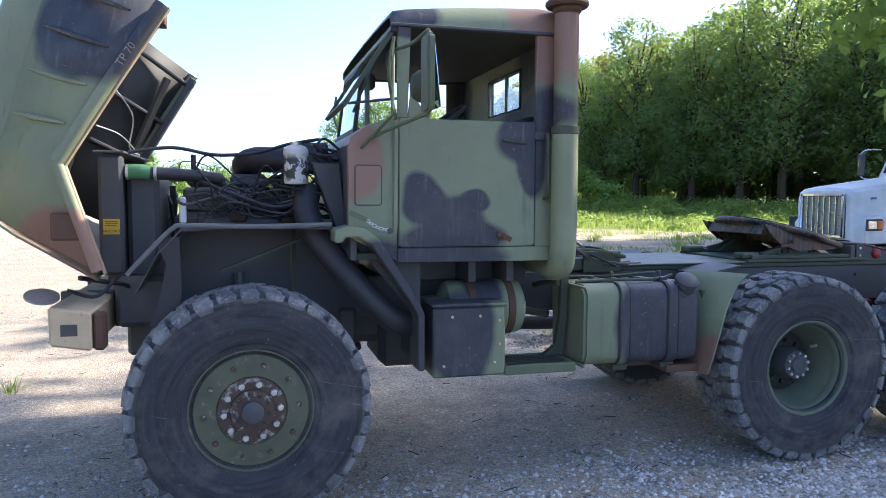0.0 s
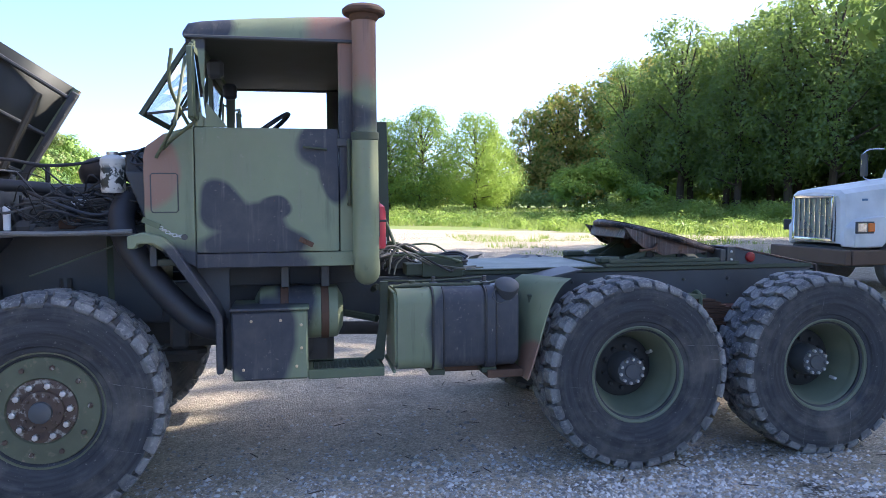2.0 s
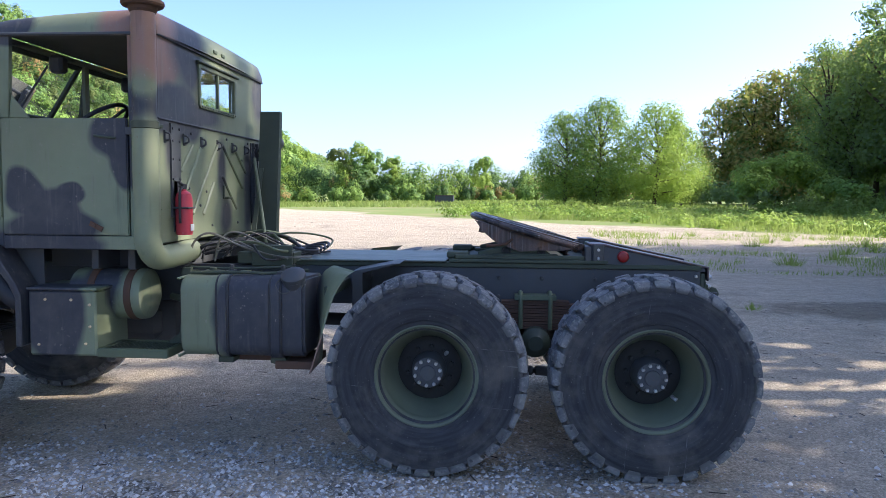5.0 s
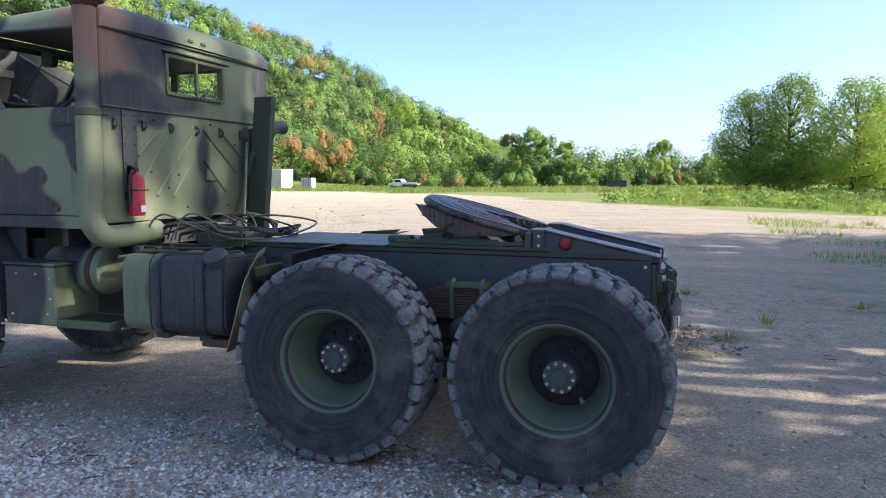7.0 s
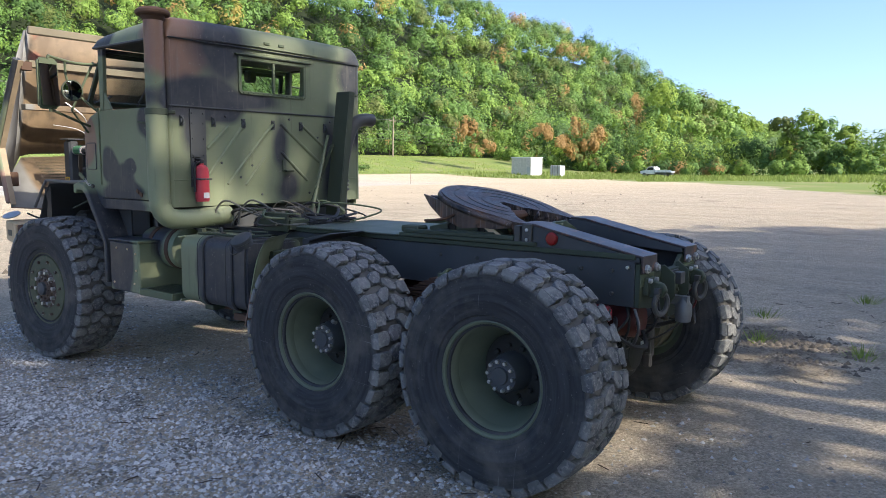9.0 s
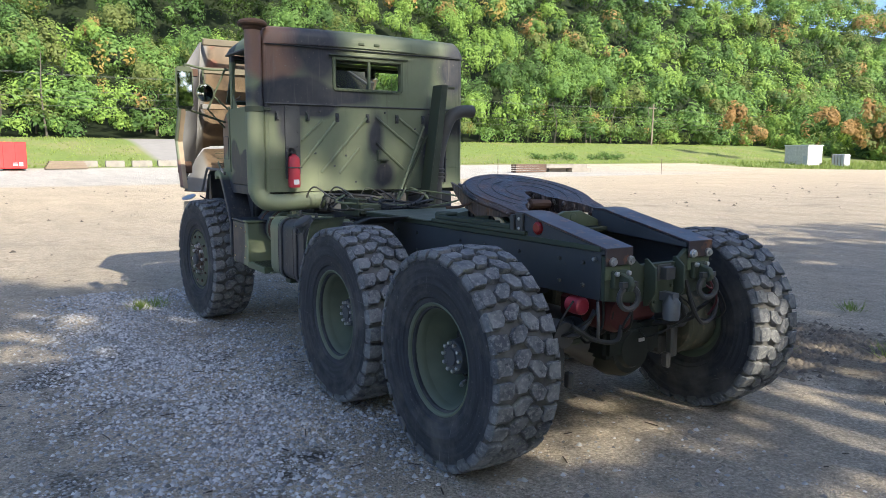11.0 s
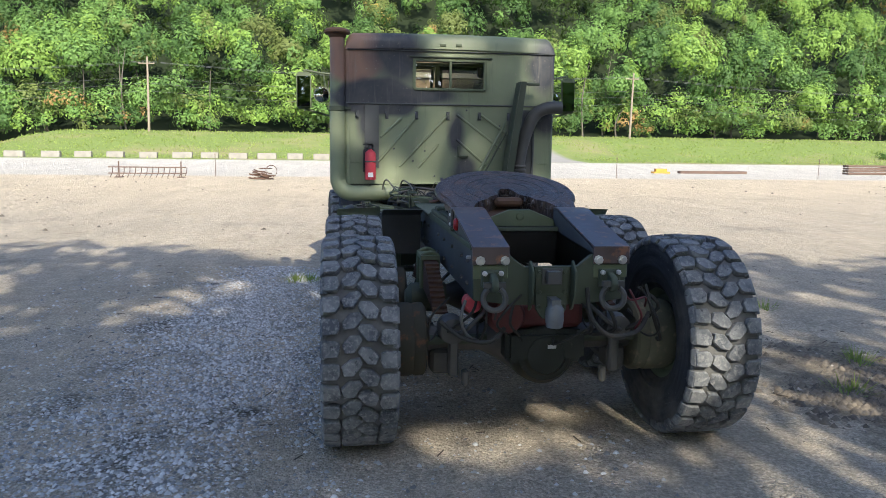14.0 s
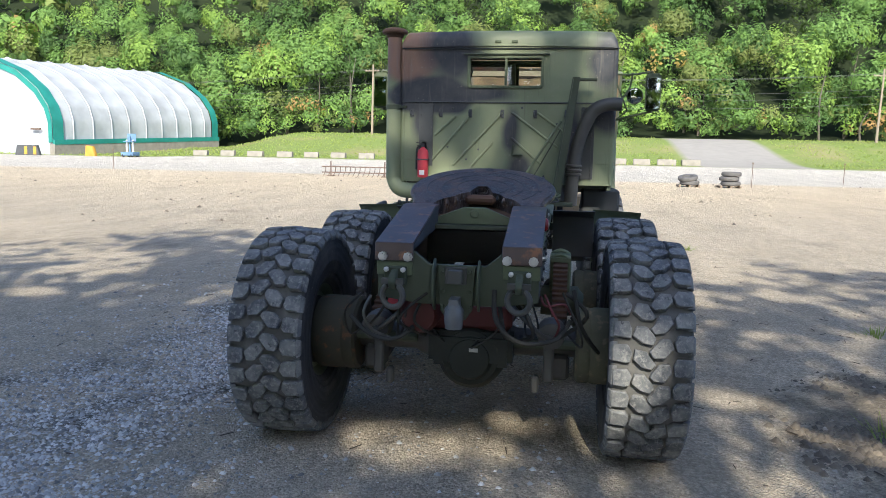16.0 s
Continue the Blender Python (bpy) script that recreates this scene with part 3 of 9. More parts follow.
def wheel(front):
    """Outside towards -y, middle of the tyre at the origin."""
    w = new("wheel")
    w.parent = truck
    tyre = new("tyre", TYRE)
    tyre.parent = w
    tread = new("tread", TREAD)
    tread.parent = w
    bm = bmesh.new()
    if front:
        bm_lathe(bm, [(0.29, 0.15), (0.318, 0.165), (0.318, 0.155), (0.28, 0.13), (0.27, -0.05), (0.285, -0.14), (0.322, -0.160), (0.322, -0.168), (0.308, -0.170), (0.300, -0.150),
                      (0.292, -0.147), (0.285, -0.165), (0.180, -0.172), (0.172, -0.158), (0.10, -0.158), (0.10, 0.1), (0.2, 0.14)], "y", (0, 0, 0), 56, closed=True)
        part("rim", bm, M_RIM_DIRTY, w, "mud-caked olive steel rim")
        bm = bmesh.new()
        bm_lathe(bm, [(0.172, -0.150), (0.172, -0.163), (0.165, -0.166), (0.112, -0.166), (0.108, -0.185), (0.06, -0.192)], "y", (0, 0, 0), 40)
        ring_of(bm, 10, 0.088, -0.17, -0.20, 0.009, 6, 0.2)
        part("hub", bm, M_HUB_RUST, w, "flaking rusty hub")
        bm = bmesh.new()
        bm_lathe(bm, [(0.058, -0.188), (0.056, -0.215), (0.040, -0.224), (0.0, -0.226)], "y", (0, 0, 0), 24)
        part("hub_cap", bm, M_RAIL, w, "greasy black hub cap")
        bm = bmesh.new()
        ring_of(bm, 10, 0.238, -0.160, -0.186, 0.014)
        part("rim_bolt", bm, M_HUB_RUST, w)
        bm = bmesh.new()
        ring_of(bm, 10, 0.140, -0.160, -0.196, 0.017)
        part("wheel_nut", bm, M_CHROME, w, "worn bright wheel nuts")
    else:
        bm_lathe(bm, [(0.29, 0.15), (0.318, 0.165), (0.318, 0.15), (0.27, 0.12), (0.262, -0.02), (0.272, -0.03), (0.270, -0.10), (0.285, -0.135), (0.322, -0.158), (0.324, -0.170),
                      (0.312, -0.176), (0.300, -0.168), (0.290, -0.135), (0.262, -0.055), (0.248, -0.01), (0.205, 0.088), (0.205, 0.10), (0.24, 0.10)], "y", (0, 0, 0), 56, closed=True)
        part("rim", bm, M_RIM, w, "dished olive steel rim")
        bm = bmesh.new()
        bm_lathe(bm, [(0.206, 0.090), (0.190, 0.078), (0.150, 0.070), (0.105, 0.070), (0.105, 0.11), (0.206, 0.112)], "y", (0, 0, 0), 40, closed=True)
        ring_of(bm, 10, 0.142, 0.074, 0.048, 0.016)
        # disc blackened: shade deep in the dish put into its colour
        part("wheel_disc", bm, M_GRIME_SHADE, w, "wheel disc with nuts, blackened for the shade in the dish")
        bm = bmesh.new()
        bm_lathe(bm, [(0.112, 0.10), (0.108, 0.01), (0.100, -0.005), (0.098, -0.055), (0.092, -0.066), (0.05, -0.070), (0.045, -0.082), (0.0, -0.083)], "y", (0, 0, 0), 32)
        part("hub", bm, M_RAIL, w, "black axle hub")
        bm = bmesh.new()
        ring_of(bm, 10, 0.079, -0.06, -0.088, 0.0115)
        part("wheel_nut", bm, M_CHROME, w, "bright bolt heads")
        bm = bmesh.new()
        bm_tube(bm, [(0.10, -0.06, 0.13), (0.105, -0.09, 0.14), (0.11, -0.10, 0.15)], 0.012, 8)
        part("valve", bm, M_CHROME, w)
    return w


WHEEL_Y = 1.0425
fw_ = wheel(True)
fw_.matrix_basis = pose(-4.265, -WHEEL_Y - 0.01, 0.578, 0, 14, 3) @ Matrix.Scale(1.055, 4)
copy_thing(fw_, pose(-4.265, WHEEL_Y - 0.03, 0.578, 0, 40, 183))
rw_ = wheel(False)
rw_.matrix_basis = pose(-0.686, -WHEEL_Y, 0.606, 0, 5, 0)
copy_thing(rw_, pose(0.686, -WHEEL_Y, 0.606, 0, 95, 0))
copy_thing(rw_, pose(-0.686, WHEEL_Y - 0.035, 0.606, 0, 160, 180))
copy_thing(rw_, pose(0.686, WHEEL_Y - 0.035, 0.606, 0, 20, 180))

# frame
for s in (-1, 1):
    bm = bmesh.new()
    a, b = (0.36, 0.43)
    pts = [(s * b, 0.93), (s * b, 1.20), (s * a, 1.20), (s * a, 1.188), (s * (b - 0.012), 1.188), (s * (b - 0.012), 0.942), (s * a, 0.942), (s * a, 0.93)]
    bm_prism(bm, pts, "x", -5.05, 1.135)
    part("frame_rail", bm, M_RAIL, truck, bevel=0.003)
    bm = bmesh.new()
    for x in (-1.5, -1.15, -0.85, -0.25, 0.05, 0.42, 0.8, 1.0):
        for z in (1.0, 1.13):
            bm_lathe(bm, [(0.013, 0), (0.013, s * 0.012), (0.009, s * 0.016)], "y", (x, s * 0.43, z), 6)
    part("rail_bolt", bm, M_GREASE, truck)
    # long strip on top that the plates sit on
    boxes("subframe_strip", [(-1.70, 1.14, min(s * 0.34, s * 0.445), max(s * 0.34, s * 0.445), 1.203, 1.235)], M_OLIVE_DARK, truck)
boxes("cross_member", [(-1.66, -1.58, -0.36, 0.36, 0.98, 1.16)], M_RAIL, truck)
boxes("cross_member", [(-0.06, 0.06, -0.36, 0.36, 0.96, 1.18)], M_RAIL, truck)
boxes("cross_member", [(-3.3, -3.2, -0.36, 0.36, 0.94, 1.10)], M_RAIL, truck)


def plate_mat():
    n = Nodes("tread_plate")
    w = n.add("ShaderNodeTexWave")
    w.wave_type = "BANDS"
    w.bands_direction = "DIAGONAL"
    n.link(n.co, w.inputs["Vector"])
    w.inputs["Scale"].default_value = 18
    c = n.cells(30, "Distance", None, "F1", 0.0)
    col = n.mix(n.ramp(n.noise(4, 6), 0.35, 0.68), (0.105, 0.125, 0.095), (0.20, 0.215, 0.18))
    return n.done(col, 0.5, n.bump(c, 0.5, 0.006), 0.25, 0.5)


M_PLATE = plate_mat()
boxes("deck_plate", [(-1.66, -0.62, -0.47, 0.47, 1.237, 1.249)], M_PLATE, truck, "greenish tread plate")
boxes("deck_plate", [(-2.1, -1.69, -0.50, -0.30, 1.215, 1.295)], M_OLIVE_DARK, truck)

# fifth wheel
fifth = new("fifth_wheel")
fifth.parent = truck
tagged(fifth, "worn greasy steel coupling plate tilted down to the rear")
boxes("base_plate", [(-0.60, 0.50, -0.46, 0.46, 1.238, 1.262), (-0.44, 0.30, -0.43, -0.29, 1.262, 1.285), (-0.44, 0.30, 0.29, 0.43, 1.262, 1.285)], M_OLIVE_DARK, fifth)
for s in (-1, 1):
    bm = bmesh.new()
    bm_prism(bm, [(-0.40, 1.262), (0.22, 1.262), (0.20, 1.30), (0.06, 1.35), (-0.01, 1.41), (-0.16, 1.42), (-0.25, 1.34), (-0.40, 1.31)], "y", s * 0.33, s * 0.37)
    bm_prism(bm, [(-0.36, 1.262), (0.16, 1.262), (0.02, 1.37), (-0.18, 1.37)], "y", s * 0.27, s * 0.31)
    part("bracket", bm, M_OLIVE_DARK, fifth, bevel=0.006)
    bm = bmesh.new()
    bm_lathe(bm, [(0.038, s * 0.25), (0.038, s * 0.385), (0.030, s * 0.392)], "y", (-0.09, 0, 1.365), 16)
    part("pivot_pin", bm, M_RUST, fifth)
    # rimmed dark discs stand in for the darkness of open round holes
    for x, z, r in ((-0.20, 1.318, 0.034), (0.045, 1.312, 0.028)):
        bm = bmesh.new()
        bm_lathe(bm, [(r, s * 0.37), (r, s * 0.384), (r * 0.72, s * 0.386), (r * 0.66, s * 0.372), (0.0, s * 0.371)], "y", (x, 0, z), 16)
        part("bushing", bm, M_GRIME_SHADE, fifth, "dark disc standing in for a round bracket hole")
    boxes("base_rib", [(-0.56, 0.34, min(s * 0.425, s * 0.452), max(s * 0.425, s * 0.452), 1.262, 1.292), (-0.30, 0.16, min(s * 0.385, s * 0.425), max(s * 0.385, s * 0.425), 1.262, 1.30)], M_OLIVE_DARK, fifth, bevel=0.006)
    boxes("wedge_block", [(-0.62, -0.46, min(s * 0.3, s * 0.42), max(s * 0.3, s * 0.42), 1.262, 1.31)], M_OLIVE_DARK, fifth, bevel=0.012)
TIP = pose(-0.045, 0, 1.453, 0, 15.6, 0)


def coupling_plate():
    bm = bmesh.new()
    out = []
    # outline from the front, round the side, to the horn and the throat
    for k in range(0, 14):
        a = radians(180 - k * 9.0)
        out.append((0.02 + 0.437 * math.cos(a), 0.472 * math.sin(a)))
    out += [(0.355, 0.40), (0.402, 0.365), (0.415, 0.325), (0.395, 0.29), (0.315, 0.262), (0.26, 0.225), (0.215, 0.165), (0.165, 0.135), (0.125, 0.075), (0.045, 0.052), (0.0, 0.030)]
    pts = out + [(x, -y) for x, y in out[::-1] if abs(y) > 1e-6]
    bm_prism(bm, pts, "z", -0.024, 0.022)
    # rolled rim along the round edge
    bm_tube(bm, [(x, y, -0.008) for x, y in out[:15]] , 0.022, 8, 2)
    bm_tube(bm, [(x, -y, -0.008) for x, y in out[:15]], 0.022, 8, 2)
    # ribs and skirt below
    for s in (-1, 1):
        bm_prism(bm, [(-0.32, -0.08), (-0.10, -0.13), (0.16, -0.10), (0.30, -0.024), (-0.36, -0.024)], "y", s * 0.36, s * 0.335)
        bm_prism(bm, [(-0.385, -0.024), (-0.31, -0.085), (-0.20, -0.135), (-0.02, -0.150), (0.10, -0.105), (0.24, -0.070), (0.345, -0.024)], "y", s * 0.405, s * 0.385)
        # sloped walls of the throat
        bm_prism(bm, [(0.0, s * 0.032), (0.125, s * 0.080), (0.215, s * 0.17), (0.315, s * 0.27), (0.30, s * 0.285), (0.19, s * 0.19), (0.10, s * 0.10), (-0.02, s * 0.055)], "z", -0.085, -0.022)
    bm_box(bm, -0.34, -0.30, -0.34, 0.34, -0.10, -0.022)
    bm_box(bm, -0.02, 0.02, -0.34, 0.34, -0.09, -0.022)
    bmesh.ops.transform(bm, matrix=TIP, verts=bm.verts)
    return part("top_plate", bm, M_COUPLING, fifth, "brown worn steel plate with greasy swirls", 0.008)


coupling_plate()
bm = bmesh.new()
for r in (0.17, 0.27, 0.37):
    for s in (-1, 1):
        pts = [(0.02 + r * math.cos(radians(a)) * 0.95, s * r * 1.02 * math.sin(radians(a)), 0.0215) for a in range(48, 172, 9)]
        bm_tube(bm, pts, 0.0045, 6, 2)
bmesh.ops.transform(bm, matrix=TIP, verts=bm.verts)
part("grease_groove", bm, M_GREASE, fifth)
bm = bmesh.new()
bm_prism(bm, [(-0.23, 1.24), (0.23, 1.24), (0.23, 1.30), (0.07, 1.365), (-0.07, 1.365), (-0.23, 1.30)], "x", 0.40, 0.43)
bm_lathe(bm, [(0.028, 0.43), (0.028, 0.438), (0.018, 0.44)], "x", (0, 0, 1.325), 14)
part("gusset", bm, M_OLIVE, fifth, "olive triangular gusset", 0.004)
boxes("cross_beam", [(0.44, 0.52, -0.23, 0.23, 1.235, 1.262)], M_OLIVE_DARK, fifth)
rng = random.Random(9)
for s in (-1, 1):
    edge_ = [(0.02, 0.045), (0.10, 0.068), (0.15, 0.115), (0.21, 0.155), (0.25, 0.21), (0.31, 0.258), (0.37, 0.28)]
    for x, y in edge_:
        bm = bmesh.new()
        r = rng.uniform(0.012, 0.022)
        bm_tube(bm, [(x - 0.012, s * (y + 0.012), -0.040), (x + rng.uniform(0, 0.01), s * y, -0.012), (x - 0.006, s * (y + 0.008), 0.010)], lambda t, r=r: r * (1.15 - 0.6 * t), 7, 3)
        bmesh.ops.transform(bm, matrix=TIP, verts=bm.verts)
        part("throat_lip", bm, M_COUPLING, fifth, "rusty chewed throat edge")
bm = bmesh.new()
bm_prism(bm, [(-0.04, 0.0), (0.0, 0.06), (0.13, 0.10), (0.25, 0.24), (0.37, 0.30), (0.34, 0.10), (0.30, 0.0), (0.34, -0.10), (0.37, -0.30), (0.25, -0.24), (0.13, -0.10), (0.0, -0.06)], "z", -0.105, -0.080)
bmesh.ops.transform(bm, matrix=TIP, verts=bm.verts)
part("guide_plate", bm, M_RUST, fifth, "rusty brown plate inside the throat", 0.006)
boxes("jaw", [(-0.02, 0.12, -0.10, 0.10, 1.36, 1.42)], M_RUST, fifth, bevel=0.02)
bm = bmesh.new()
bm_tube(bm, [(-0.16, -0.40, 1.40), (-0.22, -0.47, 1.37), (-0.34, -0.49, 1.36)], 0.010, 8)
part("release_handle", bm, M_RUST, fifth)
bm = bmesh.new()
bm_bar(bm, (0.08, -0.385, 1.345), (0.19, -0.385, 1.27), 0.014, 0.040)
part("stop_bar", bm, M_TAN, fifth)

# tapered ramps at the tail
for s in (-1, 1):
    ramp = new("loading_ramp")
    ramp.parent = truck
    bm = bmesh.new()
    bm_prism(bm, [(0.385, 1.237), (1.165, 1.19), (1.165, 1.215), (0.58, 1.338), (0.48, 1.360), (0.385, 1.362)], "y", s * 0.422, s * 0.434)
    part("side_plate", bm, M_RAIL, ramp, bevel=0.002)
    bm = bmesh.new()
    lo, hi = min(s * 0.235, s * 0.442), max(s * 0.235, s * 0.442)
    bm_prism(bm, [(0.375, 1.364), (0.48, 1.362), (0.58, 1.340), (1.175, 1.217), (1.178, 1.13), (1.19, 1.13), (1.188, 1.227), (0.585, 1.352), (0.48, 1.376), (0.375, 1.378)], "y", lo, hi)
    part("top_plate", bm, M_WORN_PLATE, ramp, "rusty worn sloping plate", 0.003)
    bm = bmesh.new()
    bm_prism(bm, [(0.385, 1.237), (1.165, 1.19), (1.165, 1.215), (0.58, 1.338), (0.48, 1.360), (0.385, 1.362)], "y", s * 0.235, s * 0.247)
    bm_box(bm, 0.387, 0.399, lo + 0.02, hi - 0.02, 1.24, 1.358)
    part("inner_plate", bm, M_RAIL, ramp)
    bm = bmesh.new()
    for y in (0.262, 0.398):
        bm_lathe(bm, [(0.026, 1.19), (0.026, 1.203), (0.016, 1.206), (0.016, 1.216)], "x", (0, s * y, 1.153), 8)
    part("bolt_head", bm, M_CHROME, ramp)
    bm = bmesh.new()
    bm_lathe(bm, [(0.040, s * 0.432), (0.040, s * 0.446), (0.030, s * 0.456), (0.0, s * 0.46)], "y", (0.605, 0, 1.290), 20)
    part("reflector", bm, M_LENS, ramp, "round red reflector")
    boxes("hinge_block", [(0.345, 0.384, min(s * 0.25, s * 0.455), max(s * 0.25, s * 0.455), 1.25, 1.358), (0.40, 0.47, min(s * 0.436, s * 0.452), max(s * 0.436, s * 0.452), 1.25, 1.372)], M_GREASE, ramp)
    for x, z in ((0.435, 1.275), (0.435, 1.335), (1.10, 1.16)):
        bm = bmesh.new()
        bm_lathe(bm, [(0.011, s * 0.434), (0.011, s * 0.456), (0.007, s * 0.460)], "y", (x, 0, z), 8)
        part("plate_bolt", bm, M_CHROME, ramp)

# tail member
tail = new("rear_cross_member")
tail.parent = truck
bm = bmesh.new()
bm_prism(bm, [(-0.43, 0.93), (-0.2, 0.90), (0.2, 0.90), (0.43, 0.93), (0.43, 1.18), (0.23, 1.18), (0.15, 1.115), (-0.15, 1.115), (-0.23, 1.18), (-0.43, 1.18)], "x", 1.137, 1.168)
part("beam", bm, M_OLIVE_DARK, tail, "dark olive beam", 0.005)
bm = bmesh.new()
bm_prism(bm, [(-0.10, 1.12), (0.10, 1.12), (0.085, 0.88), (0.05, 0.83), (-0.05, 0.83), (-0.085, 0.88)], "x", 1.17, 1.20)
for y in (-0.07, 0.07):
    for z in (1.09, 0.98, 0.90):
        bm_lathe(bm, [(0.012, 1.20), (0.012, 1.212)], "x", (0, y, z), 6)
part("centre_plate", bm, M_OLIVE_DARK, tail, bevel=0.003)
for s in (-1, 1):
    bm = bmesh.new()
    bm_prism(bm, [(1.168, 1.145), (1.19, 1.15), (1.255, 1.10), (1.258, 0.96), (1.20, 0.88), (1.168, 0.87)], "y", s * 0.112, s * 0.124)
    part("side_rib", bm, M_OLIVE_DARK, tail, bevel=0.003)
    # chipped rusty corner where the ramp is bolted on
    boxes("corner_plate", [(1.1685, 1.176, min(s * 0.24, s * 0.435), max(s * 0.24, s * 0.435), 1.05, 1.125)], M_OLIVE, tail)
boxes("plug_socket", [(1.212, 1.262, -0.04, 0.035, 1.03, 1.10), (1.206, 1.212, -0.06, 0.055, 1.02, 1.112)], M_GREASE, tail, bevel=0.006)
bm = bmesh.new()
bm_lathe(bm, [(0.045, 0.80), (0.05, 0.84), (0.05, 0.90), (0.03, 0.93), (0.025, 0.95)], "z", (1.27, 0.0, 0.0), 16)
bm_bar(bm, (1.19, 0, 0.93), (1.30, 0, 0.93), 0.05, 0.05)
part("gladhand", bm, painted("weathered_zinc", (0.17, 0.175, 0.18), 0.5, (0.07, 0.06, 0.05), 0.7, 30, 9.0, 0.2, 0.4), tail, "weathered grey air valve")
for s in (-1, 1):
    sh = new("tow_shackle")
    sh.parent = tail
    bm = bmesh.new()
    bm_box(bm, 1.165, 1.20, s * 0.33 - 0.06, s * 0.33 + 0.06, 1.0, 1.10)
    bm_prism(bm, [(1.19, 1.09), (1.27, 1.07), (1.29, 1.03), (1.27, 0.99), (1.19, 0.98)], "y", s * 0.33 - 0.018, s * 0.33 + 0.018)
    part("lug", bm, M_OLIVE_DARK, sh, bevel=0.006)
    bm = bmesh.new()
    ring = [(1.255 + 0.015 * math.sin(radians(a)), s * 0.33 + 0.058 * math.sin(radians(a)), 0.955 - 0.062 * math.cos(radians(a))) for a in range(-150, 151, 20)]
    bm_tube(bm, ring, 0.016, 8, 2)
    bm_bar(bm, (1.25, s * 0.33 - 0.06, 1.03), (1.25, s * 0.33 + 0.06, 1.03), 0.03, 0.03)
    part("ring", bm, M_GREASE, sh)
    for yy in (-0.045, 0.045):
        bm = bmesh.new()
        bm_lathe(bm, [(0.014, 1.20), (0.014, 1.216), (0.009, 1.22)], "x", (0, s * 0.33 + yy, 1.085), 8)
        part("lug_bolt", bm, M_CHROME, sh)

# bogie: axles, drums, springs, arms
for x in (-0.686, 0.686):
    ax = new("rear_axle")
    ax.parent = truck
    bm = bmesh.new()
    bm_lathe(bm, [(0.075, -0.72), (0.08, -0.3), (0.13, -0.2), (0.20, -0.1), (0.21, 0.06), (0.13, 0.18), (0.08, 0.3), (0.075, 0.72)], "y", (x, 0, 0.60), 20)
    bm_lathe(bm, [(0.17, -0.14), (0.17, 0.10), (0.12, 0.16)], "z", (x, -0.02, 0.66), 18)
    part("housing", bm, M_GREASE, ax, "greasy black axle housing")
    bm = bmesh.new()
    bm_box(bm, x - 0.16, x + 0.24, -0.20, 0.28, 0.705, 0.87)
    part("red_cover", bm, M_REDOXIDE, ax, "oily red casing", 0.03)
    bm = bmesh.new()
    bm_lathe(bm, [(0.0, x + 0.02), (0.19, x + 0.02), (0.205, x + 0.10), (0.19, x + 0.20), (0.14, x + 0.27), (0.0, x + 0.295)], "x", (0, 0.05, 0.55), 28)
    bm_box(bm, x + 0.02, x + 0.27, -0.19, 0.29, 0.50, 0.70)
    part("gear_case", bm, M_OIL, ax, "oily black gear case", 0.03, seg=2)
    boxes("case_plate", [(x + 0.301, x + 0.305, 0.05, 0.10, 0.60, 0.622)], M_CHROME, ax, "small pale plate", 0)
    for s in (-1, 1):
        bm = bmesh.new()
        bm_lathe(bm, [(0.20, s * 0.64), (0.22, s * 0.655), (0.222, s * 0.70), (0.215, s * 0.72), (0.222, s * 0.74), (0.222, s * 0.87), (0.21, s * 0.90)], "y", (x, 0, 0.60), 36)
        part("brake_drum", bm, M_DRUM if s < 0 else M_DRUM_PALE, ax, "rusty brake drum" if s < 0 else "flaking green brake drum")
        bm = bmesh.new()
        bm_lathe(bm, [(0.075, 0.0), (0.08, 0.02), (0.08, 0.07), (0.085, 0.08), (0.08, 0.10), (0.075, 0.17), (0.05, 0.18)], "x", (x + 0.08, s * 0.50, 0.70), 18)
        bm_tube(bm, [(x + 0.25, s * 0.5, 0.70), (x + 0.32, s * 0.45, 0.72), (x + 0.28, s * 0.3, 0.85), (x + 0.1, s * 0.2, 0.92)], 0.014, 8)
        part("brake_chamber", bm, M_GREASE, ax)
        bm = bmesh.new()
        bm_box(bm, x - 0.07, x + 0.09, s * 0.55 - 0.06, s * 0.55 + 0.06, 0.40, 0.55)
        part("torque_arm_bracket", bm, M_GREASE, ax, bevel=0.02)
        bm = bmesh.new()
        bm_bar(bm, (x, s * 0.52, 0.45), (0, s * 0.52, 0.50), 0.06, 0.06)
        part("torque_rod", bm, M_GREASE, ax, bevel=0.015)
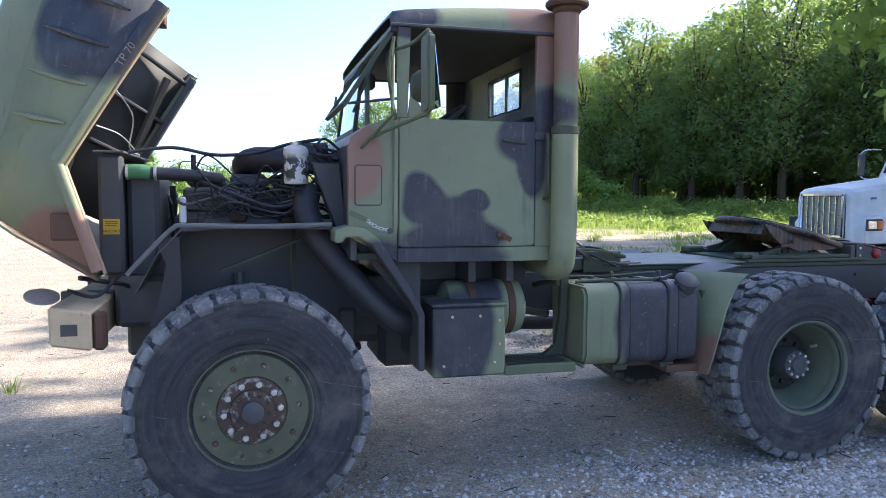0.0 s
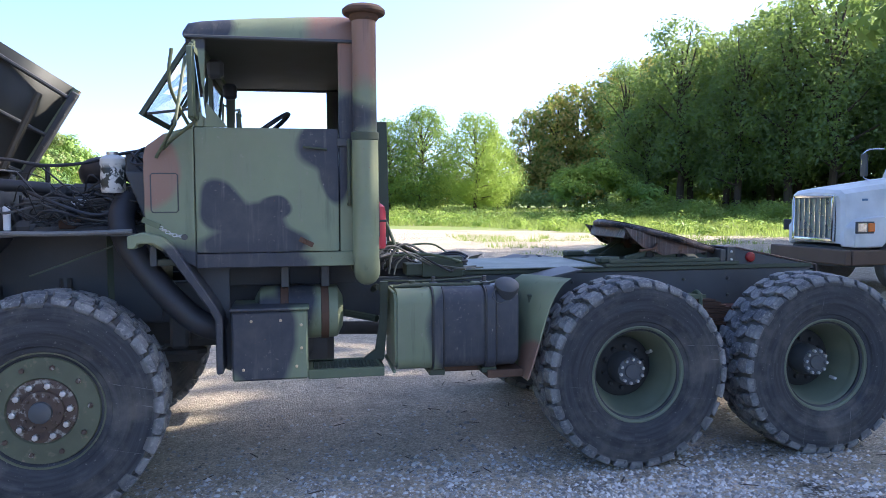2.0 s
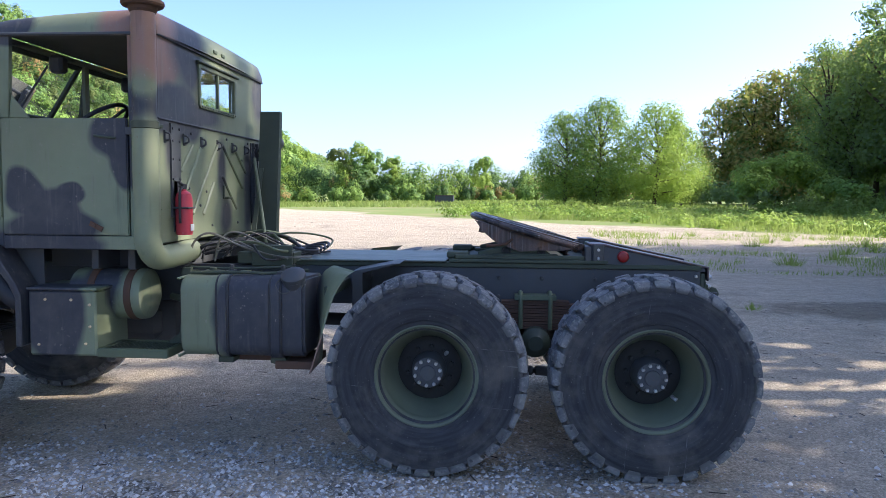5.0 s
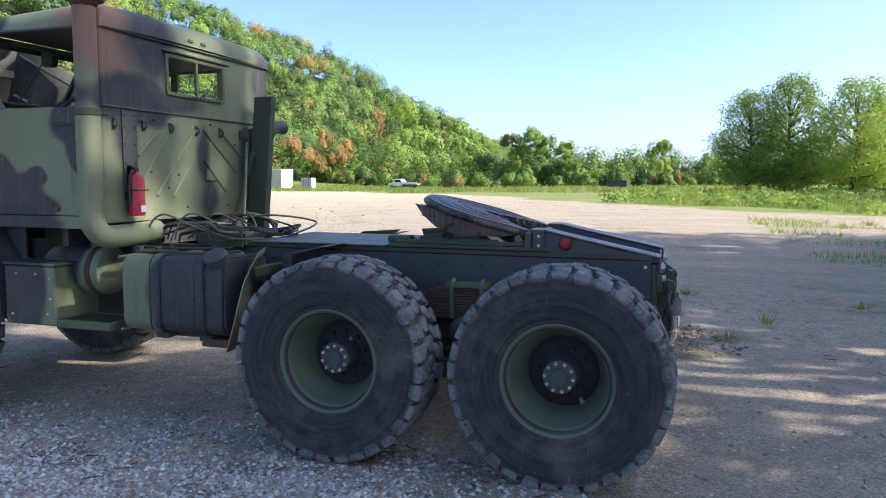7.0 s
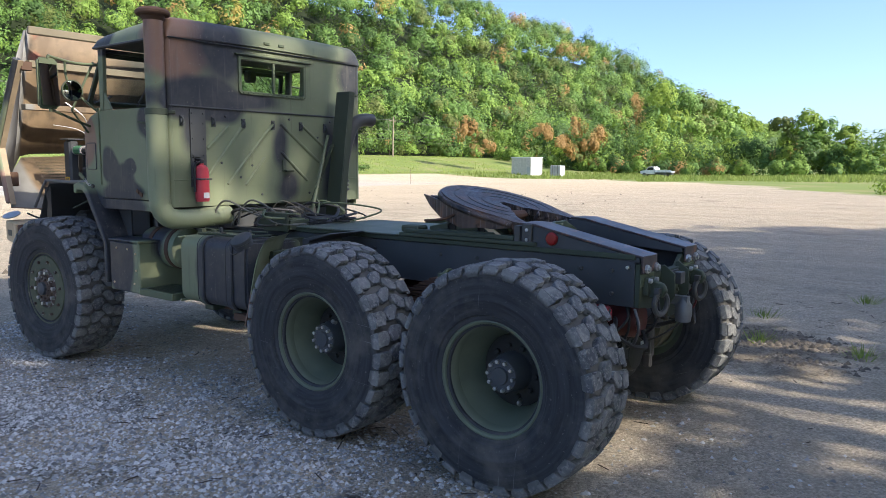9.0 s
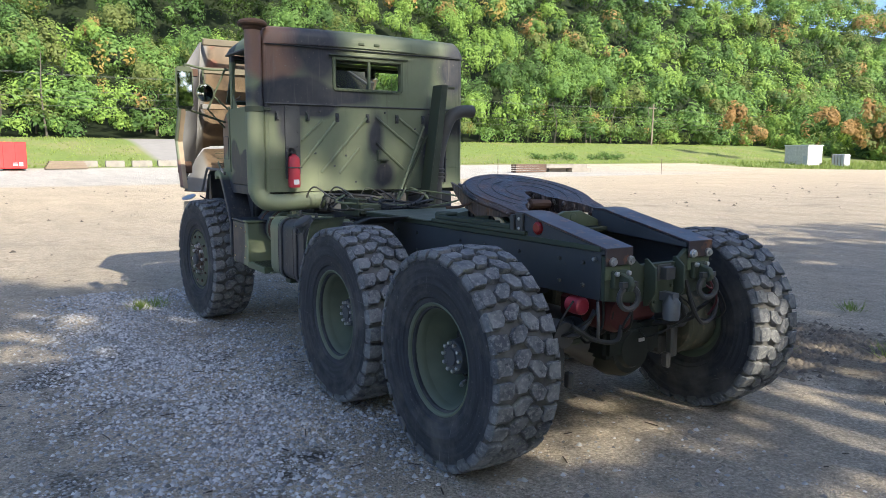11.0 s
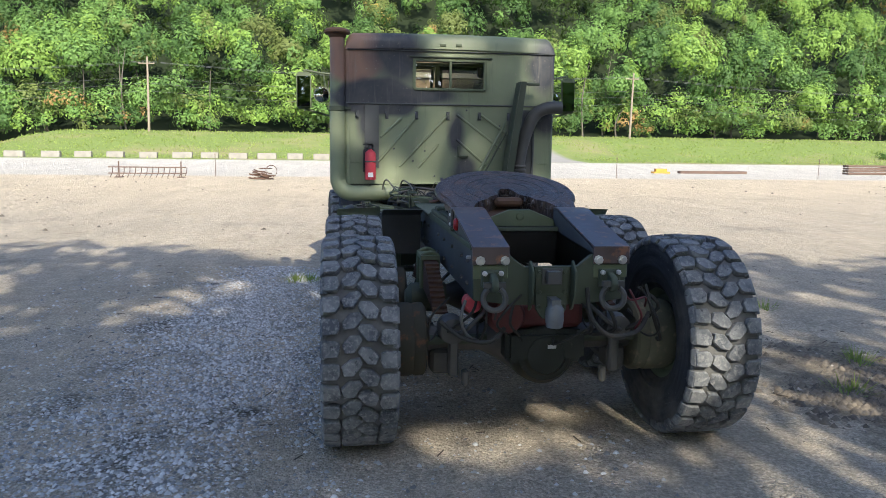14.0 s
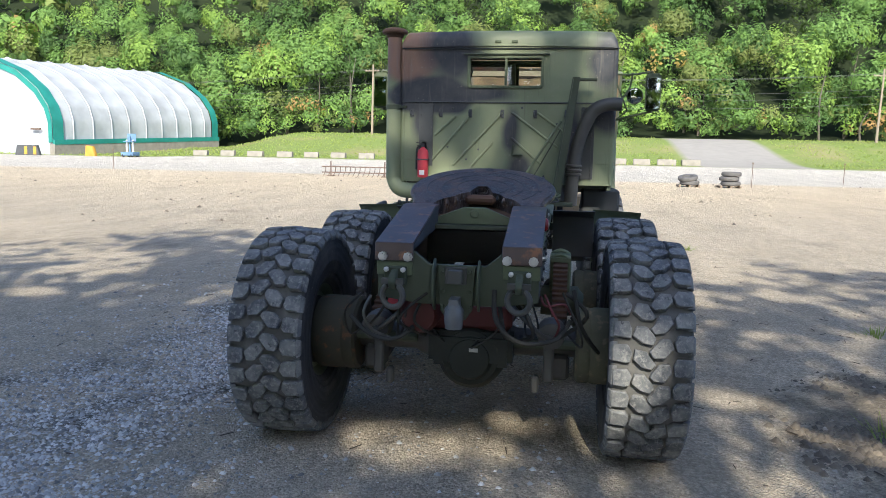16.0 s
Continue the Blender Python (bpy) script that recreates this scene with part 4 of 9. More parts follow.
for s in (-1, 1):
    sp = new("spring_pack")
    sp.parent = truck
    for k in range(11):
        bm = bmesh.new()
        ln = 0.68 - 0.045 * k
        pts = [(-ln + 2 * ln * i / 8, 0.80 + 0.018 * k - 0.20 * (abs(-ln + 2 * ln * i / 8) / 0.66) ** 2 * 0.25) for i in range(9)]
        bm_prism(bm, pts + [(a, b + 0.014) for a, b in pts[::-1]], "y", s * 0.54 - 0.045, s * 0.54 + 0.045)
        part("spring_leaf", bm, M_RUST, sp)
    bm = bmesh.new()
    bm_lathe(bm, [(0.10, s * 0.42), (0.10, s * 0.66), (0.07, s * 0.68), (0.05, s * 0.70)], "y", (0, 0, 0.72), 24)
    part("trunnion", bm, M_OLIVE_DARK, sp, "dark olive trunnion cap")
    bm = bmesh.new()
    for x in (-0.10, 0.10):
        bm_tube(bm, [(x, s * 0.49, 0.80), (x, s * 0.485, 1.0), (x, s * 0.5, 1.03), (x, s * 0.54, 1.045), (x, s * 0.58, 1.03), (x, s * 0.595, 1.0), (x, s * 0.595, 0.80)], 0.016, 8, 4)
    bm_box(bm, -0.14, 0.14, s * 0.54 - 0.065, s * 0.54 + 0.065, 1.0, 1.03)
    part("clamp", bm, M_OLIVE, sp, "olive spring clamp", 0.004)
bm = bmesh.new()
bm_tube(bm, [(-2.6, 0.0, 0.78), (-0.75, 0.0, 0.72)], 0.05, 14, 2, False)
bm_tube(bm, [(-0.5, 0.0, 0.66), (0.5, 0.0, 0.66)], 0.05, 14, 2, False)
part("drive_shaft", bm, M_GREASE, truck)
boxes("transfer_case", [(-3.4, -2.6, -0.30, 0.28, 0.55, 0.95), (-3.25, -2.75, -0.36, 0.36, 0.62, 0.88)], M_GREASE, truck, bevel=0.05)
boxes("gearbox", [(-4.0, -3.35, -0.26, 0.26, 0.72, 1.15), (-3.9, -3.5, -0.2, 0.2, 0.6, 0.75)], M_GREASE, truck, bevel=0.06)

# tail plumbing
rng = random.Random(11)
for k in range(13):
    s = rng.choice((-1, 1))
    bm = bmesh.new()
    x, y = rng.uniform(0.9, 1.13), s * rng.uniform(0.15, 0.62)
    bm_tube(bm, [(x, y, rng.uniform(0.92, 1.0)), (x + rng.uniform(0, 0.1), y + s * rng.uniform(0, 0.12), rng.uniform(0.75, 0.85)),
                 (x - 0.1, y + s * rng.uniform(-0.1, 0.15), rng.uniform(0.62, 0.72)), (x - 0.25, y, rng.uniform(0.65, 0.8))], rng.choice((0.006, 0.008, 0.012)), 7, 5)
    part("air_hose", bm, M_GRIME_SHADE, truck)
M_BRAID = painted("braided_steel_hose", (0.13, 0.125, 0.115), 0.5, (0.08, 0.07, 0.06), 0.7, 60, 20.0, 0.5, 0.3)
M_PINK = painted("faded_red_hose", (0.10, 0.020, 0.024), 0.5, (0.12, 0.06, 0.05), 0.4, 40, 8.0, 0.1)
for pts, r, m, tag in (([(1.16, -0.47, 0.93), (1.20, -0.50, 0.84), (1.16, -0.46, 0.74), (1.08, -0.38, 0.68)], 0.012, M_BRAID, "pale braided hose"),
                       ([(1.10, -0.60, 0.80), (1.16, -0.48, 0.72), (1.18, -0.34, 0.70), (1.12, -0.24, 0.76)], 0.018, M_GRIME_SHADE, ""),
                       ([(1.20, 0.20, 1.0), (1.24, 0.22, 0.84), (1.22, 0.34, 0.73), (1.16, 0.52, 0.74), (1.12, 0.60, 0.84)], 0.017, M_GRIME_SHADE, ""),
                       ([(1.16, 0.46, 0.98), (1.18, 0.50, 0.90), (1.16, 0.54, 0.82), (1.12, 0.52, 0.74)], 0.009, M_PINK, "faded red hose"),
                       ([(1.12, 0.44, 0.96), (1.17, 0.47, 0.92), (1.15, 0.56, 0.93), (1.06, 0.60, 0.86)], 0.008, M_PINK, "faded red hose"),
                       ([(1.17, -0.16, 0.96), (1.22, -0.26, 0.88), (1.20, -0.30, 0.80), (1.10, -0.22, 0.72)], 0.010, M_GRIME_SHADE, "")):
    bm = bmesh.new()
    bm_tube(bm, pts, r * 0.75, 8, 7)
    part("brake_hose", bm, m, truck, tag)
for s in (-1, 1):
    boxes("slack_adjuster", [(0.84, 0.90, s * 0.49 - 0.03, s * 0.49 + 0.03, 0.42, 0.66), (0.86, 0.92, s * 0.42 - 0.02, s * 0.42 + 0.02, 0.36, 0.46)], M_GREASE, truck, bevel=0.012)
    bm = bmesh.new()
    bm_tube(bm, [(0.80, s * 0.28, 0.62), (0.80, s * 0.66, 0.62)], 0.032, 10, 2, False)
    part("cam_shaft", bm, M_OLIVE_DARK, truck)
bm = bmesh.new()
bm_lathe(bm, [(0.10, 0.86), (0.11, 0.90), (0.11, 1.06), (0.09, 1.10)], "x", (0, -0.22, 0.82), 20)
part("air_canister", bm, M_REDOXIDE, truck, "oily red air canister")
bm = bmesh.new()
bm_lathe(bm, [(0.0, 0.975), (0.040, 0.972), (0.052, 0.962), (0.054, 0.90), (0.048, 0.86), (0.0, 0.86)], "x", (0, -0.395, 0.865), 20)
part("canister_cap", bm, M_RED, truck, "bright red end of an air canister", angle=30)

# fuel tank
tank = new("fuel_tank")
tank.parent = truck
bm = bmesh.new()
prof = []
for cy, cz, a0 in ((-1.03, 1.10, 90), (-1.03, 0.76, 180), (-0.66, 0.72, 270), (-0.64, 1.12, 0)):
    r = 0.085 if cy < -0.9 else 0.05
    for k in range(5):
        a = radians(a0 + k * 22.5)
        prof.append((cy + r * math.cos(a), cz + r * math.sin(a)))
bm_prism(bm, prof, "x", -2.26, -1.46)
part("shell", bm, M_CAMO, tank, "camouflage painted rounded tank", 0.018, seg=2)
for x in (-1.985, -1.645):
    bm = bmesh.new()
    outer = [(y + (0.011 if y > -0.8 else -0.011), z + (0.011 if z > 0.9 else -0.011)) for y, z in prof]
    n = len(prof)
    for xx in (x - 0.028, x + 0.028):
        vs = [bm.verts.new((xx, y, z)) for y, z in outer]
        bm.faces.new(vs if xx < x else vs[::-1])
    bm.verts.ensure_lookup_table()
    for i in range(n):
        bm.faces.new((bm.verts[i], bm.verts[(i + 1) % n], bm.verts[n + (i + 1) % n], bm.verts[n + i]))
    part("strap", bm, M_CAMO, tank, "riveted steel strap", 0.003)
    for xx in (x - 0.034, x + 0.034):
        bm = bmesh.new()
        bm_tube(bm, [(xx, y + (0.004 if y > -0.8 else -0.004), z + (0.004 if z > 0.9 else -0.004)) for y, z in prof], 0.009, 6, 2, False)
        part("strap_liner", bm, M_BLACK, tank, "black rubber strap liner")
    bm = bmesh.new()
    bm_lathe(bm, [(0.014, 1.19), (0.014, 1.245), (0.008, 1.25)], "z", (x, -0.93, 0), 8)
    bm_box(bm, x - 0.022, x + 0.022, -1.0, -0.90, 1.19, 1.212)
    part("strap_bolt", bm, M_GREASE, tank)
    boxes("cradle", [(x - 0.05, x + 0.05, -1.06, -0.45, 0.63, 0.668)], M_OLIVE_DARK, tank)
bm = bmesh.new()
bm_lathe(bm, [(0.058, 1.10), (0.060, 1.19), (0.066, 1.195), (0.066, 1.215), (0.055, 1.225), (0.02, 1.232), (0.0, 1.232)], "z", (0, 0, -1.15), 20)
bmesh.ops.transform(bm, matrix=pose(-1.535, -1.055, 1.14, 32, 0, 0) @ Matrix.Scale(1.18, 4), verts=bm.verts)
part("filler_cap", bm, M_RAIL, tank, "black screw cap")
boxes("underside_rail", [(-2.0, -1.5, -0.95, -0.90, 0.625, 0.66), (-1.66, -1.42, -1.08, -0.7, 0.60, 0.65)], M_RUST, tank)
bm = bmesh.new()
bm_tube(bm, [(-2.25, -0.95, 1.19), (-1.95, -1.0, 1.205), (-1.7, -0.98, 1.20), (-1.5, -0.85, 1.21)], 0.010, 7)
bm_tube(bm, [(-2.3, -0.85, 1.22), (-2.0, -0.86, 1.215), (-1.6, -0.8, 1.225)], 0.008, 7)
part("fuel_line", bm, M_OLIVE_DARK, tank)
bm = bmesh.new()
bm_lathe(bm, [(0.075, 1.186), (0.075, 1.20), (0.060, 1.204), (0.022, 1.206), (0.022, 1.222), (0.0, 1.224)], "z", (-2.12, -0.90, 0), 18)
part("sender_plate", bm, M_OLIVE_DARK, tank)
bm = bmesh.new()
ends = [(-1.60, -1.10, 1.19), (-1.64, -1.12, 1.14), (-1.60, -1.125, 1.09), (-1.55, -1.12, 1.10)]
bm_tube(bm, ends, 0.004, 6, 5)
part("cap_chain", bm, M_GREASE, tank)
boxes("weld_flange", [(-2.275, -2.255, -1.118, -0.62, 0.672, 0.69), (-2.275, -2.255, -1.118, -0.62, 1.165, 1.18)], M_CAMO, tank)
boxes("hanger_bracket", [(-2.03, -1.94, -0.60, -0.43, 0.70, 1.16), (-1.69, -1.60, -0.60, -0.43, 0.70, 1.16)], M_OLIVE_DARK, tank)

# splash guards
for s in (-1, 1):
    bm = bmesh.new()
    line = smooth_line([(-1.13, 1.240, 0.20), (-1.19, 1.195, 0.20), (-1.26, 1.08, 0.17), (-1.31, 0.93, 0.12), (-1.355, 0.77, 0.05), (-1.41, 0.60, 0.0)], 3)
    rows = [[bm.verts.new((p.x - d + k * (-0.012 - p.z), s * y, p.y - d * 0.6)) for k, y in ((0, 1.17), (0.5, 0.985), (1, 0.80))] for d in (0, 0.012) for p in line]
    m_ = len(line)
    for a in range(m_ - 1):
        for b in range(2):
            bm.faces.new((rows[a][b], rows[a][b + 1], rows[a + 1][b + 1], rows[a + 1][b]))
            bm.faces.new((rows[m_ + a][b], rows[m_ + a + 1][b], rows[m_ + a + 1][b + 1], rows[m_ + a][b + 1]))
        for b in (0, 2):
            bm.faces.new((rows[a][b], rows[a + 1][b], rows[m_ + a + 1][b], rows[m_ + a][b]))
    for a in (0, m_ - 1):
        for b in range(2):
            bm.faces.new((rows[a][b], rows[a][b + 1], rows[m_ + a][b + 1], rows[m_ + a][b]))
    part("mud_guard", bm, M_CAMO, truck, "bent camouflage mud guard", 0.002)
    boxes("mud_guard_bracket", [(-1.36, -1.30, min(s * 0.44, s * 1.0), max(s * 0.44, s * 1.0), 1.06, 1.12)], M_OLIVE_DARK, truck)
    bm = bmesh.new()
    bm_prism(bm, [(-1.22, 0.86), (-1.22, 1.20), (-0.95, 1.255), (-0.90, 1.255), (-1.15, 1.19), (-1.15, 0.86)], "y", s * 0.80, s * 0.47)
    part("splash_plate", bm, M_RAIL, truck, bevel=0.003)

# battery box and step
box = new("battery_box")
box.parent = truck
boxes("body", [(-3.235, -2.79, -1.15, -0.74, 0.67, 1.085)], M_CAMO, box, "steel box in black and green paint", 0.012)
boxes("lid", [(-3.245, -2.78, -1.158, -0.73, 1.088, 1.106)], M_CAMO, box, bevel=0.006)
bm = bmesh.new()
for x, z in ((-3.12, 1.03), (-2.95, 1.03), (-2.83, 1.0), (-2.83, 0.86), (-3.17, 0.74), (-2.86, 0.75)):
    bm_lathe(bm, [(0.009, -1.150), (0.009, -1.157), (0.005, -1.160)], "y", (x, 0, z), 8)
part("rivets", bm, M_TAN, box)
stepb = new("step")
stepb.parent = truck
boxes("rim", [(-2.79, -2.33, -1.15, -1.115, 0.665, 0.72), (-2.79, -2.33, -0.86, -0.83, 0.665, 0.72), (-2.36, -2.33, -1.115, -0.86, 0.665, 0.72), (-2.79, -2.76, -1.115, -0.86, 0.665, 0.72)], M_OLIVE, stepb)
bm = bmesh.new()
for k in range(16):
    bm_box(bm, -2.755 + k * 0.0247, -2.750 + k * 0.0247, -1.115, -0.86, 0.70, 0.716)
for k in range(7):
    bm_box(bm, -2.76, -2.36, -1.11 + k * 0.038, -1.106 + k * 0.038, 0.702, 0.714)
part("grating", bm, M_OLIVE_DARK, stepb, "open steel grating")
bm = bmesh.new()
bm_prism(bm, [(-2.345, 0.67), (-2.305, 0.72), (-2.285, 0.95), (-2.275, 1.22), (-2.325, 1.22), (-2.33, 0.98), (-2.36, 0.78), (-2.44, 0.72)], "y", -0.90, -0.86)
bm_tube(bm, [(-2.33, -0.88, 1.18), (-2.33, -0.65, 1.16), (-2.33, -0.46, 1.12)], 0.022, 8)
bm_tube(bm, [(-2.56, -0.55, 0.98), (-2.42, -0.62, 0.96), (-2.33, -0.70, 0.95)], 0.025, 8)
part("step_stay", bm, M_OLIVE_DARK, stepb)
bm = bmesh.new()
bm_lathe(bm, [(0.0, -3.12), (0.10, -3.115), (0.165, -3.08), (0.172, -3.05), (0.172, -2.63), (0.165, -2.60), (0.10, -2.565), (0.0, -2.56)], "x", (0, -0.80, 1.03), 30)
air = part("air_reservoir", bm, M_CAMO, truck, "green and black cylinder tank")
for x in (-2.93, -2.68):
    bm = bmesh.new()
    bm_lathe(bm, [(0.172, x - 0.025), (0.178, x - 0.022), (0.178, x + 0.022), (0.172, x + 0.025)], "x", (0, -0.80, 1.03), 30)
    part("band", bm, M_RUST, air, "rusty steel band")
boxes("hanger", [(-2.95, -2.90, -0.9, -0.5, 1.2, 1.36), (-2.70, -2.65, -0.9, -0.5, 1.2, 1.36)], M_RAIL, air)

# front fender: flat arch that runs down to the step box
fender = new("front_fender")
fender.parent = truck
bm = bmesh.new()
arch = [(-3.80, 1.47), (-3.80, 1.545), (-3.72, 1.565), (-3.62, 1.545), (-3.55, 1.49), (-3.32, 1.13), (-3.285, 1.05), (-3.285, 0.72)]
inner = [(-3.325, 0.72), (-3.325, 1.04), (-3.36, 1.11), (-3.60, 1.46), (-3.66, 1.50), (-3.74, 1.50), (-3.755, 1.47)]
bm_prism(bm, arch + inner, "y", -1.155, -0.93)
part("arch", bm, M_CAMO, fender, "camouflage fender bent down to the step", 0.008)
bm = bmesh.new()
bm_prism(bm, arch + inner, "y", 0.90, 1.115)
part("arch", bm, M_CAMO, fender, "camouflage fender bent down to the step", 0.008)
boxes("tool_box", [(-3.22, -2.72, 0.74, 1.115, 0.70, 1.335)], M_RAIL, truck, "dark steel box under the cab", 0.02)
bm = bmesh.new()
bm_prism(bm, [(-3.72, 1.52), (-3.33, 1.06), (-3.30, 0.72), (-3.26, 0.69), (-3.26, 1.33), (-3.70, 1.56)], "y", -0.93, -0.915)
part("inner_panel", bm, M_RAIL, fender)


# ---- cab ----
cab = new("cab")
cab.parent = truck
tagged(cab, "hard cab in green, brown and black camouflage with open side windows")
YL, YR = -1.075, 1.0
for s, y0, y1 in ((-1, YL, YL + 0.035), (1, YR - 0.035, YR)):
    # cowl side, sill, rear corner post, rail over the door
    bm = bmesh.new()
    bm_prism(bm, [(-3.715, 1.50), (-3.43, 1.35), (-3.43, 2.185), (-3.60, 2.135), (-3.70, 2.06), (-3.715, 2.0)], "y", y0, y1)
    part("cowl_side", bm, M_CAMO, cab, bevel=0.006)
    boxes("sill", [(-3.43, -2.43, y0 - 0.004 * (s < 0), y1 + 0.004 * (s > 0), 1.345, 1.432)], M_CAMO, cab)
    bm = bmesh.new()
    bm_prism(bm, [(-2.585, 1.432), (-2.46, 1.432), (-2.46, 2.70), (-2.585, 2.70)], "y", y0, y1)
    part("door_post", bm, M_CAMO, cab, bevel=0.004)
    bm = bmesh.new()
    bm_prism(bm, [(-3.43, 2.178), (-3.372, 2.178), (-3.352, 2.70), (-3.43, 2.70)], "y", y0, y1)
    part("windscreen_post", bm, M_CAMO, cab, bevel=0.004)
    door = new("door")
    door.parent = cab
    bm = bmesh.new()
    o = -0.012 if s < 0 else 0.012
    bm_prism(bm, [(-3.425, 1.437), (-2.592, 1.437), (-2.592, 2.175), (-3.425, 2.175)], "y", y0 + o, y1 + o)
    part("panel", bm, M_CAMO, door, "dented door panel", 0.007, seg=2)
    if s < 0:
        bm = bmesh.new()
        bm_tube(bm, [(-2.53, y0 - 0.01, 2.10), (-2.53, y0 - 0.055, 2.09), (-2.53, y0 - 0.06, 2.0), (-2.53, y0 - 0.06, 1.80), (-2.53, y0 - 0.05, 1.73), (-2.53, y0 - 0.01, 1.72)], 0.012, 8)
        part("grab_handle", bm, M_OLIVE_DARK, cab)
        boxes("latch", [(-2.60, -2.50, y0 - 0.02, y0 - 0.002, 2.07, 2.12)], M_RAIL, door)
        bm = bmesh.new()
        bm_tube(bm, [(-2.80, y0 - 0.025, 2.065), (-2.72, y0 - 0.03, 2.055), (-2.66, y0 - 0.02, 2.05)], 0.008, 7)
        part("door_handle", bm, M_OLIVE_DARK, door)
        bm = bmesh.new()
        bm_bar(bm, (-3.445, y0 - 0.012, 1.55), (-3.44, y0 - 0.012, 2.20), 0.022, 0.014, (0, 1, 0))
        part("hinge_strip", bm, M_CAMO, cab)
for y0, y1 in ((YL + 0.004, YL + 0.016), (YR - 0.016, YR - 0.004)):
    bm = bmesh.new()
    bm_prism(bm, [(-3.372, 2.178), (-3.235, 2.178), (-3.355, 2.325)], "y", y0, y1)
    part("vent_panel", bm, M_CAMO, cab, "small triangular corner panel", 0.003)
# access hatch on the cowl side, with a raised rim
bm = bmesh.new()
rim = [(-3.665, 1.68), (-3.535, 1.68), (-3.525, 1.69), (-3.525, 1.895), (-3.535, 1.905), (-3.665, 1.905), (-3.675, 1.895), (-3.675, 1.69)]
bm_prism(bm, rim, "y", YL - 0.006, YL + 0.003)
part("access_hatch", bm, M_CAMO, cab, bevel=0.002)
bm = bmesh.new()
bm_tube(bm, [(a, YL - 0.004, b) for a, b in rim + rim[:1]], 0.004, 6, 2, False)
part("hatch_seal", bm, M_RAIL, cab)
# firewall, floor, cowl top, dash
boxes("firewall", [(-3.70, -3.66, -1.04, 0.965, 1.36, 2.02)], M_RAIL, cab)
boxes("cab_floor", [(-3.66, -2.45, -1.03, 0.955, 1.36, 1.40)], M_CAB_IN, cab)
bm = bmesh.new()
bm_prism(bm, [(-3.70, 2.02), (-3.69, 2.065), (-3.60, 2.135), (-3.43, 2.185), (-3.36, 2.185), (-3.36, 2.15), (-3.58, 2.08)], "y", -1.04, 0.965)
part("cowl_top", bm, M_CAMO, cab, bevel=0.006)
boxes("dashboard", [(-3.44, -3.26, -1.0, 0.93, 1.95, 2.16), (-3.27, -3.25, -0.75, -0.15, 1.99, 2.12)], M_CAB_IN, cab, bevel=0.02)


# added dark beams: they stand in for the darkness under the cab
boxes("underframe_beam", [(-3.40, -2.46, -0.62, -0.44, 1.19, 1.358), (-3.40, -2.46, 0.44, 0.62, 1.19, 1.358), (-3.40, -3.30, -0.44, 0.44, 1.19, 1.358), (-2.56, -2.46, -0.44, 0.44, 1.19, 1.358)], M_RAIL, cab)


